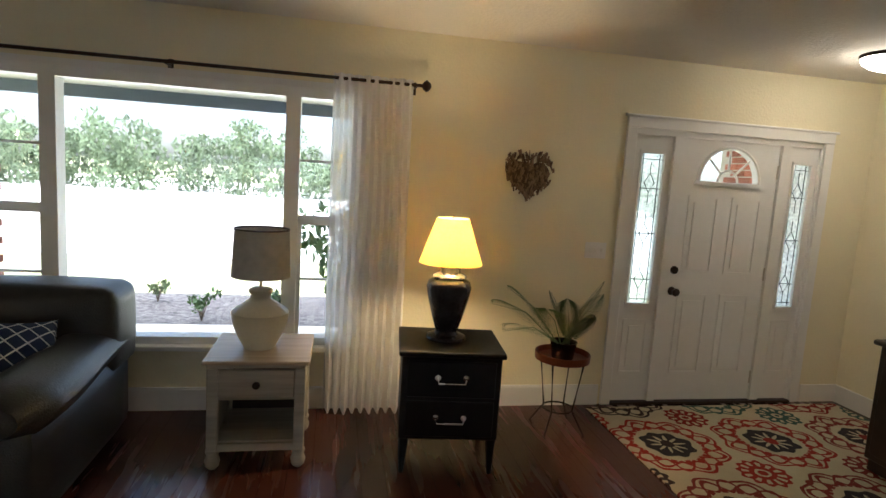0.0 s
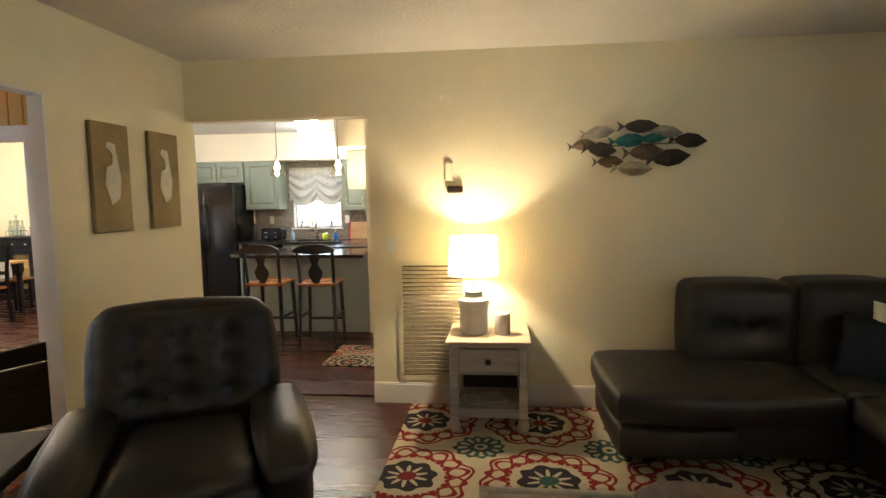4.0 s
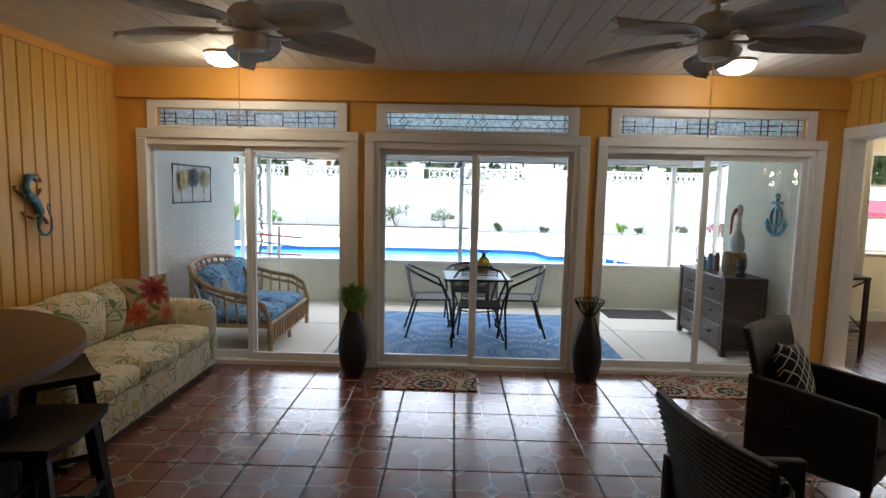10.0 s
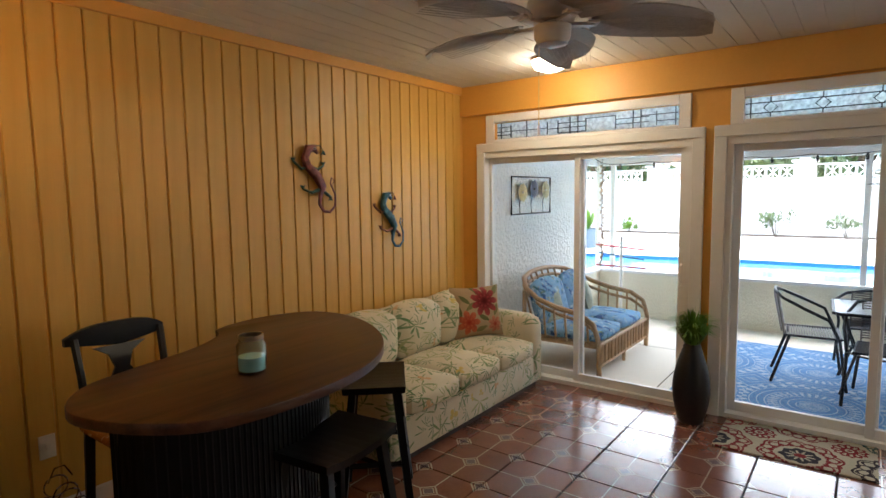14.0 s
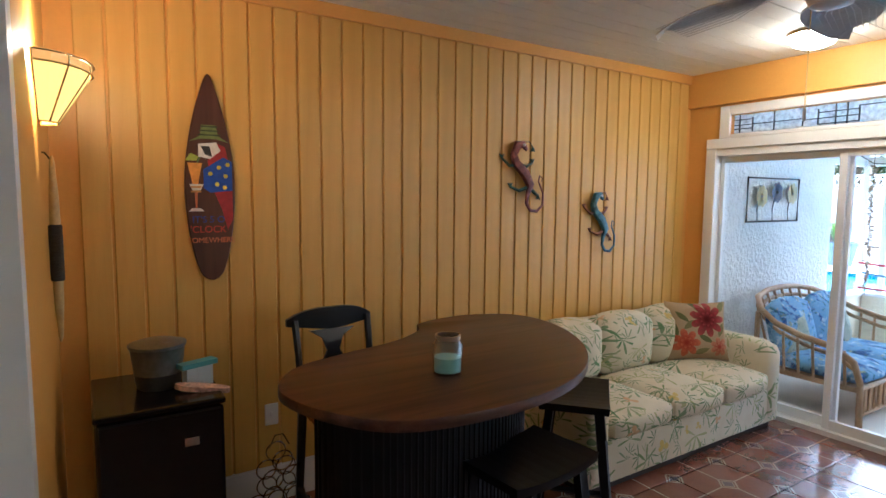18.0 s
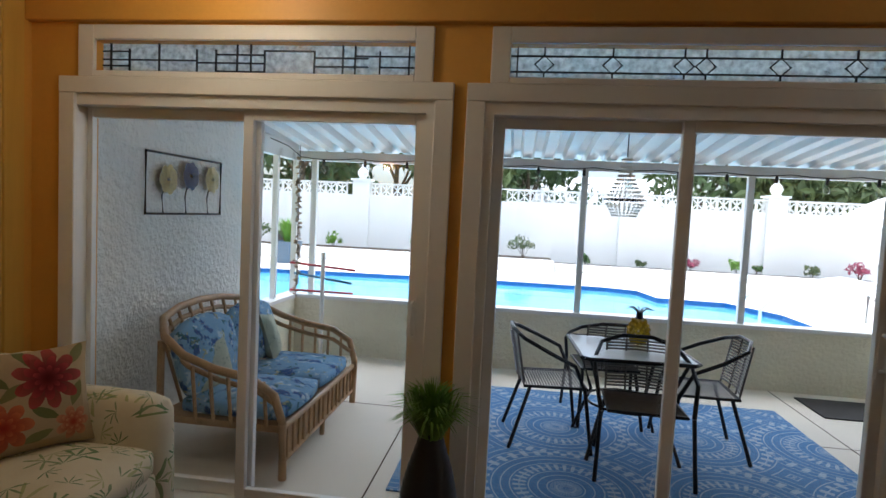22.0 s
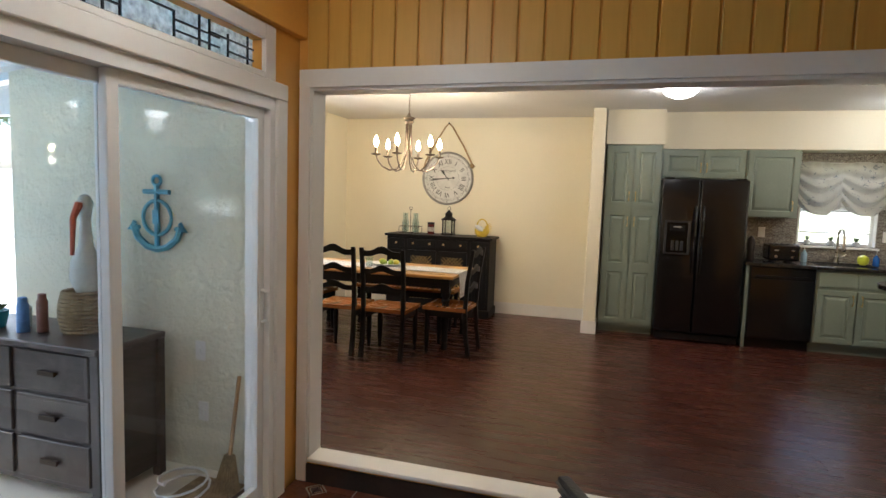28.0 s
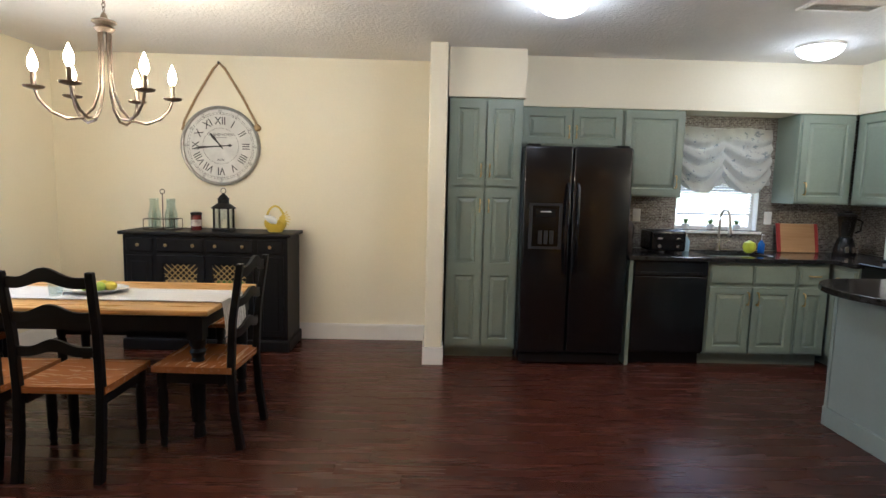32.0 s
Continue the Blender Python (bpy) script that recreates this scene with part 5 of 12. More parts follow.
def shade_bm(r0, r1, z0, z1, seg=36, t=0.003):
    bm = bmesh.new()
    rings = []
    for r, z in ((r0, z0), (r1, z1), (r1 - t, z1), (r0 - t, z0)):
        rings.append([bm.verts.new((r * math.cos(2 * math.pi * k / seg), r * math.sin(2 * math.pi * k / seg), z)) for k in range(seg)])
    for i in range(4):
        a, b = rings[i], rings[(i + 1) % 4]
        for k in range(seg):
            bm.faces.new((a[k], a[(k + 1) % seg], b[(k + 1) % seg], b[k]))
    return bm


def lamp_cloth(name, col, trans=0.5):
    m = bpy.data.materials.new(name)
    m.use_nodes = True
    nt = m.node_tree
    nt.nodes.clear()
    out = nt.nodes.new("ShaderNodeOutputMaterial")
    df = nt.nodes.new("ShaderNodeBsdfDiffuse")
    tl = nt.nodes.new("ShaderNodeBsdfTranslucent")
    nz = N(nt, "ShaderNodeTexNoise", Scale=180.0, Detail=2.0)
    nt.links.new(coords(nt), nz.inputs["Vector"])
    c = ramp(nt, nz.outputs[0], [(0.3, tuple(v * 0.85 for v in col)), (0.7, col)])
    nt.links.new(c, df.inputs[0])
    nt.links.new(c, tl.inputs[0])
    mx = nt.nodes.new("ShaderNodeMixShader")
    mx.inputs[0].default_value = trans
    nt.links.new(df.outputs[0], mx.inputs[1])
    nt.links.new(tl.outputs[0], mx.inputs[2])
    nt.links.new(mx.outputs[0], out.inputs[0])
    return m


# unlit lamp by the window
wl = thing("table_lamp", pose(-1.385, 2.78, S + 0.60), "unlit cream ceramic jar lamp with grey linen shade", "lamp", "table lamps")
prof = [(0.085, 0), (0.09, 0.01)]
for k in range(22):
    f = k / 21
    r = 0.09 + 0.062 * math.sin(min(1, f * 1.15) * math.pi * 0.62) if f < 0.75 else 0.147 - (f - 0.75) * 0.36
    prof.append((r + 0.0022 * (k % 2), 0.015 + 0.26 * f))
prof += [(0.055, 0.285), (0.05, 0.30), (0.062, 0.31), (0.066, 0.325), (0.05, 0.335), (0.012, 0.34)]
part("base", lathe(prof, 32), CERAMIC, wl, smooth=True)
part("stem", rod([(0, 0, 0.335), (0, 0, 0.42)], 0.008, 10), BRASS, wl)
part("shade", shade_bm(0.157, 0.145, 0.40, 0.665), LINEN, wl, smooth=True)
part("shade_trim", shade_bm(0.148, 0.148, 0.657, 0.666, t=0.006), BRONZE, wl)


# black chest with the lit lamp
def black_chest():
    c = thing("nightstand", pose(-0.33, 2.64, S, 0, 0, -6), "black two-drawer nightstand with tapered legs", "nightstand")
    w, d, h = 0.268, 0.23, 0.69
    part("top", rounded(boxes((-w - 0.02, w + 0.02, -d - 0.02, d + 0.02, h - 0.03, h)), 0.01, 2), BLACK_WOOD, c)
    part("body", rounded(boxes((-w, w, -d, d, 0.2, h - 0.03)), 0.006, 1), BLACK_WOOD, c)
    for z0, z1 in ((0.22, 0.42), (0.44, 0.64)):
        dr = part("drawer", rounded(boxes((-w + 0.03, w - 0.03, -d - 0.012, -d, z0, z1)), 0.005, 1), BLACK_WOOD, c)
        zc = (z0 + z1) / 2
        part("pull", rod([(-0.075, -d - 0.012, zc + 0.012), (-0.075, -d - 0.035, zc + 0.01), (-0.07, -d - 0.04, zc - 0.012), (0.07, -d - 0.04, zc - 0.012), (0.075, -d - 0.035, zc + 0.01), (0.075, -d - 0.012, zc + 0.012)], 0.005, 8), NICKEL, dr, "aged silver bail pull", True)
        for kx in (-0.075, 0.075):
            part("rosette", turned(lathe([(0.014, 0), (0.016, 0.006), (0.006, 0.012)], 12), pose(kx, -d - 0.012, zc + 0.012, 90, 0, 0)), NICKEL, dr, smooth=True)
    for sx in (-1, 1):
        for sy in (-1, 1):
            part("leg", rod([(sx * (w - 0.03), sy * (d - 0.03), 0.2), (sx * (w - 0.025), sy * (d - 0.025), 0)], 0.028, 8, None, 0.014), BLACK_WOOD, c)


black_chest()
DARK_CER = surf("dark_glazed_ceramic", (0.022, 0.022, 0.028), 0.22, vary=0.5, scale=12, bump=0.3, depth=0.004)
bl = thing("table_lamp", pose(-0.35, 2.66, S + 0.69), "lit table lamp with dark glazed urn base and yellow shade", "lamp", "table lamps")
part("base", lathe([(0.1, 0.000), (0.115, 0.010), (0.11, 0.022), (0.07, 0.035), (0.062, 0.052), (0.085, 0.122), (0.115, 0.235), (0.128, 0.304), (0.118, 0.335), (0.085, 0.357), (0.1, 0.365), (0.085, 0.378), (0.06, 0.387), (0.05, 0.418), (0.058, 0.426), (0.02, 0.435)], 32), DARK_CER, bl, smooth=True)
part("harp", rod([(0, 0, 0.43), (0, 0, 0.705)], 0.005, 6), BRASS, bl)
part("shade", shade_bm(0.178, 0.09, 0.438, 0.69), lamp_cloth("amber_lit_shade", (0.92, 0.72, 0.32), 0.55), bl, smooth=True)
bulb("lamp_bulb_nightstand", (-0.35, 2.66, S + 0.69 + 0.57), 8.5, (1.0, 0.72, 0.38), 0.035)

# lamp and stoneware on the west end table
el = thing("table_lamp", pose(-5.02, -0.05, S + 0.60), "lit lamp with glass jar base and white drum shade", "lamp", "table lamps")
STONE = surf("speckled_stoneware", (0.52, 0.50, 0.45), 0.6, vary=0.15, scale=30, fine=90, bump=0.2)
part("base", lathe([(0.09, 0), (0.095, 0.02), (0.095, 0.15), (0.105, 0.2), (0.1, 0.225), (0.062, 0.245), (0.058, 0.27), (0.07, 0.285), (0.045, 0.3), (0.014, 0.31)], 28), STONE, el, smooth=True)
part("stem", rod([(0, 0, 0.3), (0, 0, 0.4)], 0.008, 8), NICKEL, el)
part("shade", shade_bm(0.168, 0.155, 0.39, 0.645), lamp_cloth("white_lit_shade", (0.92, 0.86, 0.70), 0.55), el, smooth=True)
bulb("lamp_bulb_west", (-5.02, -0.05, S + 0.60 + 0.53), 5.5, (1.0, 0.76, 0.46), 0.035)
sj = part("canister", lathe([(0.05, 0), (0.053, 0.01), (0.053, 0.13), (0.045, 0.14)], 20, (-4.98, 0.14)), STONE, None, "", True)
sj.location.z = S + 0.60
tagged(sj, "pale speckled stoneware canister on end table", "canister")
sc = thing("wall_thermostat", pose(XW, -0.18, 0), "small white alarm panel and sensor on the wall", "wall panel")
part("panel", rounded(boxes((0, 0.02, -0.075, -0.02, 1.75, 1.88)), 0.005, 1), CREAM, sc)
part("sensor", rounded(boxes((0, 0.04, -0.06, 0.05, 1.665, 1.715)), 0.01, 2), BRONZE, sc, "dark sensor box")
# return-air grille
vg = tagged(new("vent_grille"), "cream louvred return-air grille on wall", "vent grille")
vg.matrix_world = pose(XW, -0.36, 0)
part("frame", boxes((0, 0.012, -0.25, -0.22, 0.31, 1.18), (0, 0.012, 0.22, 0.25, 0.31, 1.18), (0, 0.012, -0.22, 0.22, 1.15, 1.18), (0, 0.012, -0.22, 0.22, 0.31, 0.34)), CREAM, vg)
# dark sheet behind the slats, in place of the shade inside the duct
part("backing", boxes((0.0, 0.002, -0.22, 0.22, 0.34, 1.15)), GROUT, vg)
slat = bpy.data.meshes.new("slat")
b_ = turned(boxes((-0.014, 0.014, -0.22, 0.22, -0.0015, 0.0015)), pose(0, 0, 0, 0, -58, 0))
b_.to_mesh(slat)
b_.free()
slat.materials.append(CREAM)
for k in range(27):
    shared("slat", slat, vg, pose(0.012, 0, 0.355 + k * 0.0298))


def plate(name, m, n, label, category="light switch"):
    p = thing(name, m, label, category)
    w = 0.035 + 0.023 * (n - 1) * 2 / 2
    part("plate", rounded(boxes((-w, w, 0, 0.006, -0.058, 0.058)), 0.003, 1), TRIM, p)
    for k in range(n):
        kx = (k - (n - 1) / 2) * 0.046
        part("toggle", boxes((kx - 0.006, kx + 0.006, 0.006, 0.016, -0.012, 0.014)), TRIM, p)
    return p


plate("light_switch", pose(0.845, YF, 1.285, 0, 0, 180), 3, "white three-gang light switch beside entry door")
plate("light_switch", pose(XW, -0.66, 1.3, 0, 0, -90), 1, "white light switch beside kitchen opening")


def coffee_table():
    t = thing("coffee_table", pose(-2.96, 0.67, S), "rustic whitewashed coffee table with metal studs", "coffee table")
    w, l, h = 0.258, 0.6, 0.47
    part("tabletop", rounded(boxes((-w, w, -l, l, h - 0.03, h - 0.002)), 0.004, 1), WASH_TOP, t)
    part("rim", rounded(boxes((-w - 0.015, -w + 0.02, -l - 0.015, l + 0.015, h - 0.035, h + 0.006), (w - 0.02, w + 0.015, -l - 0.015, l + 0.015, h - 0.035, h + 0.006), (-w + 0.02, w - 0.02, l - 0.02, l + 0.015, h - 0.035, h + 0.006), (-w + 0.02, w - 0.02, -l - 0.015, -l + 0.02, h - 0.035, h + 0.006)), 0.004, 1), WHITEWASH, t)
    part("apron", boxes((-w + 0.02, w - 0.02, -l + 0.02, l - 0.02, h - 0.14, h - 0.035)), WHITEWASH, t)
    for sx in (-1, 1):
        for sy in (-1, 1):
            part("leg", rounded(boxes((sx * (w - 0.04) - 0.035, sx * (w - 0.04) + 0.035, sy * (l - 0.04) - 0.035, sy * (l - 0.04) + 0.035, 0, h - 0.035)), 0.006, 1), WHITEWASH, t)
    part("shelf", boxes((-w + 0.05, w - 0.05, -l + 0.05, l - 0.05, 0.1, 0.13)), WHITEWASH, t)
    for k in range(2):
        part("drawer", rounded(boxes((w - 0.022, w - 0.012, -0.5 + k * 0.51, -0.01 + k * 0.51, h - 0.13, h - 0.045)), 0.004, 1), WHITEWASH, t)


coffee_table()
BOWL = wood("carved_wood_bowl", (0.16, 0.10, 0.06), (0.34, 0.24, 0.15), 0, 0.5, 14, bump=0.2)
bw = part("bowl", lathe([(0.09, 0), (0.11, 0.01), (0.17, 0.06), (0.185, 0.085), (0.175, 0.088), (0.155, 0.06), (0.1, 0.02), (0.02, 0.016)], 28, (0, 0), 1.0, 1.15), BOWL, None, "", True)
bw.location = (-2.98, 0.74, S + 0.47)
tagged(bw, "carved brown wooden bowl on the coffee table", "bowl")


def recliner():
    r = thing("recliner", pose(-3.68, -1.32, S, 0, 0, 117), "dark brown tufted leather recliner", "armchair")
    # local -y faces the room
    part("base", rounded(boxes((-0.40, 0.40, -0.38, 0.36, 0.04, 0.28)), 0.04, 2), LEATHER, r, smooth=True)
    part("seat", cushion(-0.29, 0.29, -0.47, 0.2, 0.26, 0.45, 0.03, 0.08, 8), LEATHER, r, smooth=True)
    part("footrest", cushion(-0.30, 0.30, -0.5, -0.4, 0.06, 0.36, 0.02, 0.05), LEATHER, r, smooth=True)
    dm = [((dx, 0.13, dz), 0.075, -0.055, 1) for dx in (-0.21, 0.0, 0.21) for dz in (0.56, 0.70, 0.84)]
    bk = cushion(-0.43, 0.43, 0.16, 0.42, 0.40, 1.0, 0.03, 0.09, 26, dm)
    for v in bk.verts:
        if v.co.y < 0.24:
            v.co.y += 0.012 * sum(math.exp(-((v.co.z - q) / 0.016) ** 2) for q in (0.63, 0.77, 0.91))
            v.co.y += 0.009 * sum(math.exp(-((v.co.x - q) / 0.016) ** 2) for q in (-0.105, 0.105))
        v.co.x *= 1.0 - 0.12 * max(0, v.co.z - 0.6)
    turned(bk, Matrix.Translation((0, 0.2, 0.42)) @ pose(0, 0, 0, -9, 0, 0) @ Matrix.Translation((0, -0.2, -0.42)))
    part("backrest", bk, LEATHER, r, smooth=True)
    for sx in (-1, 1):
        part("arm", cushion(sx * 0.41 - 0.11, sx * 0.41 + 0.11, -0.42, 0.34, 0.05, 0.47, 0.02, 0.07, 7), LEATHER, r, smooth=True)
        pad = cushion(sx * 0.42 - 0.115, sx * 0.42 + 0.115, -0.47, 0.26, 0.42, 0.535, 0.025, 0.055, 10)
        for v in pad.verts:
            v.co.z += 0.10 * (v.co.y - 0.1) - 0.25 * max(0, -0.3 - v.co.y)
        part("arm_pad", pad, LEATHER, r, smooth=True)
    for fx, fy in ((-0.35, -0.3), (0.35, -0.3), (-0.35, 0.3), (0.35, 0.3)):
        part("foot", rod([(fx, fy, 0), (fx, fy, 0.05)], 0.03, 8), BLACK_WOOD, r)


recliner()

# rugs
TONES = [(0.0, (0.22, 0.02, 0.02)), (0.28, (0.045, 0.095, 0.08)), (0.52, (0.20, 0.03, 0.028)), (0.7, (0.04, 0.028, 0.03)), (0.84, (0.30, 0.03, 0.025))]
RUG = scroll_rug("medallion_rug", 0.76, (0.50, 0.43, 0.30), TONES)
RUG_S = scroll_rug("medallion_mat", 0.5, (0.50, 0.43, 0.30), TONES)


def rug(name, x0, x1, y0, y1, z, material, label, t=0.01):
    ob = part(name, rounded(boxes((x0, x1, y0, y1, z, z + t)), 0.003, 1), material)
    return tagged(ob, label, "rug")


rug("rug", 0.85, 2.98, 1.0, 3.25, S, RUG, "cream rug with red, teal and black medallions at the entry")
rug("rug", -5.25, -3.05, -0.52, 2.4, S, RUG, "large cream medallion rug under the coffee table")

# heart of driftwood
DRIFT = wood("driftwood", (0.10, 0.055, 0.03), (0.28, 0.17, 0.10), 2, 0.7, 16, each=0.8, bump=0.4)
ht = thing("wall_heart", pose(0.292, YF, 1.765), "heart of driftwood sticks on the wall", "wall decoration")
rg = random.Random(3)


def in_heart(x, z):
    x, z = x / 0.155, z / 0.165 + 0.08
    return (x * x + z * z - 1) ** 3 - x * x * z ** 3 < 0


stick_n = 0
for k in range(900):
    x, z = rg.uniform(-0.18, 0.18), rg.uniform(-0.2, 0.18)
    l, a = rg.uniform(0.025, 0.055), rg.uniform(-0.6, 0.6)
    dx, dz = math.sin(a) * l / 2, math.cos(a) * l / 2
    if in_heart(x - dx, z - dz) and in_heart(x + dx, z + dz) and stick_n < 240:
        y = -rg.uniform(0.012, 0.03)
        part("stick", rod([(x - dx, y, z - dz), (x, y - 0.004, z), (x + dx, y, z + dz)], rg.uniform(0.005, 0.009), 5), DRIFT, ht)
        stick_n += 1
edge = [(0.15 * math.sin(t) ** 3, 0.0094 * (13 * math.cos(t) - 5 * math.cos(2 * t) - 2 * math.cos(3 * t) - math.cos(4 * t)) - 0.0) for t in (2 * math.pi * k / 40 for k in range(40))]
part("backing", turned(prism(edge[::-1], 0.002, 0.012), Matrix(((1, 0, 0, 0), (0, 0, -1, 0), (0, 1, 0, 0), (0, 0, 0, 1)))), DRIFT, ht)
part("string", rod([(0, -0.004, 0.1), (0, -0.004, 0.19)], 0.003, 5), DRIFT, ht)

# plant on its stand
ps = thing("plant_stand", pose(0.5, 2.95, S), "round copper tray plant stand with folding iron legs", "plant stand")
COPPER = surf("copper_tray", (0.22, 0.07, 0.035), 0.35, 0.8, vary=0.3, scale=8, bump=0.05)
part("tray", lathe([(0.165, 0.47), (0.178, 0.475), (0.18, 0.52), (0.174, 0.522), (0.168, 0.485), (0.02, 0.482)], 30), COPPER, ps, smooth=True)
for k in range(4):
    a = math.pi / 4 + k * math.pi / 2
    part("leg", rod([(0.15 * math.cos(a), 0.15 * math.sin(a), 0.47), (0.1 * math.cos(a), 0.1 * math.sin(a), 0.14), (0.19 * math.cos(a), 0.19 * math.sin(a), 0.0)], 0.007, 6), BLACK_METAL, ps)
part("ring", rod([(0.1 * math.cos(2 * math.pi * k / 16), 0.1 * math.sin(2 * math.pi * k / 16), 0.14) for k in range(16)], 0.006, 6, closed=True), BLACK_METAL, ps)


def frond(bm, base, tip, sag, n=13, width=0.14, droop=0.0):
    b, t = Vector(base), Vector(tip)
    rod([b, (b + t) / 2 + Vector((0, 0, sag)), t], 0.004, 5, bm, 0.001)
    ax = (t - b).normalized()
    side = ax.cross(Vector((0, 0, 1)))
    if side.length < 0.1:
        side = Vector((1, 0, 0))
    side.normalize()
    for k in range(3, n):
        f = k / n
        p = b.lerp(t, f) + Vector((0, 0, sag * 4 * f * (1 - f)))
        l = width * math.sin(math.pi * min(1, f * 0.85 + 0.15))
        for s in (-1, 1):
            e = p + side * s * l + ax * l * 0.8 + Vector((0, 0, -l * 0.25 - droop))
            w = ax * 0.005
            mid = p.lerp(e, 0.5) + Vector((0, 0, 0.01))
            bm.faces.new([bm.verts.new(q) for q in (p - w * 0.4, mid - w, e, mid + w)])


pp = thing("potted_palm", pose(0.5, 2.95, S + 0.485), "artificial palm with arching fronds in a black pot", "plant")
part("pot", lathe([(0.07, 0), (0.085, 0.1), (0.09, 0.11), (0.08, 0.11), (0.07, 0.09), (0.01, 0.088)], 22), BLACK_GLOSS, pp, smooth=True)
for k, (dx, dy, dz, sg) in enumerate(((-0.55, -0.12, 0.38, 0.16), (-0.4, 0.05, 0.45, 0.12), (-0.5, -0.25, 0.24, 0.14), (-0.22, -0.2, 0.36, 0.1), (0.22, -0.05, 0.52, 0.04), (0.3, 0.1, 0.4, 0.08), (0.1, -0.15, 0.3, 0.06), (0.2, 0.0, 0.28, 0.05), (-0.1, 0.08, 0.42, 0.06), (0.05, 0.12, 0.36, 0.06))):
    bmf = bmesh.new()
    frond(bmf, (0.01 * k - 0.05, 0, 0.09), (dx, dy, dz), sg * 0.5, 30, 0.15 if k < 4 else 0.1)
    part("frond", bmf, LEAF if k < 4 else LEAF_D, pp)

# fish on the west wall
FISH = [surf("tin_" + n, c, 0.4, 0.5, vary=0.4, scale=10, bump=0.2) for n, c in (("dark", (0.06, 0.05, 0.045)), ("silver", (0.36, 0.33, 0.27)), ("teal", (0.03, 0.17, 0.16)), ("bronze", (0.18, 0.13, 0.08)))]
fs = thing("wall_fish", pose(XW, 1.06, 1.96), "school of metal fish as wall art", "wall art")


def fish_bm(l, h):
    pts = [(-0.5, 0.0), (-0.38, 0.22), (-0.1, 0.42), (0.2, 0.36), (0.42, 0.1), (0.5, 0.0), (0.42, -0.1), (0.2, -0.36), (-0.1, -0.42), (-0.38, -0.22)]
    bm = bmesh.new()
    c = bm.verts.new((0.03, 0, 0))
    ring = [bm.verts.new((0.0, x * l, z * h)) for x, z in pts]
    for i in range(len(ring)):
        bm.faces.new((c, ring[i], ring[(i + 1) % len(ring)]))
    tl = [bm.verts.new((0.004, x * l, z * h)) for x, z in ((-0.46, 0.0), (-0.7, 0.35), (-0.62, 0), (-0.7, -0.35))]
    bm.faces.new(tl)
    return bm


for k, (fy, fz, l, h, mi, tw) in enumerate(((-0.36, 0.02, 0.16, 0.09, 3, 8), (-0.25, 0.1, 0.2, 0.1, 1, 5), (-0.24, -0.02, 0.2, 0.12, 0, -6), (-0.18, -0.1, 0.18, 0.1, 3, 0), (-0.05, 0.04, 0.22, 0.11, 2, 4), (0.02, 0.13, 0.24, 0.11, 0, 0), (0.06, -0.04, 0.24, 0.13, 3, 2), (-0.02, -0.15, 0.24, 0.12, 1, -3), (0.18, 0.09, 0.22, 0.1, 1, -6), (0.22, -0.08, 0.26, 0.14, 0, 6), (0.34, 0.03, 0.22, 0.12, 0, -4), (0.1, 0.05, 0.18, 0.08, 2, 3))):
    part("fish", turned(fish_bm(l, h), pose(0.015 + 0.012 * (k % 3), fy, fz, tw, 0, 0)), FISH[mi], fs)
part("rod_frame", rod([(0.012, -0.45, 0.0), (0.012, 0.4, 0.02)], 0.004, 5), FISH[0], fs)

# two framed bird pictures
CANVAS = surf("sepia_canvas", (0.30, 0.22, 0.10), 0.8, vary=0.35, scale=4, fine=120, bump=0.3)
BIRD = surf("pale_bird_paint", (0.66, 0.62, 0.52), 0.8, vary=0.2, scale=12, bump=0.1)
for px in (-4.435, -4.965):
    pc = thing("wall_picture", pose(px, YP, 1.78), "tall sepia canvas picture of a pale bird", "picture", "bird pictures")
    part("canvas", rounded(boxes((-0.16, 0.16, 0, 0.03, -0.32, 0.32)), 0.004, 1), CANVAS, pc)
    bird = [(-0.05, -0.1), (0.02, -0.14), (0.07, -0.02), (0.05, 0.08), (0.0, 0.1), (0.0, 0.16), (0.05, 0.2), (0.03, 0.23), (-0.03, 0.22), (-0.05, 0.12), (-0.07, 0.02)]
    part("painted_bird", turned(prism(bird, 0.0, 0.002), Matrix(((1, 0, 0, 0), (0, 0, 1, 0.0305), (0, 1, 0, -0.02), (0, 0, 0, 1)))), BIRD, pc)

# entry: ceiling light, wreath of wire on the east wall, hooks, tall cabinet
FROST = glow("frosted_lit_glass", (1.0, 0.86, 0.66), 4.5)
FROST_W = glow("frosted_lit_glass_cool", (1.0, 0.95, 0.88), 3.5)


def flush_light(x, y, z, glass, rim, label, watts, color, r=0.16, finial=True):
    f = thing("ceiling_light", pose(x, y, z), label, "ceiling light", "flush ceiling lights")
    part("rim", lathe([(r + 0.004, 0), (r + 0.004, -0.01), (r - 0.004, -0.022), (r - 0.015, -0.022), (r - 0.02, 0.0)][::-1], 32), rim, f, smooth=True)
    g = part("glass_bowl", lathe([(0.012, -0.1), (0.06, -0.095), (0.11, -0.075), (r - 0.015, -0.05), (r - 0.003, -0.022)], 32), glass, f, smooth=True)
    g.visible_shadow = False
    if finial:
        part("finial", lathe([(0.004, -0.125), (0.014, -0.115), (0.008, -0.1)], 12), rim, f)
    bulb("light_source", (x, y, z - 0.17), watts, color, 0.1)
    return f


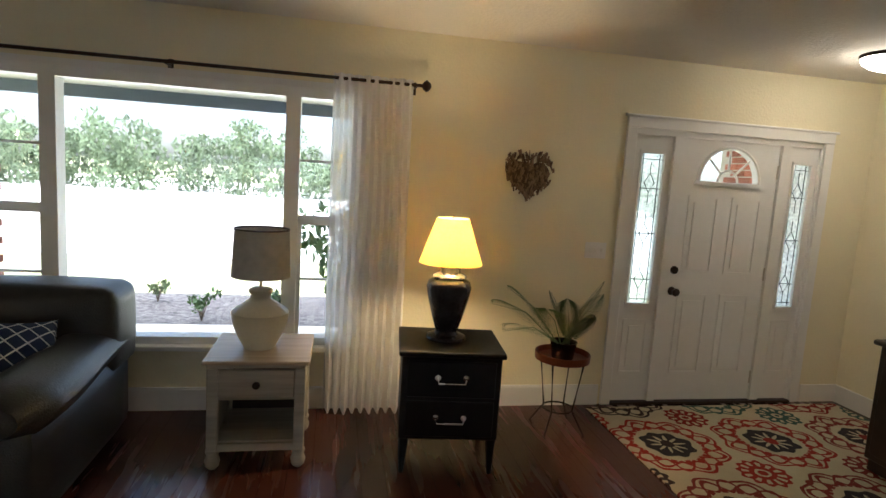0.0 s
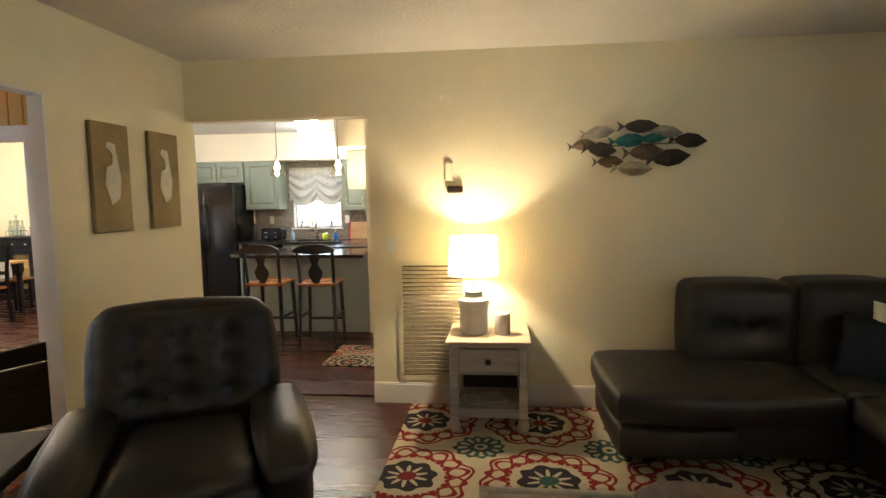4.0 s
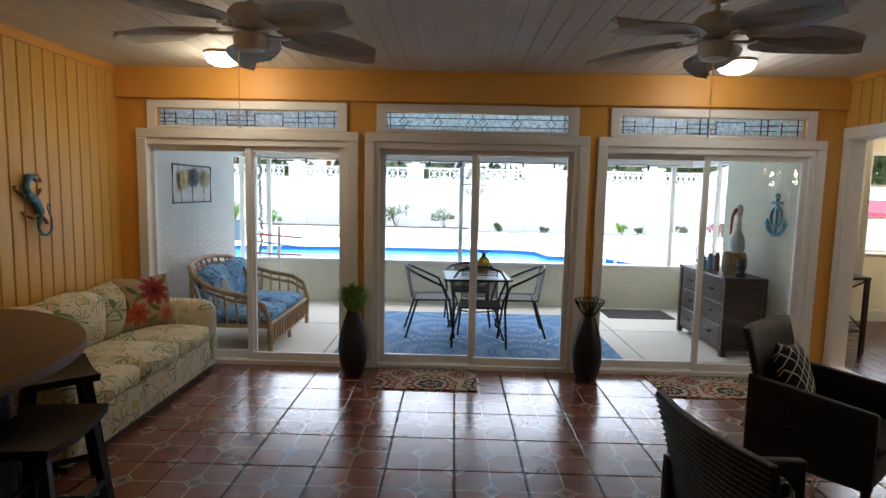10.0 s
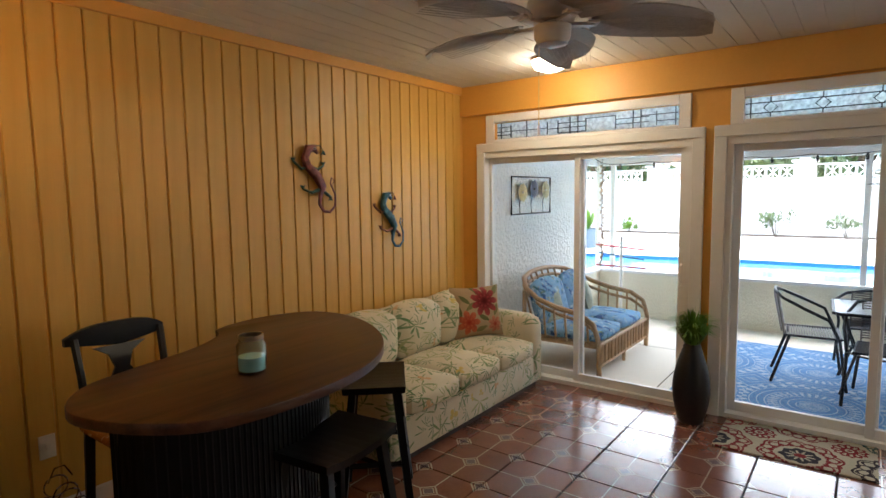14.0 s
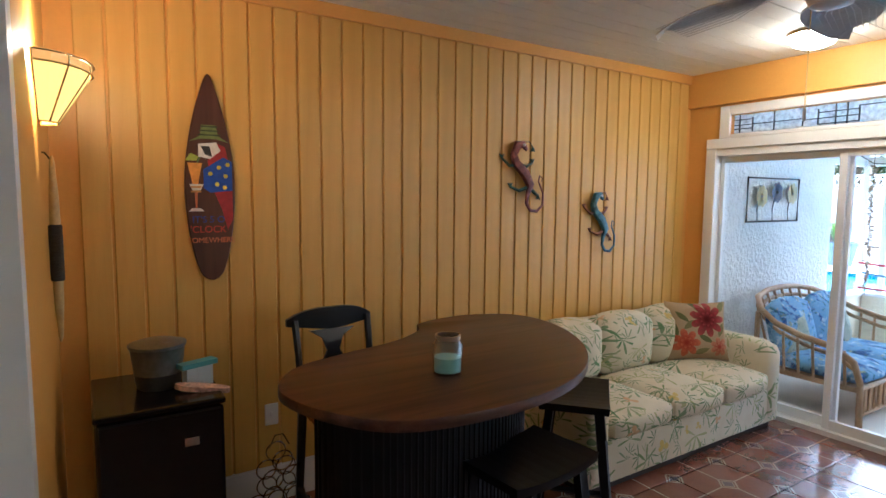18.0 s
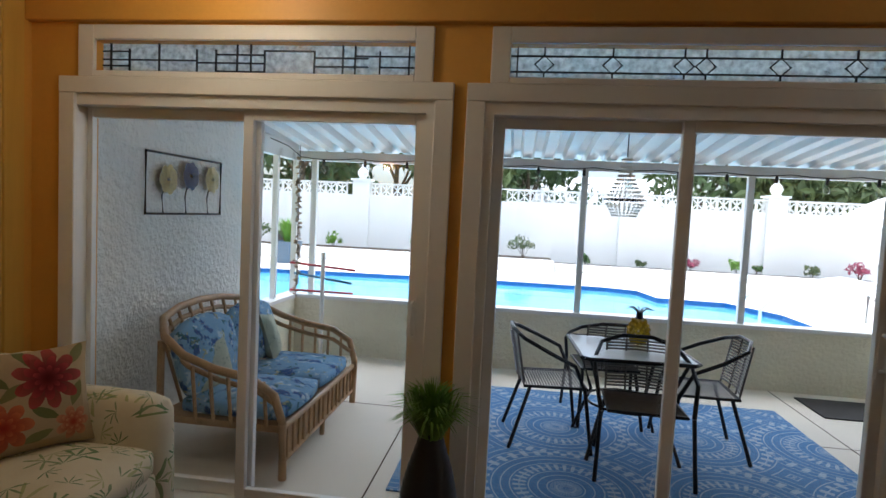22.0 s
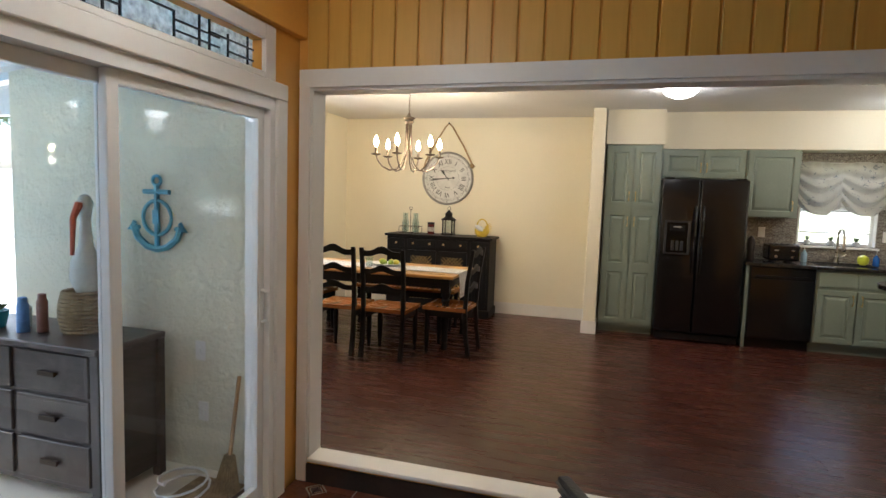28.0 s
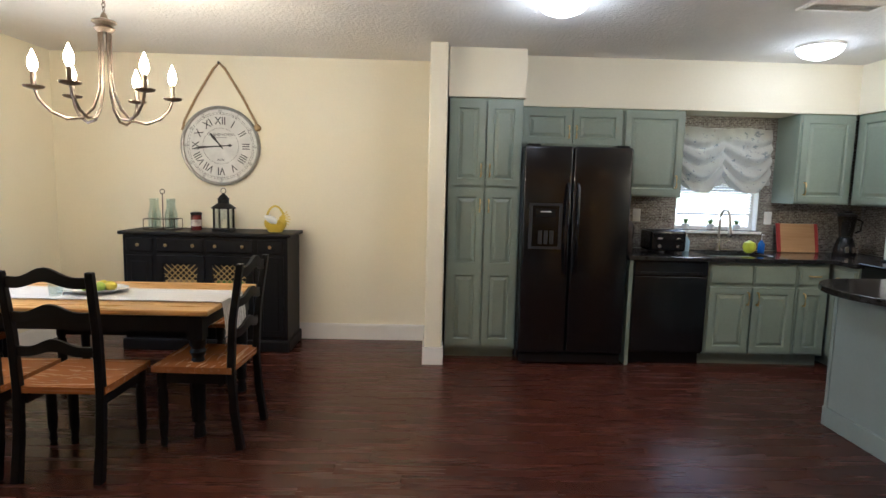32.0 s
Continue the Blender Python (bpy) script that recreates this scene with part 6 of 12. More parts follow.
flush_light(2.3, 2.6, CEILING, FROST, BRONZE, "lit dome ceiling light with bronze rim at the entry", 1.1, (1.0, 0.80, 0.55))
WIRE = surf("white_wire", (0.6, 0.6, 0.58), 0.5, 0.3, bump=0.05)
wr = thing("wall_basket", pose(3.06, 2.72, 1.8), "round white wire basket hung on entry wall", "wall decoration")
bm = bmesh.new()
for rr in (0.03, 0.08, 0.125):
    rod([(-0.02, rr * math.cos(2 * math.pi * k / 20), rr * math.sin(2 * math.pi * k / 20)) for k in range(20)], 0.004, 5, bm, closed=True)
part("rings", bm, WIRE, wr)
bm = bmesh.new()
for k in range(12):
    a = 2 * math.pi * k / 12
    rod([(-0.02, 0.02 * math.cos(a), 0.02 * math.sin(a)), (-0.02, 0.125 * math.cos(a), 0.125 * math.sin(a))], 0.0025, 4, bm)
part("spokes", bm, WIRE, wr)
hk = thing("coat_hooks", pose(3.06, 2.55, 1.58), "white wire coat hook rail on entry wall", "coat hooks")
part("rail", boxes((-0.015, 0, -0.2, 0.2, -0.012, 0.012)), WIRE, hk)
for k in range(3):
    part("hook", rod([(-0.012, -0.14 + k * 0.14, 0.0), (-0.05, -0.14 + k * 0.14, -0.03), (-0.06, -0.14 + k * 0.14, 0.03)], 0.005, 6), WIRE, hk)
cb = thing("cabinet", pose(2.32, 1.75, S), "dark brown wooden cabinet beside the entry", "cabinet")
part("body", rounded(boxes((-0.1, 0.6, -0.8, 0.55, 0.08, 0.78)), 0.008, 1), WALNUT, cb)
part("top", rounded(boxes((-0.13, 0.62, -0.83, 0.58, 0.78, 0.81)), 0.008, 1), WALNUT, cb)
part("plinth", boxes((-0.08, 0.58, -0.78, 0.53, 0, 0.08)), WALNUT, cb)
for k in range(2):
    part("door", rounded(boxes((-0.112, -0.1, -0.76 + k * 0.65, -0.14 + k * 0.65, 0.12, 0.74)), 0.004, 1), WALNUT, cb)
fv = thing("feather_vase", pose(2.45, 1.65, S + 0.81), "tall vase with dark dried grasses on cabinet", "vase")
part("vase", lathe([(0.06, 0), (0.08, 0.1), (0.07, 0.3), (0.045, 0.4), (0.05, 0.45)], 20), DARK_CER, fv, smooth=True)
bm = bmesh.new()
rg = random.Random(8)
for k in range(26):
    a, o, h = rg.uniform(0, 6.28), rg.uniform(0.1, 0.5), rg.uniform(1.0, 1.35)
    rod([(0, 0, 0.4), (o * 0.4 * math.cos(a), o * 0.4 * math.sin(a), h * 0.75), (o * math.cos(a), o * math.sin(a), h)], 0.004, 4, bm, 0.001)
part("grasses", bm, LEAF_D, fv)


# ---- tiled room ----


def bamboo_cloth(name, base):
    """Printed cotton: sprays of narrow leaves fanning from one point, a few yellow and orange blooms."""
    m, nt, bs = nodes_of(name)
    v = coords(nt)
    sep = nt.nodes.new("ShaderNodeSeparateXYZ")
    nt.links.new(v, sep.inputs[0])
    geo = nt.nodes.new("ShaderNodeNewGeometry")
    gs = nt.nodes.new("ShaderNodeSeparateXYZ")
    nt.links.new(geo.outputs["Normal"], gs.inputs[0])

    def mn(op, a, b=None):
        return math_node(nt, op, a, b)
    flat = mn('GREATER_THAN', mn('ABSOLUTE', gs.outputs[2]), 0.72)
    side = mn('SUBTRACT', 1.0, flat)
    u = mn('ADD', sep.outputs[0], mn('MULTIPLY', sep.outputs[1], side))
    w = mn('ADD', mn('MULTIPLY', sep.outputs[2], side), mn('MULTIPLY', sep.outputs[1], flat))
    wash = N(nt, "ShaderNodeTexNoise", Scale=9.0, Detail=3.0)
    nt.links.new(v, wash.inputs["Vector"])
    fade = ramp(nt, wash.outputs[0], [(0.3, (0.7, 0.7, 0.7)), (0.6, (1.0, 1.0, 1.0))])
    col = mixed(nt, 0.25, base, ramp(nt, wash.outputs[0], [(0.35, (0.62, 0.50, 0.30)), (0.6, base)]))
    for cells, shift, reach, fold, sharp, fan, tones in (
            (5.6, 0.3, 0.12, 3.5, 5.0, True, [(0.0, (0.24, 0.32, 0.14)), (0.35, (0.17, 0.28, 0.13)), (0.7, (0.42, 0.44, 0.2))]),
            (7.6, 1.7, 0.085, 4.5, 6.0, True, [(0.0, (0.22, 0.31, 0.16)), (0.45, (0.44, 0.45, 0.22)), (0.75, (0.15, 0.25, 0.12))]),
            (4.2, 2.9, 0.045, 2.5, 1.2, False, [(0.0, (0.68, 0.42, 0.07)), (0.4, (0.68, 0.42, 0.22)), (0.7, (0.66, 0.50, 0.14))])):
        cb = nt.nodes.new("ShaderNodeCombineXYZ")
        nt.links.new(mn('ADD', u, shift), cb.inputs[0])
        nt.links.new(mn('ADD', w, shift * 0.6), cb.inputs[1])
        vo = nt.nodes.new("ShaderNodeTexVoronoi")
        vo.voronoi_dimensions = '2D'
        vo.inputs["Scale"].default_value = cells
        nt.links.new(cb.outputs[0], vo.inputs["Vector"])
        df = nt.nodes.new("ShaderNodeVectorMath")
        df.operation = 'SUBTRACT'
        nt.links.new(cb.outputs[0], df.inputs[0])
        nt.links.new(vo.outputs["Position"], df.inputs[1])
        ds = nt.nodes.new("ShaderNodeSeparateXYZ")
        nt.links.new(df.outputs[0], ds.inputs[0])
        cs = nt.nodes.new("ShaderNodeSeparateColor")
        nt.links.new(vo.outputs["Color"], cs.inputs[0])
        r = mn('SQRT', mn('ADD', mn('MULTIPLY', ds.outputs[0], ds.outputs[0]), mn('MULTIPLY', ds.outputs[1], ds.outputs[1])))
        an = mn('ADD', mn('ARCTAN2', ds.outputs[1], ds.outputs[0]), mn('MULTIPLY', cs.outputs[0], 6.283))
        lobe = mn('MULTIPLY', mn('POWER', mn('ABSOLUTE', mn('COSINE', mn('MULTIPLY', an, fold / 2 if not fan else fold))), sharp), mn('ADD', mn('MULTIPLY', cs.outputs[1], 0.5), 0.6))
        k = mn('LESS_THAN', r, mn('MULTIPLY', lobe, reach))
        if fan:
            k = mn('MULTIPLY', k, mn('GREATER_THAN', mn('COSINE', an), -0.3))
        else:
            k = mn('MULTIPLY', k, mn('GREATER_THAN', cs.outputs[2], 0.45))
        col = mixed(nt, mn('MULTIPLY', k, fade), col, ramp(nt, cs.outputs[2], tones, True))
    weave = N(nt, "ShaderNodeTexNoise", Scale=300.0, Detail=2.0)
    nt.links.new(v, weave.inputs["Vector"])
    nt.links.new(mixed(nt, 0.12, col, ramp(nt, weave.outputs[0], [(0.3, (0.4, 0.4, 0.4)), (0.7, (1, 1, 1))]), 'MULTIPLY'), bs.inputs["Base Color"])
    bs.inputs["Roughness"].default_value = 0.9
    bs.inputs["Specular IOR Level"].default_value = 0.2
    bumped(nt, bs, weave.outputs[0], 0.25, 0.002)
    return m


BAMBOO = bamboo_cloth("bamboo_print_cloth", (0.74, 0.67, 0.50))


def bloom_cloth(name, base, blooms, leaf):
    """Printed cloth with a few big many-petalled blooms among leaves: each bloom x, z, radius, petals, dark, light."""
    m, nt, bs = nodes_of(name)
    v = coords(nt)
    sep = nt.nodes.new("ShaderNodeSeparateXYZ")
    nt.links.new(v, sep.inputs[0])

    def mn(op, a, b=None):
        return math_node(nt, op, a, b)
    nz = N(nt, "ShaderNodeTexNoise", Scale=22.0, Detail=3.0)
    nt.links.new(v, nz.inputs["Vector"])
    wob = mn('MULTIPLY', mn('SUBTRACT', nz.outputs[0], 0.5), 0.05)
    col = base
    for k, (lx, lz, turn) in enumerate(leaf):
        c, q = math.cos(turn), math.sin(turn)
        dx, dz = mn('SUBTRACT', sep.outputs[0], lx), mn('SUBTRACT', sep.outputs[2], lz)
        a = mn('ADD', mn('MULTIPLY', dx, c), mn('MULTIPLY', dz, q))
        b = mn('ABSOLUTE', mn('SUBTRACT', mn('MULTIPLY', dz, c), mn('MULTIPLY', dx, q)))
        wide = mn('SUBTRACT', 0.02, mn('MULTIPLY', mn('MULTIPLY', a, a), 6.0))
        col = mixed(nt, mn('MULTIPLY', mn('LESS_THAN', b, mn('ADD', wide, mn('MULTIPLY', wob, 0.3))), 0.85), col, (0.09, 0.12, 0.035) if k % 2 else (0.17, 0.17, 0.06))
    for x, z, rad, petals, dark, light in blooms:
        dx, dz = mn('SUBTRACT', sep.outputs[0], x), mn('SUBTRACT', sep.outputs[2], z)
        r = mn('DIVIDE', mn('SQRT', mn('ADD', mn('MULTIPLY', dx, dx), mn('MULTIPLY', dz, dz))), rad)
        an = mn('ARCTAN2', dz, dx)
        for f, cut in ((1.0, 0.0), (0.7, 0.6), (0.42, 0.2)):
            lobe = mn('POWER', mn('ABSOLUTE', mn('COSINE', mn('ADD', mn('MULTIPLY', an, petals / 2), cut))), 0.6)
            edge = mn('MULTIPLY', mn('ADD', mn('MULTIPLY', lobe, 0.55), 0.45), f)
            rr = mn('ADD', r, mn('MULTIPLY', wob, 4.0))
            tone = mixed(nt, mn('MINIMUM', mn('MULTIPLY', mn('POWER', mn('DIVIDE', r, f), 2.0), 0.9), 1.0), dark, light)
            col = mixed(nt, mn('MULTIPLY', mn('LESS_THAN', rr, edge), 0.92), col, tone)
    weave = N(nt, "ShaderNodeTexNoise", Scale=300.0, Detail=2.0)
    nt.links.new(v, weave.inputs["Vector"])
    nt.links.new(mixed(nt, 0.15, col, ramp(nt, weave.outputs[0], [(0.3, (0.3, 0.3, 0.3)), (0.7, (1, 1, 1))]), 'MULTIPLY'), bs.inputs["Base Color"])
    bs.inputs["Roughness"].default_value = 0.9
    bs.inputs["Specular IOR Level"].default_value = 0.2
    bumped(nt, bs, weave.outputs[0], 0.25, 0.002)
    return m


BLOOM = bloom_cloth("red_flower_cloth", (0.44, 0.32, 0.18), ((0.05, 0.08, 0.13, 9, (0.10, 0.008, 0.012), (0.45, 0.06, 0.06)), (-0.11, -0.09, 0.10, 7, (0.32, 0.03, 0.02), (0.6, 0.17, 0.07)), (0.13, -0.12, 0.07, 7, (0.36, 0.05, 0.03), (0.62, 0.3, 0.16))), ((-0.08, 0.04, 0.6), (-0.13, 0.1, 2.4), (0.15, 0.0, 1.2), (0.03, -0.06, 2.6), (0.0, -0.15, 0.3), (-0.18, 0.0, 1.7), (0.17, 0.17, 0.9), (-0.03, 0.19, 1.9)))


def sofa():
    s = thing("sofa", pose(0.6, -5.58, 0, 0, 0, -90), "cream sofa with bamboo leaf print against the orange wall", "sofa")
    # local: length along x, front towards -y
    L = 0.98
    part("base", rounded(boxes((-L, L, -0.42, 0.38, 0.05, 0.3)), 0.02, 2), BAMBOO, s, smooth=True)
    part("plinth", boxes((-L + 0.04, L - 0.04, -0.38, 0.36, 0.0, 0.05)), WALNUT, s)
    for k in range(3):
        a = -0.8 + k * 0.535
        part("seat_cushion", cushion(a, a + 0.53, -0.45, 0.18, 0.29, 0.44, 0.025, 0.05, 6), BAMBOO, s, smooth=True)
        bk = cushion(a, a + 0.53, 0.1, 0.36, 0.42, 0.8, 0.04, 0.07, 6)
        part("back_cushion", bk, BAMBOO, s, smooth=True)
    part("backrest", cushion(-L, L, 0.26, 0.42, 0.28, 0.78, 0.01, 0.06, 6), BAMBOO, s, smooth=True)
    for sx in (-1, 1):
        part("arm", cushion(sx * (L - 0.09) - 0.1, sx * (L - 0.09) + 0.1, -0.43, 0.4, 0.05, 0.63, 0.012, 0.08, 7), BAMBOO, s, smooth=True)


sofa()
pillow("throw_pillow", pose(0.62, -6.2, 0.66, -16, 0, -122), 0.46, 0.44, 0.16, BLOOM, "tan pillow with big red flowers on sofa")


# curved bar table
def smooth_loop(pts, n=6):
    out = []
    m = len(pts)
    for i in range(m):
        p0, p1, p2, p3 = (Vector((*pts[(i + k - 1) % m], 0)) for k in range(4))
        for j in range(n):
            t = j / n
            q = 0.5 * (2 * p1 + (p2 - p0) * t + (2 * p0 - 5 * p1 + 4 * p2 - p3) * t * t + (3 * p1 - p0 - 3 * p2 + p3) * t ** 3)
            out.append((q.x, q.y))
    return out


bt = thing("bar_table", pose(0, 0, 0), "kidney-shaped bar table, walnut top on black ribbed base", "bar table")
top = smooth_loop([(-0.05, -2.89), (-0.32, -2.97), (-0.5, -3.16), (-0.53, -3.55), (-0.42, -3.9), (-0.16, -4.19), (0.2, -4.37), (0.5, -4.35), (0.63, -4.12), (0.62, -3.9), (0.575, -3.775), (0.545, -3.755), (0.45, -3.7), (0.33, -3.5), (0.25, -3.2), (0.16, -3.0)])
part("tabletop", rounded(prism(top, 0.962, 1.0), 0.006, 2, lambda e: abs(e.verts[0].co.z - e.verts[1].co.z) < 1e-4), BAR_TOP, bt, smooth=True)
base = smooth_loop([(0.0, -3.03), (-0.18, -3.1), (-0.27, -3.35), (-0.22, -3.65), (-0.07, -3.92), (0.2, -4.1), (0.44, -4.07), (0.35, -3.87), (0.2, -3.65), (0.1, -3.4), (0.09, -3.15)])
part("base", prism(base, 0.06, 0.962), BLACK_WOOD, bt)
part("plinth", prism([(x * 0.98 + 0.001, y * 0.999) for x, y in base], 0.0, 0.08), BLACK_WOOD, bt)
bm = bmesh.new()
acc = 0
for i in range(len(base)):
    p, q = Vector((*base[i], 0)), Vector((*base[(i + 1) % len(base)], 0))
    n = max(1, int((q - p).length / 0.022))
    for k in range(n):
        c = p.lerp(q, (k + 0.5) / n)
        rod([(c.x, c.y, 0.09), (c.x, c.y, 0.95)], 0.006, 5, bm)
part("ribs", bm, BLACK_WOOD, bt)


def bar_stool(m, label):
    s = thing("bar_stool", m, label, "bar stool", "black saddle bar stools")
    bm = bmesh.new()
    n = 8
    tv, bv = [], []
    for j in range(n + 1):
        for i in range(n + 1):
            u, v = 2 * i / n - 1, 2 * j / n - 1
            z = 0.68 + 0.022 * u * u
            tv.append(bm.verts.new((u * 0.22, v * 0.16, z)))
            bv.append(bm.verts.new((u * 0.215, v * 0.155, z - 0.035)))
    w = n + 1
    for j in range(n):
        for i in range(n):
            bm.faces.new((tv[j * w + i], tv[j * w + i + 1], tv[(j + 1) * w + i + 1], tv[(j + 1) * w + i]))
            bm.faces.new((bv[j * w + i], bv[(j + 1) * w + i], bv[(j + 1) * w + i + 1], bv[j * w + i + 1]))
    rim = [j * w for j in range(n)] + [n * w + i for i in range(n)] + [(n - j) * w + n for j in range(n)] + [n - i for i in range(n)]
    for a, b in zip(rim, rim[1:] + rim[:1]):
        bm.faces.new((tv[a], bv[a], bv[b], tv[b]))
    part("seat", bm, BLACK_WOOD, s)
    for sx in (-1, 1):
        for sy in (-1, 1):
            part("leg", rod([(sx * 0.165, sy * 0.11, 0.66), (sx * 0.22, sy * 0.18, 0)], 0.026, 4), BLACK_WOOD, s)
    for z, k in ((0.2, 0.205), (0.38, 0.19)):
        for sy in (-1, 1):
            part("stretcher", rod([(-k, sy * (k - 0.04), z), (k, sy * (k - 0.04), z)], 0.015, 4), BLACK_WOOD, s)
    for sx in (-1, 1):
        part("stretcher", rod([(sx * 0.197, -0.155, 0.29), (sx * 0.197, 0.155, 0.29)], 0.015, 4), BLACK_WOOD, s)
    return s


bar_stool(pose(0.06, -4.37, 0, 0, 0, 132), "black saddle-seat bar stool by the bar table")
bar_stool(pose(-0.34, -3.71, 0, 0, 0, 97), "black saddle-seat bar stool by the bar table")

CHAIR_BK = surf("black_blue_painted_wood", (0.010, 0.014, 0.022), 0.3, vary=0.2, bump=0.05)


def bar_chair(m, label, group, seat_h=0.72, back_h=1.12):
    c = thing("bar_chair", m, label, "bar chair", group)
    part("seat", rounded(boxes((-0.2, 0.2, -0.2, 0.2, seat_h - 0.035, seat_h)), 0.012, 2), SEAT_WOOD, c)
    for sx in (-1, 1):
        part("leg", rod([(sx * 0.17, -0.17, seat_h - 0.03), (sx * 0.19, -0.2, 0)], 0.022, 6, None, 0.016), CHAIR_BK, c)
        part("leg", rod([(sx * 0.17, 0.17, seat_h - 0.03), (sx * 0.19, 0.21, 0)], 0.022, 6, None, 0.016), CHAIR_BK, c)
        part("post", rod([(sx * 0.17, 0.17, seat_h - 0.03), (sx * 0.175, 0.2, (seat_h + back_h) / 2), (sx * 0.18, 0.235, back_h - 0.05)], 0.017, 6), CHAIR_BK, c)
        part("stretcher", rod([(sx * 0.185, -0.185, 0.3), (sx * 0.185, 0.195, 0.3)], 0.012, 6), CHAIR_BK, c)
    part("stretcher", rod([(-0.185, -0.19, 0.22), (0.185, -0.19, 0.22)], 0.014, 6), CHAIR_BK, c)
    bm = bmesh.new()
    rows = []
    for i in range(13):
        u = 2 * i / 12 - 1
        y = 0.24 - 0.03 * (1 - u * u) + 0.03
        zt = back_h - 0.05 * abs(u) ** 3
        zb = back_h - 0.105 + 0.025 * abs(u)
        rows.append([bm.verts.new(p) for p in ((u * 0.208, y - 0.012, zb), (u * 0.208, y + 0.012, zb), (u * 0.208, y + 0.012, zt), (u * 0.208, y - 0.012, zt))])
    for a, b in zip(rows, rows[1:]):
        for k in range(4):
            bm.faces.new((a[k], a[(k + 1) % 4], b[(k + 1) % 4], b[k]))
    bm.faces.new(rows[0])
    bm.faces.new(rows[-1])
    part("top_rail", bm, CHAIR_BK, c, smooth=True)
    spl = [(-0.025, 0), (-0.06, 0.06), (-0.075, 0.12), (-0.03, 0.2), (-0.05, 0.26), (-0.11, back_h - seat_h - 0.1), (0.11, back_h - seat_h - 0.1), (0.05, 0.26), (0.03, 0.2), (0.075, 0.12), (0.06, 0.06), (0.025, 0)]
    bmx = prism(spl, 0.0, 0.014)
    turned(bmx, pose(0, 0.185, seat_h, -9, 0, 0) @ Matrix(((1, 0, 0, 0), (0, 0, 1, 0), (0, 1, 0, 0), (0, 0, 0, 1))))
    part("splat", bmx, CHAIR_BK, c)
    return c


bar_chair(pose(0.4, -3.34, 0, 0, 0, -90), "black bar chair with carved back behind the bar table", "bar chairs", 0.72, 1.12)

# candle jar
cj = thing("candle_jar", pose(-0.17, -3.47, 1.0), "glass jar candle with turquoise wax", "candle")
JAR = clear_glass("jar_glass", (0.9, 0.95, 0.95), 2.5)
WAX = surf("turquoise_wax", (0.30, 0.60, 0.66), 0.5, vary=0.1, bump=0.02)
g = part("jar", lathe([(0.05, 0), (0.055, 0.005), (0.055, 0.105), (0.045, 0.118), (0.045, 0.14), (0.042, 0.14), (0.042, 0.118), (0.051, 0.105), (0.051, 0.008), (0.002, 0.008)], 26), JAR, cj, smooth=True)
g.visible_shadow = False
part("wax", lathe([(0.049, 0.009), (0.049, 0.06), (0.002, 0.058)], 24), WAX, cj)
part("lid_rim", lathe([(0.046, 0.125), (0.047, 0.142), (0.04, 0.142), (0.04, 0.125)], 24), NICKEL, cj, smooth=True)

# small fridge with its things
mf = thing("mini_fridge", pose(0.62, -2.585, 0), "black mini fridge beside the orange wall", "fridge")
part("body", rounded(boxes((-0.2, 0.25, -0.215, 0.215, 0.02, 0.84)), 0.01, 2), BLACK_GLOSS, mf)
part("door", rounded(boxes((-0.25, -0.205, -0.213, 0.213, 0.04, 0.835)), 0.012, 2), BLACK_GLOSS, mf)
part("top", rounded(boxes((-0.25, 0.25, -0.22, 0.22, 0.84, 0.865)), 0.008, 2), BLACK_GLOSS, mf)
part("badge", boxes((-0.253, -0.25, -0.12, -0.07, 0.7, 0.73)), NICKEL, mf)
GALV = surf("galvanised_steel", (0.24, 0.25, 0.245), 0.38, 0.8, vary=0.25, scale=14, bump=0.08)
bk_ = thing("ice_bucket", pose(0.64, -2.6, 0.865), "galvanised steel bucket with lid on the mini fridge", "bucket")
part("bucket", lathe([(0.075, 0), (0.08, 0.005), (0.088, 0.06), (0.09, 0.062), (0.089, 0.07), (0.1, 0.16), (0.104, 0.165), (0.1, 0.17)], 28), GALV, bk_, smooth=True)
part("lid", lathe([(0.107, 0.17), (0.107, 0.178), (0.05, 0.195), (0.005, 0.198)], 28), GALV, bk_, smooth=True)
dc = thing("beach_figurine", pose(0.56, -2.735, 0.865, 0, 0, 20), "small painted beach hut and flip-flop ornament", "ornament")
part("slipper", turned(prism(smooth_loop([(-0.1, -0.015), (-0.05, -0.03), (0.05, -0.028), (0.1, 0), (0.05, 0.03), (-0.05, 0.022), (-0.1, 0.015)], 4), 0.0, 0.02), pose(-0.06, 0.02, 0.0, 0, -8, 50)), surf("white_red_paint", (0.7, 0.45, 0.38), 0.4, vary=0.5, scale=30, bump=0.03), dc)
part("hut", boxes((-0.01, 0.03, -0.06, 0.05, 0, 0.08)), surf("pale_blue_paint", (0.55, 0.65, 0.7), 0.5, bump=0.03), dc)
part("hut_roof", prism([(0.035, 0.07), (-0.015, 0.07), (-0.015, -0.08), (0.035, -0.08)], 0.08, 0.1), surf("teal_paint", (0.1, 0.35, 0.4), 0.5, bump=0.03), dc)
wrk = thing("wine_rack", pose(0.92, -3.16, 0), "wire wine rack of stacked rings on the floor", "wine rack")
k_ = 0
for row, cnt in enumerate((3, 2, 2, 1)):
    for c in range(cnt):
        cy = (c - (cnt - 1) / 2) * 0.1
        cz = 0.055 + row * 0.088
        for dx in (-0.06, 0.06):
            part("ring", rod([(dx, cy + 0.05 * math.cos(2 * math.pi * q / 16), cz + 0.05 * math.sin(2 * math.pi * q / 16)) for q in range(16)], 0.004, 5, closed=True), CHROME, wrk)
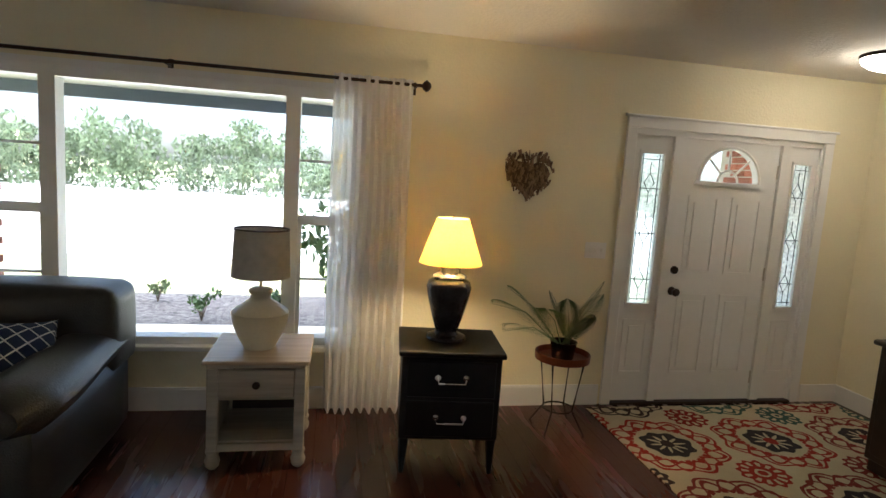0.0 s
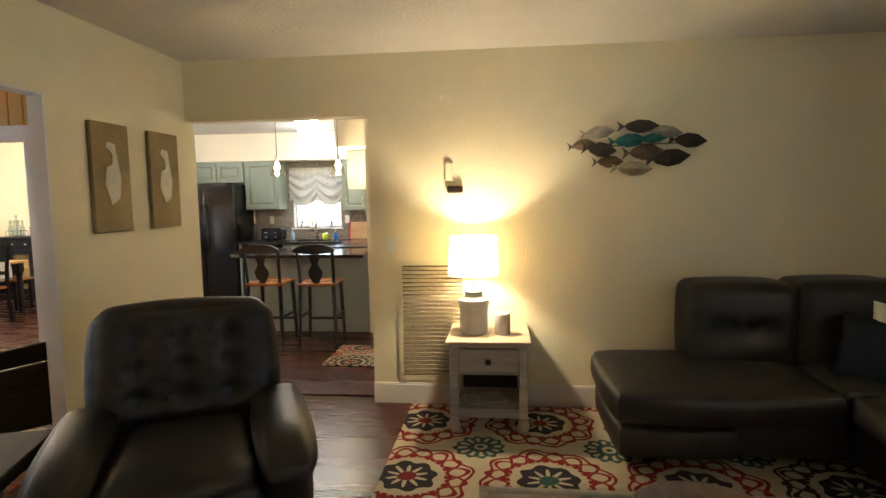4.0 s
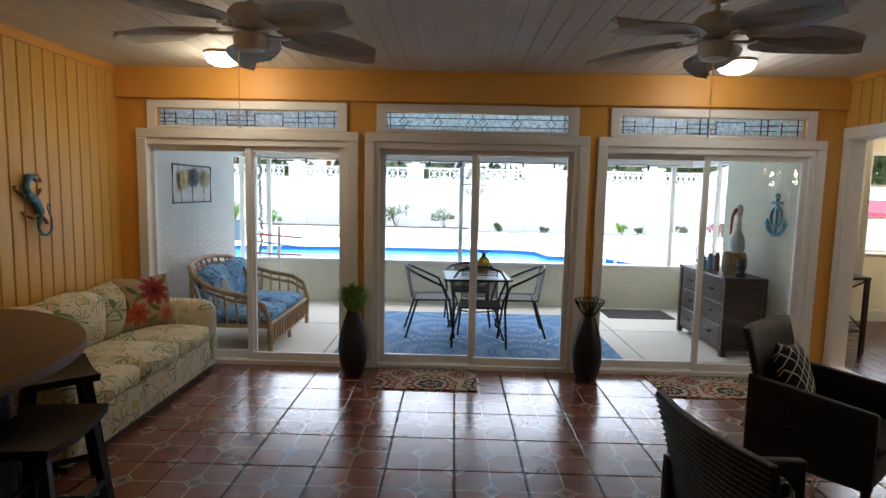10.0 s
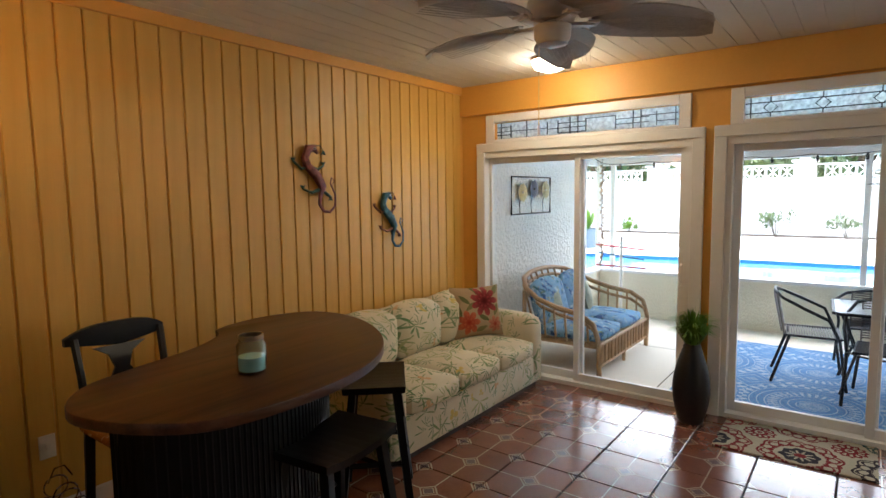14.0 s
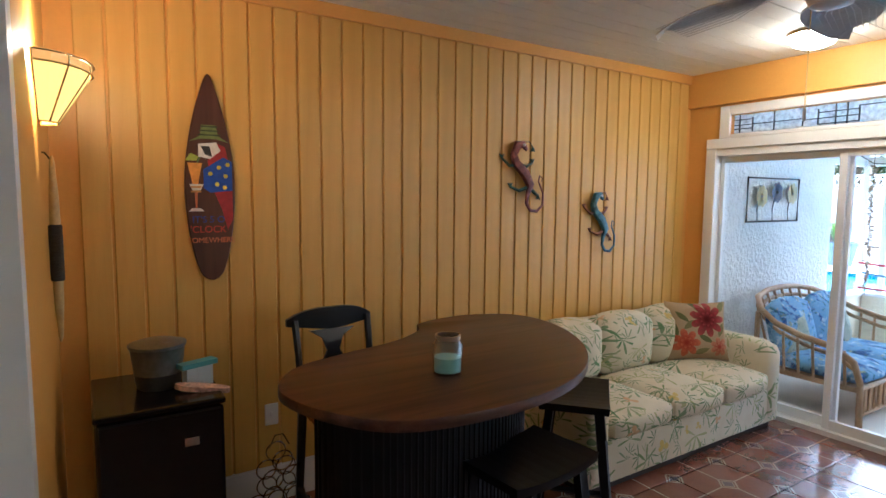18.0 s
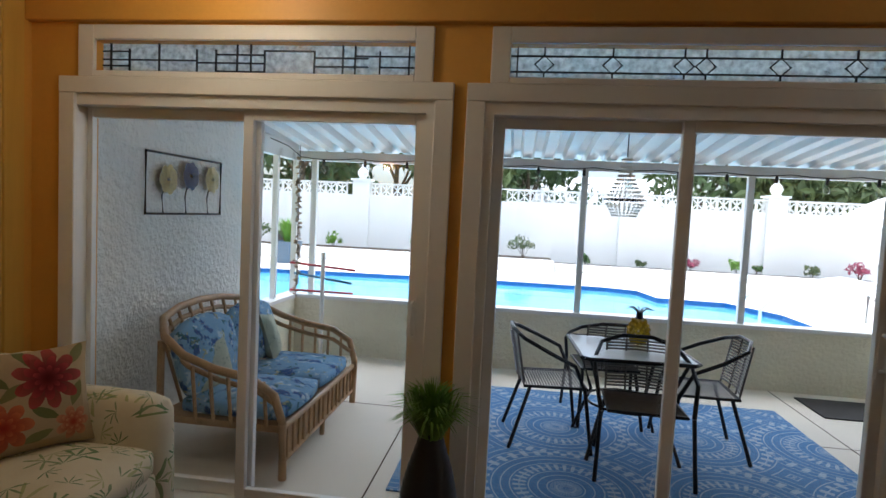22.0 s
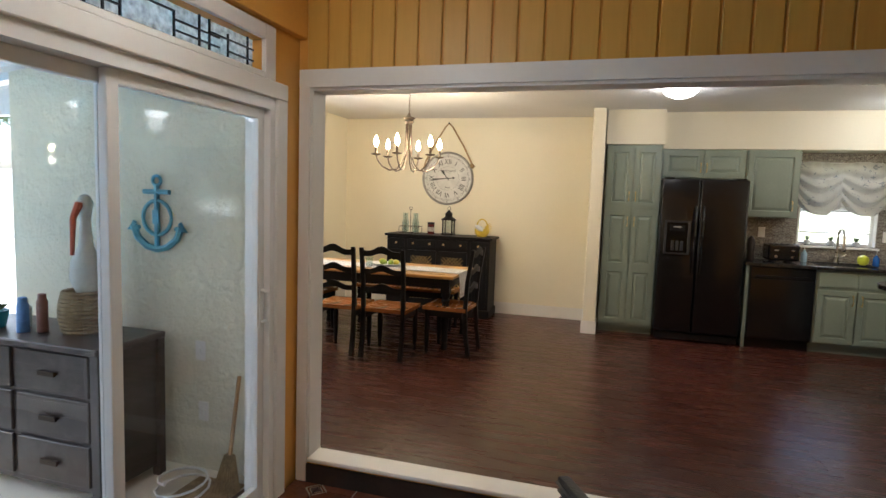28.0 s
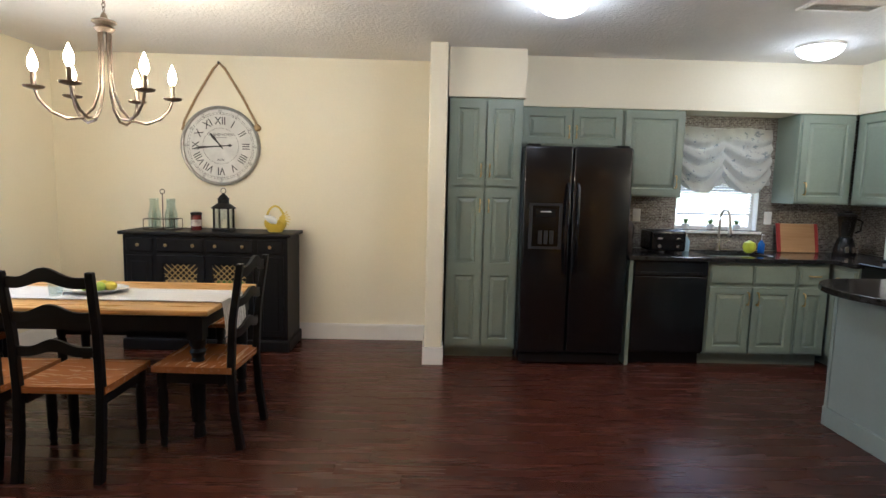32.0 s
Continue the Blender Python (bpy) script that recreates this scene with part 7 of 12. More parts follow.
part("handle", rod([(0, -0.05, 0.37), (0, -0.02, 0.43), (0, 0.02, 0.43), (0, 0.05, 0.37)], 0.004, 5), CHROME, wrk)

# wall ornaments
BOARD = wood("dark_stained_board", (0.05, 0.016, 0.010), (0.11, 0.04, 0.022), 2, 0.3, 10)
sb = thing("surfboard_sign", pose(XE - 0.016, -2.89, 1.72, 0, 0, 0), "brown surfboard sign with a painted drink and lettering", "wall sign")


def yz_plate(outline, x0, x1):
    """A plate standing on a wall that faces -x: outline in y and z."""
    return turned(prism(outline, 0, abs(x1 - x0)), Matrix(((0, 0, -1, x0), (-1, 0, 0, 0), (0, 1, 0, 0), (0, 0, 0, 1))))


brd = smooth_loop([(0, 0.49), (0.045, 0.38), (0.085, 0.22), (0.112, 0.02), (0.108, -0.18), (0.085, -0.34), (0.055, -0.45), (0.02, -0.49), (-0.02, -0.49), (-0.055, -0.45), (-0.085, -0.34), (-0.108, -0.18), (-0.112, 0.02), (-0.085, 0.22), (-0.045, 0.38)], 5)
part("board", rounded(yz_plate(brd, 0, -0.022), 0.004, 1), BOARD, sb)


def paint(col):
    return surf("sign_paint_%d_%d_%d" % tuple(int(c * 255) for c in col), col, 0.5, vary=0.2, scale=30, bump=0.1)


for nm, col, pts, lift in (
        ("painted_hat", (0.16, 0.22, 0.05), [(-0.09, 0.17), (-0.04, 0.2), (-0.035, 0.25), (0.03, 0.25), (0.04, 0.2), (0.09, 0.17), (0.03, 0.185), (-0.04, 0.185)], 0.002),
        ("painted_body", (0.35, 0.02, 0.02), [(0.02, 0.17), (0.07, 0.15), (0.1, 0.0), (0.1, -0.2), (0.075, -0.25), (0.05, -0.15), (0.01, -0.05), (-0.01, 0.08)], 0.002),
        ("painted_shirt", (0.02, 0.08, 0.42), [(-0.03, 0.04), (0.06, 0.1), (0.1, 0.08), (0.1, -0.06), (0.0, -0.07), (-0.03, -0.05)], 0.003),
        ("painted_face", (0.75, 0.72, 0.66), [(-0.05, 0.16), (0.03, 0.17), (0.05, 0.13), (0.0, 0.09), (-0.05, 0.1)], 0.003),
        ("painted_beak", (0.02, 0.02, 0.02), [(-0.04, 0.15), (0.0, 0.15), (0.01, 0.1), (-0.02, 0.11)], 0.004),
        ("painted_drink", (0.70, 0.30, 0.03), [(-0.1, 0.07), (-0.035, 0.07), (-0.05, 0.0), (-0.06, -0.07), (-0.075, -0.07), (-0.085, 0.0)], 0.003),
        ("painted_glass_rim", (0.7, 0.68, 0.62), [(-0.095, -0.03), (-0.03, -0.03), (-0.045, -0.06), (-0.08, -0.06)], 0.004),
        ("painted_glass_foot", (0.7, 0.68, 0.62), [(-0.1, -0.16), (-0.03, -0.16), (-0.045, -0.145), (-0.085, -0.145)], 0.003),
        ("painted_lime", (0.35, 0.45, 0.05), [(-0.11, 0.08), (-0.06, 0.08), (-0.05, 0.1), (-0.085, 0.115)], 0.004)):
    part(nm, yz_plate(pts, -0.022, -0.022 - lift), paint(col), sb)
for fy, fz in ((0.0, 0.02), (0.04, 0.05), (0.07, 0.01), (0.03, -0.03), (0.08, 0.065), (0.065, -0.045)):
    part("painted_flower", yz_plate([(fy + 0.011 * math.cos(2 * math.pi * k / 6), fz + 0.011 * math.sin(2 * math.pi * k / 6)) for k in range(6)], -0.025, -0.0275), paint((0.70, 0.55, 0.05)), sb)


def lettering(name, text, size, m, material, parent, extrude=0.001):
    cu = bpy.data.curves.new(name, 'FONT')
    cu.body, cu.size, cu.extrude, cu.align_x, cu.align_y = text, size, extrude, 'CENTER', 'CENTER'
    tmp = bpy.data.objects.new("tmp_text", cu)
    scene.collection.objects.link(tmp)
    bpy.context.view_layer.update()
    me = bpy.data.meshes.new_from_object(tmp.evaluated_get(bpy.context.evaluated_depsgraph_get()))
    bpy.data.objects.remove(tmp)
    me.materials.clear()
    me.materials.append(material)
    ob = new(name, me)
    ob.parent = parent
    ob.matrix_local = m
    return ob


lettering("lettering", "IT'S 5 O", 0.044, pose(-0.024, 0.012, -0.2, 90, 0, -90), paint((0.02, 0.06, 0.32)), sb)
lettering("lettering", "'CLOCK", 0.046, pose(-0.024, 0.014, -0.248, 90, 0, -90), paint((0.5, 0.05, 0.025)), sb)
lettering("lettering", "SOMEWHERE", 0.036, pose(-0.024, 0, -0.3, 90, 0, -90), paint((0.66, 0.20, 0.06)), sb)
part("painted_straw", yz_plate([(-0.06, 0.07), (-0.054, 0.07), (-0.035, 0.115), (-0.041, 0.115)], -0.022, -0.0245), paint((0.10, 0.20, 0.06)), sb)
part("painted_glass_stem", yz_plate([(-0.072, -0.06), (-0.058, -0.06), (-0.062, -0.15), (-0.068, -0.15)], -0.022, -0.0245), paint((0.55, 0.16, 0.05)), sb)
for hz in (0.2, 0.22, 0.24):
    part("painted_hat_band", yz_plate([(-0.05 + (hz - 0.2) * 0.3, hz), (0.05 - (hz - 0.2) * 0.3, hz), (0.05 - (hz - 0.2) * 0.3, hz + 0.006), (-0.05 + (hz - 0.2) * 0.3, hz + 0.006)], -0.024, -0.0255), paint((0.04, 0.06, 0.02)), sb)
for gz in (-0.04, -0.062):
    part("painted_glass_stripe", yz_plate([(-0.09, gz), (-0.04, gz), (-0.045, gz - 0.008), (-0.086, gz - 0.008)], -0.0262, -0.0275), paint((0.5, 0.25, 0.05)), sb)


def lizard(m, body_col, leg_col, label, flip=1):
    z = thing("wall_lizard", m, label, "wall art", "metal lizards")
    BODY = surf("lizard_" + label.split()[0], body_col, 0.35, 0.4, vary=0.85, scale=28, fine=90, bump=0.3)
    LEG = surf("lizard_leg_" + label.split()[0], leg_col, 0.4, 0.4, vary=0.4, scale=20, bump=0.2)
    spine = [(0.02, 0.185), (-0.01, 0.22), (-0.06, 0.215), (-0.09, 0.15), (-0.07, 0.095), (0.01, 0.03), (0.055, -0.045), (0.035, -0.107), (0.024, -0.165), (0.06, -0.215), (0.12, -0.222), (0.17, -0.18), (0.172, -0.1), (0.13, -0.02), (0.14, 0.02), (0.168, 0.0), (0.15, -0.025)]
    rads = [0.012, 0.026, 0.032, 0.03, 0.034, 0.038, 0.034, 0.018, 0.013, 0.011, 0.010, 0.009, 0.008, 0.006, 0.005, 0.004, 0.003]
    bm = bmesh.new()
    rings = []
    n = len(spine)
    for i, ((y, zz), r) in enumerate(zip(spine, rads)):
        p = Vector((-0.03, -y * flip, zz))
        a = Vector((0, -spine[max(0, i - 1)][0] * flip, spine[max(0, i - 1)][1]))
        b = Vector((0, -spine[min(n - 1, i + 1)][0] * flip, spine[min(n - 1, i + 1)][1]))
        d = (b - a).normalized()
        sd = Vector((1, 0, 0)).cross(d)
        rings.append([bm.verts.new(p + Vector((math.sin(2 * math.pi * k / 8) * r * 0.7, 0, 0)) + sd * math.cos(2 * math.pi * k / 8) * r) for k in range(8)])
    for a, b in zip(rings, rings[1:]):
        for k in range(8):
            bm.faces.new((a[k], a[(k + 1) % 8], b[(k + 1) % 8], b[k]))
    bm.faces.new(rings[0])
    bm.faces.new(rings[-1])
    part("body", bm, BODY, z, smooth=True)
    for (y0, z0, y1, z1, y2, z2) in ((-0.06, 0.09, -0.12, 0.075, -0.175, 0.125), (-0.05, 0.09, 0.02, 0.075, 0.085, 0.105), (0.04, -0.06, -0.04, -0.085, -0.10, -0.06), (0.05, -0.06, 0.1, -0.1, 0.145, -0.115), (-0.01, 0.235, 0.045, 0.24, 0.09, 0.205)):
        bm = rod([(-0.025, -y0 * flip, z0), (-0.03, -y1 * flip, z1), (-0.012, -y2 * flip, z2)], 0.014 if z0 < 0.2 else 0.004, 6, None, 0.008 if z0 < 0.2 else 0.003)
        for k in (-1, 0, 1):
            rod([(-0.012, -y2 * flip, z2), (-0.01, -(y2 + 0.018 * k) * flip, z2 + 0.026 * (1 if z2 > z1 else -1))], 0.007, 5, bm, 0.004)
        part("leg", bm, LEG, z)
    part("eye", lathe([(0.002, -0.009), (0.011, 0), (0.002, 0.009)], 10, (0, 0)), surf("white_enamel", (0.75, 0.74, 0.7), 0.3, bump=0.02), z, "white painted eye").location = (-0.052, 0.02, 0.215)
    return z


lizard(pose(XE - 0.012, -4.85, 1.77), (0.13, 0.035, 0.025), (0.04, 0.09, 0.06), "coppery metal lizard on the orange wall")
lizard(pose(XE - 0.012, -5.60, 1.455) @ Matrix.Diagonal((1, 0.9, 0.95, 1)), (0.05, 0.13, 0.15), (0.20, 0.09, 0.05), "teal metal lizard on the orange wall")

sn = thing("wall_sconce", pose(0.3, -2.257, 1.95), "lit amber stained-glass wall sconce", "wall lamp")
sn.scale = (1.4, 1.25, 0.95)
AMBER = glow("amber_lit_glass", (1.0, 0.62, 0.13), 0.30)
bm = bmesh.new()
segs = 10
rows = []
for r, z in ((0.05, -0.1), (0.1, -0.02), (0.15, 0.06)):
    rows.append([bm.verts.new((-r * math.cos(math.pi * k / segs), -0.01 - 0.75 * r * math.sin(math.pi * k / segs), z)) for k in range(segs + 1)])
for a, b in zip(rows, rows[1:]):
    for k in range(segs):
        bm.faces.new((a[k], a[k + 1], b[k + 1], b[k]))
part("shade", bm, AMBER, sn)
bm = bmesh.new()
for k in range(0, segs + 1, 2):
    rod([rows_pt for rows_pt in ((-r * math.cos(math.pi * k / segs) * 1.01, -0.01 - 0.75 * r * math.sin(math.pi * k / segs) * 1.02, z) for r, z in ((0.05, -0.1), (0.1, -0.02), (0.15, 0.06), (0.155, 0.09)))], 0.0022, 5, bm)
for r, z in ((0.05, -0.1), (0.15, 0.06), (0.155, 0.09)):
    rod([(-r * math.cos(math.pi * k / segs), -0.012 - 0.76 * r * math.sin(math.pi * k / segs), z) for k in range(segs + 1)], 0.003, 5, bm)
part("leading", bm, BRASS, sn)
bm = bmesh.new()
band = [[bm.verts.new((-r * math.cos(math.pi * k / segs), -0.011 - 0.75 * r * math.sin(math.pi * k / segs), z)) for k in range(segs + 1)] for r, z in ((0.15, 0.062), (0.154, 0.088))]
for k in range(segs):
    bm.faces.new((band[0][k], band[0][k + 1], band[1][k + 1], band[1][k]))
part("border", bm, glow("amber_border_glass", (0.85, 0.42, 0.10), 0.16), sn)
bulb("sconce_bulb", (0.3, -2.375, 2.06), 2.5, (1.0, 0.74, 0.42), 0.04)
gt = thing("wall_ornament", pose(0.55, -2.285, 1.45), "slim carved stick with dark wrapped middle on the wall", "wall decoration")
part("stick", lathe([(0.003, -0.34), (0.008, -0.32), (0.015, -0.2), (0.017, -0.11), (0.017, 0.09), (0.015, 0.18), (0.008, 0.3), (0.003, 0.32)], 14), surf("pale_bamboo", (0.50, 0.36, 0.13), 0.5, vary=0.25, scale=10, fine=60, bump=0.2), gt, smooth=True)
part("wrapping", lathe([(0.018, -0.12), (0.022, -0.115), (0.022, 0.075), (0.018, 0.08)], 14), surf("dark_cord_wrapping", (0.03, 0.024, 0.022), 0.8, vary=0.5, scale=30, fine=120, bump=0.8, stretch=(1, 1, 8)), gt, "dark cord wrapping", True)
part("hook", rod([(0, 0, 0.3), (0, 0.02, 0.33), (0, 0.03, 0.33)], 0.003, 5), BRONZE, gt)

# fans
FANB = surf("grey_palm_blade", (0.50, 0.48, 0.45), 0.6, vary=0.2, scale=6, fine=50, bump=0.3, stretch=(4, 30, 4))
FANW = surf("ivory_fan_housing", (0.66, 0.60, 0.54), 0.4, vary=0.05, bump=0.03)


def ceiling_fan(x, y, turn, label):
    f = thing("ceiling_fan", pose(x, y, 0, 0, 0, turn), label, "ceiling fan", "ceiling fans")
    part("canopy", lathe([(0.02, CEILING - 0.075), (0.045, CEILING - 0.07), (0.07, CEILING - 0.03), (0.075, CEILING)], 24), FANW, f, smooth=True)
    part("rod", rod([(0, 0, CEILING - 0.07), (0, 0, 2.5)], 0.014, 10), FANW, f)
    part("motor", lathe([(0.03, 2.53), (0.085, 2.52), (0.11, 2.49), (0.11, 2.43), (0.09, 2.405), (0.06, 2.4)][::-1], 28), FANW, f, smooth=True)
    part("switch_housing", lathe([(0.03, 2.3), (0.065, 2.31), (0.08, 2.34), (0.082, 2.385), (0.06, 2.4)], 28), FANW, f, smooth=True)
    for k in range(5):
        a = 2 * math.pi * k / 5
        m = pose(0, 0, 0, 0, 0, math.degrees(a))
        br = boxes((0.07, 0.18, -0.018, 0.018, 2.385, 2.398), (0.15, 0.2, -0.035, 0.035, 2.392, 2.402))
        bracket = part("blade_arm", turned(br, m), FANW, f)
        bm = bmesh.new()
        n = 14
        cent, le, ri = [], [], []
        for i in range(n + 1):
            u = i / n
            xx = 0.17 + 0.53 * u
            w = 0.03 + 0.12 * math.sin(math.pi * min(1, u ** 0.75 * 0.93 + 0.02)) ** 0.8
            if i == n:
                w = 0.012
            zz = 2.405 + 0.02 * u - 0.05 * u * u
            cent.append(bm.verts.new((xx, 0, zz + 0.012)))
            le.append(bm.verts.new((xx, w, zz - 0.03)))
            ri.append(bm.verts.new((xx, -w, zz + 0.02)))
        for i in range(n):
            bm.faces.new((cent[i], cent[i + 1], le[i + 1], le[i]))
            bm.faces.new((cent[i], ri[i], ri[i + 1], cent[i + 1]))
        ext = bmesh.ops.extrude_face_region(bm, geom=bm.faces[:])
        bmesh.ops.translate(bm, vec=(0, 0, 0.006), verts=[v for v in ext["geom"] if isinstance(v, bmesh.types.BMVert)])
        blade = part("blade", turned(bm, m), FANB, f, smooth=True)
        bm = bmesh.new()
        for q in range(-5, 6):
            e = q / 5
            rod([(0.2, 0.01 * e, 2.404), (0.42, e * 0.12, 2.396 - 0.01 * abs(e)), (0.64, e * 0.105, 2.376 - 0.01 * abs(e))], 0.0016, 4, bm)
        part("rib", turned(bm, m), FANB, blade)
    part("pull_chain", rod([(0.05, 0.03, 2.3), (0.05, 0.03, 1.96)], 0.0022, 5), BRASS, f)
    part("chain_fob", rod([(0.05, 0.03, 1.96), (0.05, 0.03, 1.92)], 0.006, 8), FANW, f)
    return f


ceiling_fan(-0.87, -4.58, -1, "ceiling fan with grey palm-leaf blades over the sofa side")
ceiling_fan(-3.2, -4.6, 32, "ceiling fan with grey palm-leaf blades over the wicker chairs")
flush_light(-0.1, -6.12, CEILING, FROST, NICKEL, "lit dome ceiling light near the sliding doors", 2.3, (1.0, 0.76, 0.45), 0.14, False)
flush_light(-4.03, -6.1, CEILING, FROST_W, NICKEL, "lit dome ceiling light near the dining step", 1.6, (1.0, 0.84, 0.62), 0.14, False)


def air_vent(x, y, z, w, d, label, slats=5, along='y'):
    v = thing("ceiling_vent", pose(x, y, z), label, "vent", "ceiling vents")
    part("frame", boxes((-w, w, -d, -d + 0.025, -0.012, 0), (-w, w, d - 0.025, d, -0.012, 0), (-w, -w + 0.025, -d + 0.025, d - 0.025, -0.012, 0), (w - 0.025, w, -d + 0.025, d - 0.025, -0.012, 0)), TRIM, v)
    # dark sheet drawn where the unlit duct would show between the slats
    part("backing", boxes((-w + 0.025, w - 0.025, -d + 0.025, d - 0.025, -0.003, -0.001)), GROUT, v)
    for k in range(slats):
        xx = -w + 0.04 + (2 * w - 0.08) * k / (slats - 1)
        part("slat", turned(boxes((-0.008, 0.008, -d + 0.03, d - 0.03, -0.001, 0.001)), pose(xx, 0, -0.008, 0, 40 if k < slats / 2 else -40, 0)), TRIM, v)


air_vent(-2.02, -4.42, CEILING, 0.2, 0.13, "white ceiling air vent between the fans", 8)


# wicker chairs and tables
def wicker_chair(m, label):
    c = thing("wicker_chair", m, label, "armchair", "black wicker armchairs")

    # local front is -y; the back rakes and flares upward
    def back_at(z):
        f = (z - 0.2) / 0.7
        return 0.245 + 0.055 * f, 0.25 + 0.03 * f + 0.09 * f * f

    bm = bmesh.new()
    rows = []
    for k in range(9):
        z = 0.2 + 0.7 * k / 8
        hw, yb = back_at(z)
        out = [(-hw, yb - 0.02, z), (-hw * 0.5, yb + 0.008, z), (0, yb + 0.016, z), (hw * 0.5, yb + 0.008, z), (hw, yb - 0.02, z)]
        rows.append([bm.verts.new(p) for p in out + [(x * 0.97, y - 0.035, q) for x, y, q in out[::-1]]])
    for a, b in zip(rows, rows[1:]):
        for k in range(10):
            bm.faces.new((a[k], a[(k + 1) % 10], b[(k + 1) % 10], b[k]))
    bm.faces.new(rows[0][::-1])
    bm.faces.new(rows[-1])
    part("backrest", rounded(bm, 0.006, 1), WICKER_B, c, smooth=True)
    for sx in (-1, 1):
        arm = boxes((sx * 0.285 - 0.022, sx * 0.285 + 0.022, -0.3, 0.3, 0.2, 0.6))
        for v in arm.verts:
            if v.co.z > 0.4:
                v.co.z += 0.05 if v.co.y > 0 else 0.0
        part("arm", rounded(arm, 0.012, 2), WICKER_B, c)
    part("seat_base", rounded(boxes((-0.262, 0.262, -0.3, 0.24, 0.22, 0.36)), 0.01, 2), WICKER_B, c)
    part("seat_cushion", cushion(-0.255, 0.255, -0.31, 0.22, 0.36, 0.43, 0.015, 0.03), surf("black_cushion", (0.012, 0.011, 0.011), 0.85, bump=0.2), c, smooth=True)
    for sx in (-1, 1):
        for sy in (-1, 1):
            part("leg", boxes((sx * 0.28 - 0.018, sx * 0.28 + 0.018, sy * 0.275 - 0.018, sy * 0.275 + 0.018, 0, 0.21)), WICKER_B, c)
    bm = bmesh.new()
    for k in range(32):
        z = 0.215 + k * 0.0215
        hw, yb = back_at(z)
        rod([(-hw, yb - 0.018, z), (-hw * 0.5, yb + 0.01, z), (0, yb + 0.018, z), (hw * 0.5, yb + 0.01, z), (hw, yb - 0.018, z)], 0.0055, 4, bm)
    part("weave", bm, WICKER_B, c)
    for sx in (-1, 1):
        bm = bmesh.new()
        for k in range(19):
            z = 0.215 + k * 0.02
            rod([(sx * 0.309, -0.29, z), (sx * 0.309, 0.29, z)], 0.005, 4, bm)
        part("weave", bm, WICKER_B, c)
    return c


wicker_chair(pose(-3.08, -3.5, 0, 0, 0, -80), "black wicker armchair on the tiles with patterned pillow")
wicker_chair(pose(-4.0, -4.72, 0, 0, 0, -140), "black wicker armchair near the dining step with patterned pillow")
wicker_chair(pose(-4.76, -3.02, 0, 0, 0, 50), "black wicker armchair facing the glass-topped table")
pillow("throw_pillow", pose(-2.95, -3.5, 0.60, -16, 0, -80), 0.4, 0.36, 0.13, TREL_BK, "black and white trellis pillow on wicker chair")
pillow("throw_pillow", pose(-3.90, -4.86, 0.62, -20, 10, -135), 0.42, 0.36, 0.13, TREL_BK, "black and white trellis pillow on wicker chair")
wt = thing("side_table", pose(-3.98, -3.54, 0, 0, 0, 40), "square black wicker table with mirror-like glass top", "table")
part("body", rounded(boxes((-0.26, 0.26, -0.26, 0.26, 0.2, 0.42)), 0.01, 1), WICKER_B, wt)
for sx in (-1, 1):
    for sy in (-1, 1):
        part("leg", boxes((sx * 0.235 - 0.02, sx * 0.235 + 0.02, sy * 0.235 - 0.02, sy * 0.235 + 0.02, 0, 0.2)), WICKER_B, wt)
m, nt, bs = nodes_of("tinted_table_glass")
bs.inputs["Base Color"].default_value = (0.17, 0.16, 0.145, 1)
bs.inputs["Metallic"].default_value = 0.85
bs.inputs["Roughness"].default_value = 0.03
part("glass_top", rounded(boxes((-0.29, 0.29, -0.29, 0.29, 0.424, 0.432)), 0.003, 1), m, wt, "reflective glass top")
dt = thing("side_table", pose(-3.27, -2.02, S, 0, 0, 18), "small dark brown square wooden side table", "table")
part("tabletop", rounded(boxes((-0.24, 0.24, -0.24, 0.24, 0.46, 0.49)), 0.006, 1), WALNUT, dt)
part("apron", boxes((-0.21, 0.21, -0.21, 0.21, 0.41, 0.46)), WALNUT, dt)
for sx in (-1, 1):
    for sy in (-1, 1):
        part("leg", boxes((sx * 0.2 - 0.018, sx * 0.2 + 0.018, sy * 0.2 - 0.018, sy * 0.2 + 0.018, 0, 0.42)), WALNUT, dt)


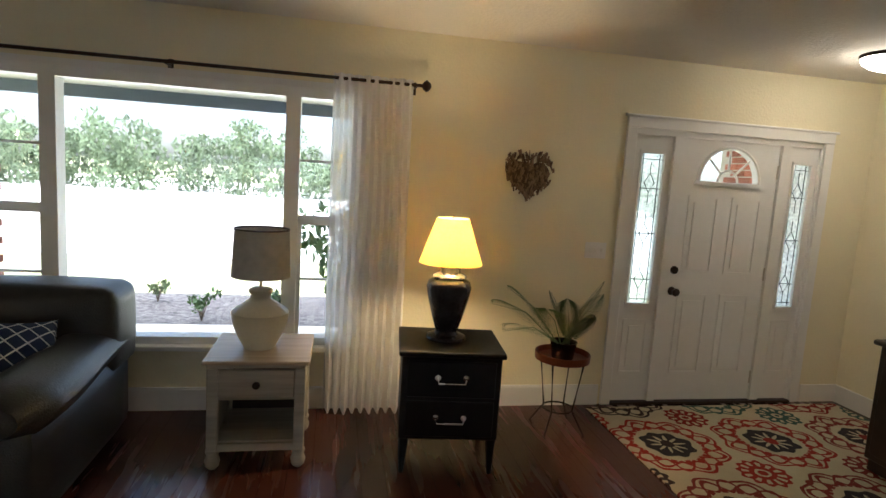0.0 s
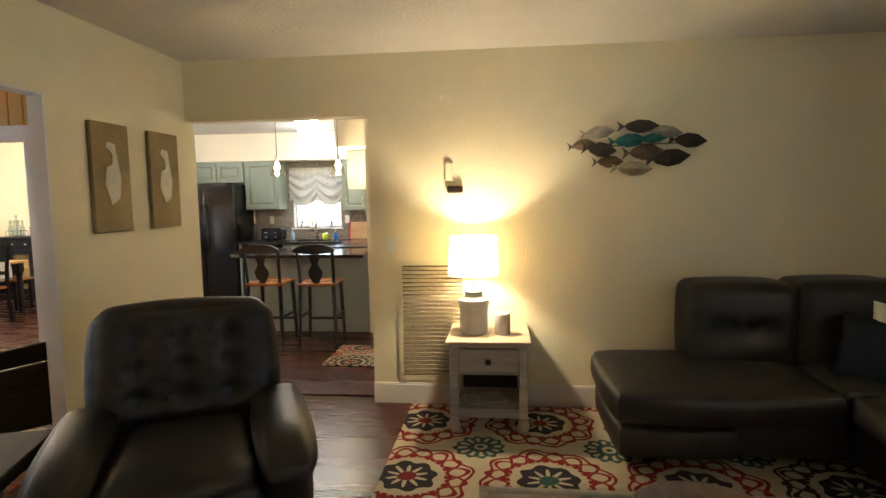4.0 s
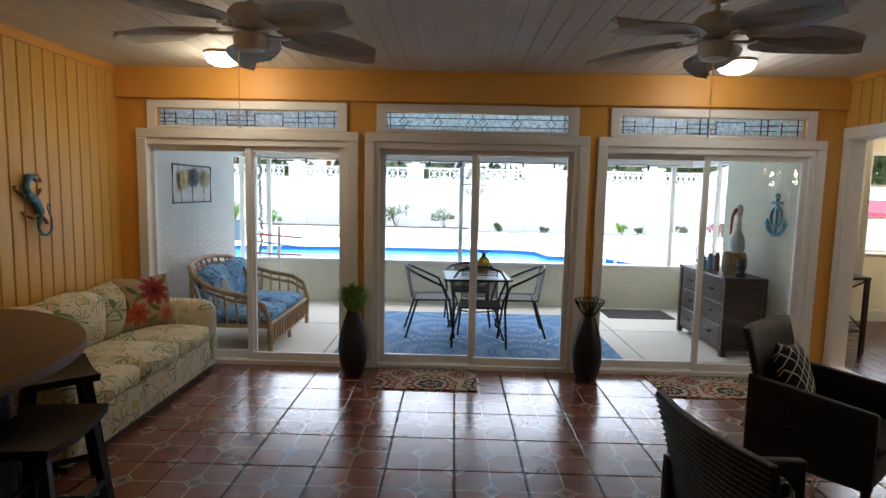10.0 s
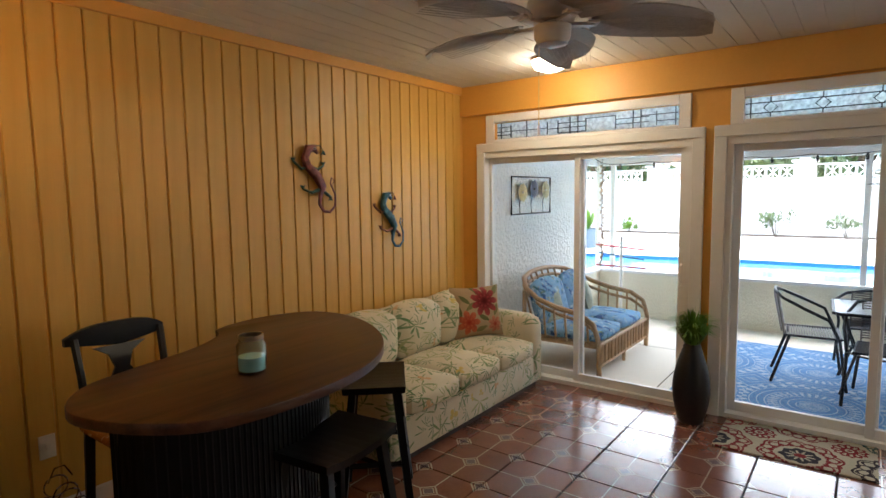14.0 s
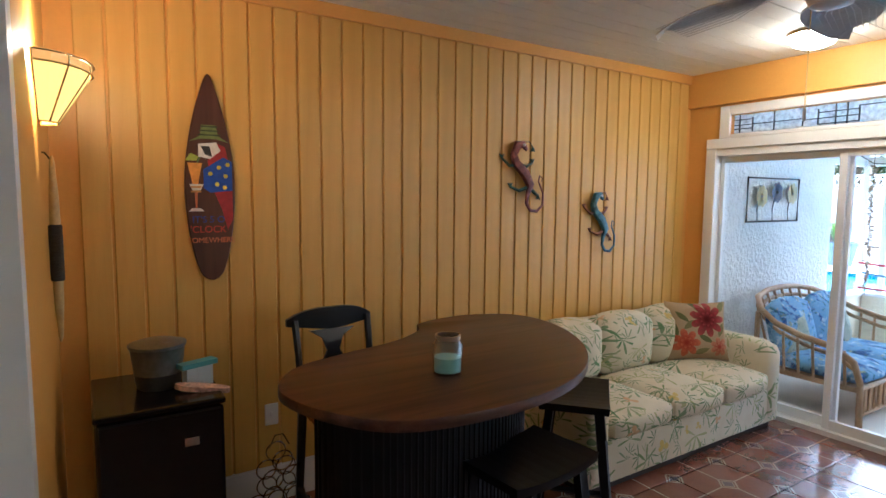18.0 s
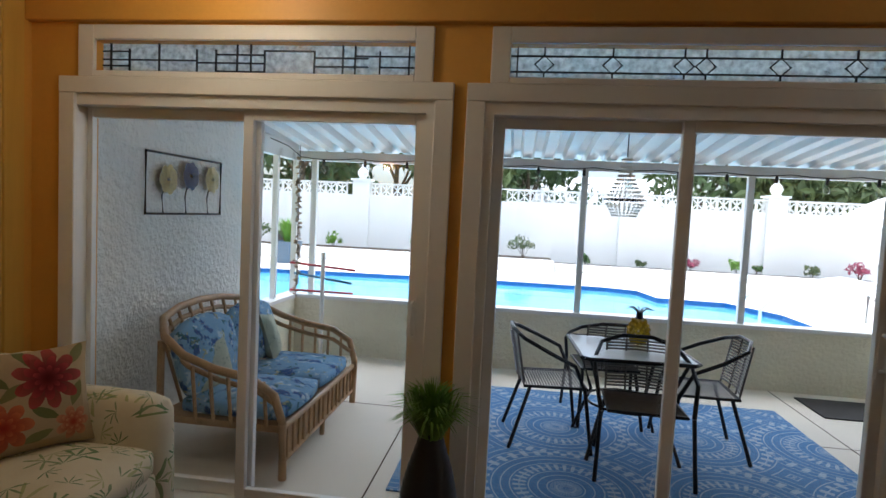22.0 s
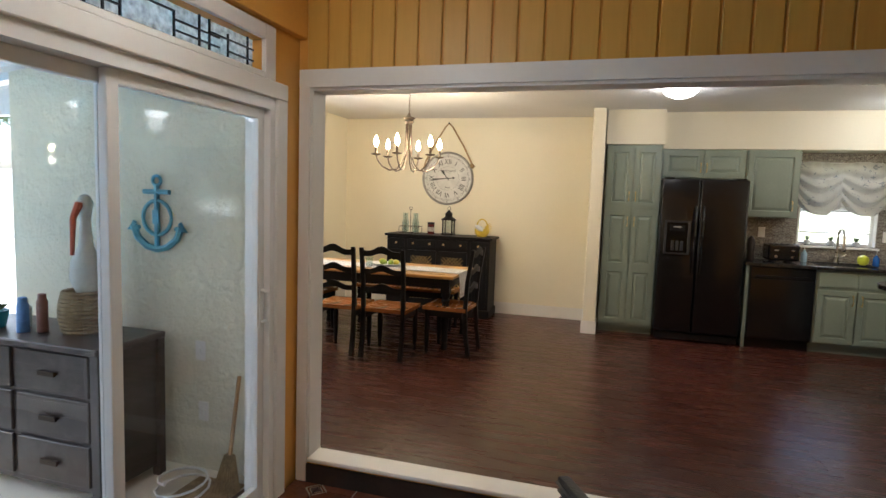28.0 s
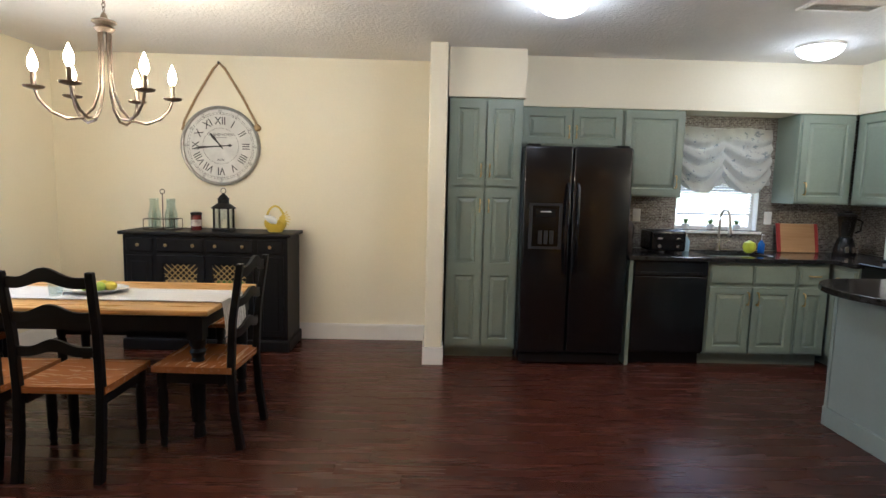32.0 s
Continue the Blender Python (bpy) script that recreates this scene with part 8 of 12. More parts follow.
# floor vases
VASE_B = surf("black_ribbed_vase", (0.008, 0.008, 0.010), 0.35, vary=0.3, scale=10, fine=80, bump=0.5, stretch=(1, 1, 6))
for vx, vy, kind in ((-1.06, -6.46, 0), (-3.1, -6.47, 1)):
    fvz = thing("floor_vase", pose(vx, vy, 0), ("tall black floor vase with bright green grass" if kind == 0 else "tall black floor vase with open wire rim"), "vase", "tall black floor vases")
    pr = []
    for k in range(30):
        f = k / 29
        r = 0.075 + 0.06 * math.sin(math.pi * min(1.0, f * 0.93 + 0.06)) ** 1.1 - 0.02 * f
        pr.append((r + (0.0025 if k % 2 else 0), 0.56 * f))
    pr += [(0.05, 0.58), (0.06, 0.6), (0.055, 0.6), (0.045, 0.58), (0.02, 0.5)]
    part("vase", lathe(pr, 28), VASE_B, fvz, smooth=True)
    if kind == 0:
        rg = random.Random(4)
        bm = bmesh.new()
        for _ in range(620):
            a, o, h = rg.uniform(0, 6.28), rg.uniform(0.0, 0.17), rg.uniform(0.12, 0.27)
            pts = [Vector((0.3 * o * math.cos(a), 0.3 * o * math.sin(a), 0.57)), Vector((o * 0.8 * math.cos(a), o * 0.8 * math.sin(a), 0.58 + h * 0.7)), Vector((o * 1.3 * math.cos(a), o * 1.3 * math.sin(a), 0.58 + h - o * 0.5))]
            sd = Vector((-math.sin(a), math.cos(a), 0)) * 0.004
            bm.faces.new([bm.verts.new(p) for p in (pts[0] - sd, pts[0] + sd, pts[1] + sd, pts[2], pts[1] - sd)])
        part("grass", bm, GRASS_L, fvz)
    else:
        for k in range(18):
            a = 2 * math.pi * k / 18
            part("wire", rod([(0.055 * math.cos(a), 0.055 * math.sin(a), 0.59), (0.09 * math.cos(a), 0.09 * math.sin(a), 0.65), (0.13 * math.cos(a), 0.13 * math.sin(a), 0.71)], 0.004, 5), BLACK_METAL, fvz)
        part("rim", rod([(0.13 * math.cos(2 * math.pi * k / 28), 0.13 * math.sin(2 * math.pi * k / 28), 0.71) for k in range(28)], 0.004, 5, closed=True), BLACK_METAL, fvz)
        rg = random.Random(9)
        bm = bmesh.new()
        for _ in range(26):
            a, h = rg.uniform(0, 6.28), rg.uniform(0.1, 0.2)
            frond(bm, (0, 0, 0.56), (0.09 * math.cos(a), 0.09 * math.sin(a), 0.58 + h), 0.01, 5, 0.02)
        part("leaves", bm, LEAF, fvz)
rug("door_mat", -2.14, -1.27, -6.66, -6.12, 0, RUG_S, "small cream door mat with red and blue medallions")
rug("door_mat", -4.6, -3.66, -6.65, -6.10, 0, RUG_S, "small cream door mat with medallions by the dining step")
plate("wall_outlet", pose(XE - 0.014, -3.165, 0.485, 0, 0, 90), 1, "white wall outlet on the orange wall", "outlet")


# ---- porch furniture ----
BLUE_F = floral("blue_flower_cloth", (0.20, 0.36, 0.55), [((0.02, 0.06, 0.22), 0.6, 0.33), ((0.50, 0.62, 0.70), 0.6, 0.3), ((0.40, 0.38, 0.18), 0.8, 0.18), ((0.03, 0.11, 0.12), 0.7, 0.26)], 20.0)
SCROLL = floral("sage_scroll_cloth", (0.40, 0.43, 0.34), [((0.08, 0.13, 0.13), 1.2, 0.2), ((0.16, 0.22, 0.2), 1.6, 0.24)], 26.0)
ls = thing("rattan_loveseat", pose(0.36, -7.83, -0.05, 0, 0, -90), "honey rattan loveseat with blue floral cushions", "sofa")
# local: x along, front -y
half = [(0.69, -0.47, 0.0), (0.71, -0.47, 0.34), (0.72, -0.42, 0.50), (0.72, -0.28, 0.585), (0.71, -0.05, 0.62), (0.69, 0.16, 0.68), (0.63, 0.32, 0.765), (0.48, 0.43, 0.84), (0.25, 0.475, 0.875)]
hoop = [(-x, y, z) for x, y, z in half] + [(0, 0.485, 0.885)] + half[::-1]
part("hoop", rod(hoop, 0.025, 10), RATTAN, ls, "bent cane hoop running from arm over the back to arm", True)
part("inner_hoop", rod([(x * 0.95, y - 0.015, z - 0.075) for x, y, z in hoop[2:-2]], 0.017, 8), RATTAN, ls, smooth=True)
for sx in (-1, 1):
    for k in range(5):
        yy = -0.36 + k * 0.11
        part("spindle", rod([(sx * 0.68, yy, 0.3), (sx * 0.71, yy + 0.01, 0.57 + 0.015 * k)], 0.011, 6), RATTAN, ls)
    part("leg", rod([(sx * 0.64, 0.34, 0.0), (sx * 0.63, 0.34, 0.74)], 0.022, 8), RATTAN, ls)
for k in range(9):
    xx = -0.56 + k * 0.14
    part("spindle", rod([(xx * 0.85, 0.30, 0.32), (xx, 0.475 - 0.26 * xx * xx, 0.87 - 0.25 * xx * xx)], 0.012, 6), RATTAN, ls)
for k in range(15):
    xx = -0.63 + k * 0.09
    part("cane", rod([(xx, -0.468, 0.1), (xx, -0.468, 0.3)], 0.008, 6), RATTAN, ls)
part("front_panel", boxes((-0.66, 0.66, -0.46, -0.43, 0.1, 0.3)), RATTAN, ls)
part("seat_rail", rod([(-0.68, -0.46, 0.3), (0.68, -0.46, 0.3)], 0.02, 8), RATTAN, ls)
part("seat_rail", rod([(-0.68, -0.46, 0.1), (0.68, -0.46, 0.1)], 0.016, 8), RATTAN, ls)
for xx in (-0.36, 0.0, 0.36):
    part("leg", rod([(xx, -0.46, 0.0 if xx == 0 else 0.1), (xx, -0.46, 0.3)], 0.018, 8), RATTAN, ls)
part("seat_deck", boxes((-0.66, 0.66, -0.44, 0.34, 0.26, 0.3)), RATTAN, ls)
for sx in (-1, 1):
    part("seat_cushion", cushion(sx * 0.32 - 0.31, sx * 0.32 + 0.31, -0.44, 0.22, 0.3, 0.41, 0.03, 0.045), BLUE_F, ls, smooth=True)
    part("back_cushion", turned(cushion(-0.3, 0.3, -0.06, 0.06, -0.21, 0.21, 0.05, 0.045), pose(sx * 0.31, 0.22, 0.6, -16, 0, 0)), BLUE_F, ls, smooth=True)
pillow("throw_pillow", pose(0.5, -8.25, 0.52, -18, 5, -70), 0.4, 0.38, 0.13, SCROLL, "sage scroll-patterned pillow on the rattan loveseat")
pillow("throw_pillow", pose(0.52, -7.42, 0.5, -16, -4, -105), 0.36, 0.34, 0.12, SCROLL, "sage patterned pillow on the rattan loveseat")

# lanai rug: three rows of round medallions
m, nt, bs = nodes_of("blue_medallion_rug")
v = coords(nt)
sep = nt.nodes.new("ShaderNodeSeparateXYZ")
nt.links.new(v, sep.inputs[0])
P = 0.98


def cellc(sock, off):
    return math_node(nt, 'MULTIPLY', math_node(nt, 'SUBTRACT', math_node(nt, 'FRACT', math_node(nt, 'ADD', math_node(nt, 'DIVIDE', sock, P), off)), 0.5), P)


cu_, cv_ = cellc(sep.outputs[0], 0.28), cellc(sep.outputs[1], 0.05)
rr_ = math_node(nt, 'SQRT', math_node(nt, 'ADD', math_node(nt, 'MULTIPLY', cu_, cu_), math_node(nt, 'MULTIPLY', cv_, cv_)))
an_ = math_node(nt, 'ARCTAN2', cv_, cu_)
thin = math_node(nt, 'LESS_THAN', math_node(nt, 'ABSOLUTE', math_node(nt, 'SINE', math_node(nt, 'MULTIPLY', rr_, math.pi / 0.055))), 0.22)
band = math_node(nt, 'GREATER_THAN', math_node(nt, 'SINE', math_node(nt, 'MULTIPLY', rr_, math.pi / 0.11)), 0.45)
spk = math_node(nt, 'MULTIPLY', band, math_node(nt, 'GREATER_THAN', math_node(nt, 'SINE', math_node(nt, 'MULTIPLY', an_, 34.0)), 0.2))
lines = math_node(nt, 'MAXIMUM', thin, spk)
nz = N(nt, "ShaderNodeTexNoise", Scale=90.0, Detail=2.0)
nt.links.new(v, nz.inputs["Vector"])
blue = ramp(nt, nz.outputs[0], [(0.3, (0.045, 0.15, 0.33)), (0.7, (0.08, 0.22, 0.43))])
pale = (0.55, 0.60, 0.62)
nt.links.new(mixed(nt, math_node(nt, 'MULTIPLY', lines, 0.5), blue, pale), bs.inputs["Base Color"])
bs.inputs["Roughness"].default_value = 0.9
rug("porch_rug", -3.675, -0.72, -9.27, -7.15, -0.05, m, "blue outdoor rug with pale round medallions")
pt = thing("patio_table", pose(-2.19, -8.14, -0.05, 0, 0, 3), "square patio table with rippled glass top", "table")
PGL, nt, bs = nodes_of("rippled_glass_painted_glare")
# whitish, nearly opaque base paints the sky's reflection into the glass
bs.inputs["Base Color"].default_value = (0.84, 0.88, 0.88, 1)
bs.inputs["Roughness"].default_value = 0.15
bs.inputs["Transmission Weight"].default_value = 0.05
rip = N(nt, "ShaderNodeTexNoise", Scale=55.0, Detail=2.0)
nt.links.new(coords(nt), rip.inputs["Vector"])
bumped(nt, bs, rip.outputs[0], 0.5, 0.004)
part("glass_top", rounded(boxes((-0.36, 0.36, -0.36, 0.36, 0.7, 0.707)), 0.003, 1), PGL, pt)
part("rim", rod([(-0.37, -0.33, 0.7), (-0.33, -0.37, 0.7), (0.33, -0.37, 0.7), (0.37, -0.33, 0.7), (0.37, 0.33, 0.7), (0.33, 0.37, 0.7), (-0.33, 0.37, 0.7), (-0.37, 0.33, 0.7)], 0.013, 8, closed=True), BLACK_METAL, pt)
for sx in (-1, 1):
    for sy in (-1, 1):
        part("leg", rod([(sx * 0.31, sy * 0.31, 0.69), (sx * 0.2, sy * 0.2, 0.35), (sx * 0.3, sy * 0.3, 0.01)], 0.013, 8), BLACK_METAL, pt, smooth=True)
part("ring", rod([(0.27 * math.cos(2 * math.pi * k / 16), 0.27 * math.sin(2 * math.pi * k / 16), 0.33) for k in range(16)], 0.009, 6, closed=True), BLACK_METAL, pt)
PWICK = surf("brown_resin_weave", (0.10, 0.085, 0.075), 0.45, vary=0.4, scale=30, fine=140, bump=0.8, depth=0.004)


def patio_chair(m):
    c = thing("patio_chair", m, "stacking patio chair with curved metal arms and woven seat", "chair", "chairs round the patio table")
    part("arm_rail", rod([(-0.27, -0.2, 0.42), (-0.3, -0.12, 0.6), (-0.3, 0.05, 0.68), (-0.24, 0.22, 0.76), (-0.1, 0.28, 0.8), (0.1, 0.28, 0.8), (0.24, 0.22, 0.76), (0.3, 0.05, 0.68), (0.3, -0.12, 0.6), (0.27, -0.2, 0.42)], 0.014, 8), BLACK_METAL, c, smooth=True)
    for sx in (-1, 1):
        part("leg", rod([(sx * 0.27, -0.2, 0.42), (sx * 0.29, -0.26, 0.0)], 0.013, 8), BLACK_METAL, c)
        part("leg", rod([(sx * 0.2, 0.16, 0.42), (sx * 0.24, 0.29, 0.0)], 0.013, 8), BLACK_METAL, c)
    part("seat_frame", rod([(-0.23, -0.22, 0.43), (0.23, -0.22, 0.43), (0.22, 0.2, 0.43), (-0.22, 0.2, 0.43)], 0.011, 6, closed=True), BLACK_METAL, c)
    seat = bmesh.new()
    for k in range(22):
        yy = -0.21 + k * 0.0195
        rod([(-0.22, yy, 0.432), (0.22, yy, 0.432)], 0.006, 4, seat)
    part("seat", seat, PWICK, c)
    bk = bmesh.new()
    for k in range(16):
        z = 0.47 + k * 0.02
        w = 0.2 - 0.0 * k
        rod([(-w, 0.2 + 0.004 * k, z), (0, 0.235 + 0.004 * k, z), (w, 0.2 + 0.004 * k, z)], 0.0065, 4, bk)
    for xx in (-0.2, -0.07, 0.07, 0.2):
        rod([(xx, 0.2 + 0.03 * (1 - abs(xx) / 0.2), 0.43), (xx, 0.265 + 0.03 * (1 - abs(xx) / 0.2), 0.79)], 0.007, 4, bk)
    part("backrest", bk, PWICK, c)
    return c


pc0 = patio_chair(pose(-1.66, -8.17, -0.04, 0, 0, -84))
copy_thing(pc0, pose(-2.71, -8.24, -0.04, 0, 0, 88))
copy_thing(pc0, pose(-2.22, -7.78, -0.04, 0, 0, 178))
copy_thing(pc0, pose(-2.13, -8.72, -0.04, 0, 0, 4))
pn = thing("pineapple_lamp", pose(-2.28, -8.28, 0.657), "yellow glass pineapple lantern with black metal leaves", "lantern")
m, nt, bs = nodes_of("yellow_glass_bead")
bs.inputs["Base Color"].default_value = (0.75, 0.55, 0.04, 1)
bs.inputs["Roughness"].default_value = 0.1
bs.inputs["Transmission Weight"].default_value = 0.6
bm = bmesh.new()
for j in range(6):
    z = 0.025 + j * 0.03
    r = 0.062 * math.sin(math.pi * (0.2 + 0.62 * j / 5)) + 0.005
    for k in range(9):
        a = 2 * math.pi * (k + 0.5 * (j % 2)) / 9
        bmesh.ops.create_icosphere(bm, subdivisions=1, radius=0.021, matrix=Matrix.Translation((r * math.cos(a), r * math.sin(a), z)))
part("beads", bm, m, pn, smooth=True)
part("cap", lathe([(0.03, 0.19), (0.026, 0.2), (0.022, 0.24), (0.03, 0.245)], 14), BLACK_METAL, pn)
for k in range(8):
    a = 2 * math.pi * k / 8
    part("leaf", rod([(0.015 * math.cos(a), 0.015 * math.sin(a), 0.235), (0.05 * math.cos(a), 0.05 * math.sin(a), 0.27), (0.1 * math.cos(a), 0.1 * math.sin(a), 0.255 + 0.01 * (k % 2))], 0.006, 5, None, 0.002), BLACK_METAL, pn)


# dresser and what stands on it
ds = thing("dresser", pose(-4.96, -8.05, -0.05, 0, 0, 90), "espresso brown six-drawer dresser against the porch wall", "dresser")
# local: x along (0.58 each way), front -y
part("body", rounded(boxes((-0.56, 0.56, -0.2, 0.2, 0.06, 0.8)), 0.006, 1), DRESSER_W, ds)
part("top", rounded(boxes((-0.585, 0.585, -0.24, 0.22, 0.8, 0.835)), 0.006, 1), DRESSER_W, ds)
for sx in (-1, 1):
    part("post", boxes((sx * 0.555 - 0.025, sx * 0.555 + 0.025, -0.225, -0.17, 0, 0.8)), DRESSER_W, ds)
    part("post", boxes((sx * 0.555 - 0.025, sx * 0.555 + 0.025, 0.17, 0.215, 0, 0.8)), DRESSER_W, ds)
    for r in range(3):
        z0 = 0.1 + r * 0.235
        d = part("drawer", rounded(boxes((sx * 0.262 - 0.245, sx * 0.262 + 0.245, -0.218, -0.2, z0, z0 + 0.215)), 0.004, 1), DRESSER_W, ds)
        part("handle", boxes((sx * 0.262 - 0.055, sx * 0.262 + 0.055, -0.245, -0.232, z0 + 0.1, z0 + 0.125), (sx * 0.262 - 0.05, sx * 0.262 - 0.03, -0.235, -0.218, z0 + 0.105, z0 + 0.12), (sx * 0.262 + 0.03, sx * 0.262 + 0.05, -0.235, -0.218, z0 + 0.105, z0 + 0.12)), BRONZE, d)
ZT = 0.785
BAMB_B = wood("pale_broom_handle", (0.36, 0.22, 0.10), (0.5, 0.32, 0.17), 2, 0.5, 10)
BASKET = surf("woven_seagrass", (0.30, 0.22, 0.12), 0.85, vary=0.35, scale=20, fine=80, bump=0.9, depth=0.006)
bs_ = thing("basket", pose(-5.0, -7.85, ZT), "round woven seagrass basket on the dresser", "basket")
bmk = bmesh.new()
for k in range(11):
    z = 0.012 + k * 0.021
    r = 0.1 + 0.018 * math.sin(k / 10 * math.pi)
    rod([(r * math.cos(2 * math.pi * q / 20), r * math.sin(2 * math.pi * q / 20), z) for q in range(20)], 0.0125, 5, bmk, closed=True)
part("coils", bmk, BASKET, bs_)
part("inside", lathe([(0.09, 0), (0.1, 0.2), (0.09, 0.2), (0.02, 0.19)], 20), BASKET, bs_)
plc = part("pelican_figure", lathe([(0.06, 0), (0.1, 0.08), (0.09, 0.18), (0.045, 0.26), (0.03, 0.4), (0.04, 0.46), (0.05, 0.5), (0.03, 0.54), (0.005, 0.55)], 20, (0, 0), 0.7, 1.0), surf("weathered_white_paint", (0.50, 0.52, 0.48), 0.7, vary=0.2, scale=12, bump=0.3), None, "", True)
plc.matrix_world = pose(-5.02, -7.85, ZT + 0.21)
bill = rod([(0.035, 0, 0.5), (0.075, 0, 0.42), (0.085, 0, 0.22)], 0.022, 8, None, 0.01)
tagged(plc, "weathered white wooden bird figure in the basket", "figurine")
bl_ = part("bill_ornament", bill, surf("red_orange_paint", (0.42, 0.08, 0.03), 0.5, bump=0.05), plc)
for nm, px, py, col, lab, prof in (
        ("spray_can", -4.86, -8.12, (0.12, 0.28, 0.6), "blue and white spray can on the dresser", [(0.03, 0), (0.03, 0.15), (0.022, 0.165), (0.022, 0.19), (0.005, 0.195)]),
        ("spray_can", -4.9, -8.03, (0.22, 0.10, 0.08), "dark brown spray can on the dresser", [(0.028, 0), (0.028, 0.17), (0.02, 0.185), (0.02, 0.21), (0.005, 0.215)]),
        ("bottle", -4.95, -8.22, (0.45, 0.5, 0.5), "pale plastic bottle on the dresser", [(0.03, 0), (0.032, 0.11), (0.014, 0.13), (0.014, 0.16)]),
        ("lantern", -4.95, -7.60, (0.03, 0.03, 0.03), "small dark lantern jar on the dresser", [(0.05, 0), (0.055, 0.03), (0.035, 0.06), (0.045, 0.1), (0.035, 0.14), (0.045, 0.15), (0.045, 0.19), (0.01, 0.2)])):
    o = part(nm, lathe(prof, 18), surf(nm + "_%d" % int(col[0] * 100), col, 0.35, vary=0.2, scale=30, bump=0.05), None, "", True)
    o.matrix_world = pose(px, py, ZT)
    tagged(o, lab, nm.replace("_", " "))
sp = thing("succulent", pose(-4.88, -8.36, ZT), "succulent in a turquoise pot on the dresser", "plant")
part("pot", lathe([(0.05, 0), (0.07, 0.09), (0.073, 0.095), (0.06, 0.095), (0.05, 0.08)], 20), surf("turquoise_glaze", (0.05, 0.28, 0.33), 0.3, bump=0.02), sp, smooth=True)
bm = bmesh.new()
for k in range(20):
    a, o = k * 2.4, 0.02 + 0.0022 * k
    rod([(0, 0, 0.09), (o * 1.2 * math.cos(a), o * 1.2 * math.sin(a), 0.14 - 0.0012 * k)], 0.01, 5, bm, 0.003)
part("leaves", bm, LEAF, sp)
dj = part("jar", lathe([(0.04, 0), (0.045, 0.01), (0.045, 0.11), (0.03, 0.13), (0.03, 0.15), (0.036, 0.155), (0.036, 0.17), (0.005, 0.175)], 18), DARK_CER, None, "", True)
dj.matrix_world = pose(-4.93, -8.5, ZT)
tagged(dj, "small dark lidded jar on the dresser", "jar")
cd = part("cable", rod([(-5.0 + 0.17 * math.cos(a * 0.5) * (1 - 0.012 * a), -7.2 + 0.12 * math.sin(a * 0.5), -0.035 + 0.004 * a) for a in range(26)], 0.007, 6), ALU, None, "", True)
tagged(cd, "white coiled cable lying on the porch floor", "cable")
br_ = thing("broom", pose(-5.12, -6.98, -0.05), "short wooden hand broom leaning in the porch corner", "broom")
part("handle", rod([(0.02, 0, 0.2), (-0.09, -0.02, 0.62)], 0.012, 8), BAMB_B, br_)
bm = bmesh.new()
for k in range(40):
    a_, b_ = (k % 8 - 3.5) / 3.5, (k // 8 - 2) / 2
    rod([(0.02 + 0.01 * b_, 0.025 * a_, 0.22), (0.05 + 0.025 * b_, 0.07 * a_, 0.012)], 0.004, 4, bm)
part("bristles", bm, BASKET, br_)
an = thing("anchor_sign", pose(XW, -7.61, 1.45), "sky-blue cut-out anchor sign on porch wall", "wall sign")
ANC = surf("sky_blue_paint", (0.16, 0.42, 0.55), 0.5, vary=0.1, bump=0.03)
bm = rod([(0.012, 0, 0.16), (0.012, 0, -0.2)], 0.016, 6)
rod([(0.012, -0.09, 0.12), (0.012, 0.09, 0.12)], 0.016, 6, bm)
rod([(0.012, 0.028 * math.cos(2 * math.pi * k / 12), 0.185 + 0.028 * math.sin(2 * math.pi * k / 12)) for k in range(12)], 0.01, 6, bm, closed=True)
rod([(0.012, -0.17, -0.08), (0.012, -0.14, -0.15), (0.012, -0.07, -0.2), (0.012, 0, -0.215), (0.012, 0.07, -0.2), (0.012, 0.14, -0.15), (0.012, 0.17, -0.08)], 0.02, 6, bm)
rod([(0.012, 0.1 * math.cos(2 * math.pi * k / 20), -0.03 + 0.1 * math.sin(2 * math.pi * k / 20)) for k in range(20)], 0.011, 6, bm, closed=True)
for s in (-1, 1):
    rod([(0.012, s * 0.16, -0.06), (0.012, s * 0.2, -0.1), (0.012, s * 0.13, -0.09)], 0.014, 6, bm)
part("cutout", bm, ANC, an)
lettering("lettering", "II", 0.12, pose(0.02, 0, -0.03, 90, 0, 90), ANC, an, 0.006)
plate("wall_sign_small", pose(XW, -7.32, 0.66, 0, 0, -90), 1, "small white notice on porch wall", "sign")
plate("wall_outlet", pose(XW, -7.3, 0.3, 0, 0, -90), 1, "white outlet on porch wall", "outlet")
rug("porch_mat", -4.95, -4.05, -9.75, -9.2, -0.05, surf("black_rubber", (0.02, 0.02, 0.02), 0.8, bump=0.3), "black rubber mat by the screen door", 0.012)
rug("porch_mat", -5.2, -4.45, -7.25, -6.95, -0.05, BASKET, "small woven mat inside the porch door", 0.01)

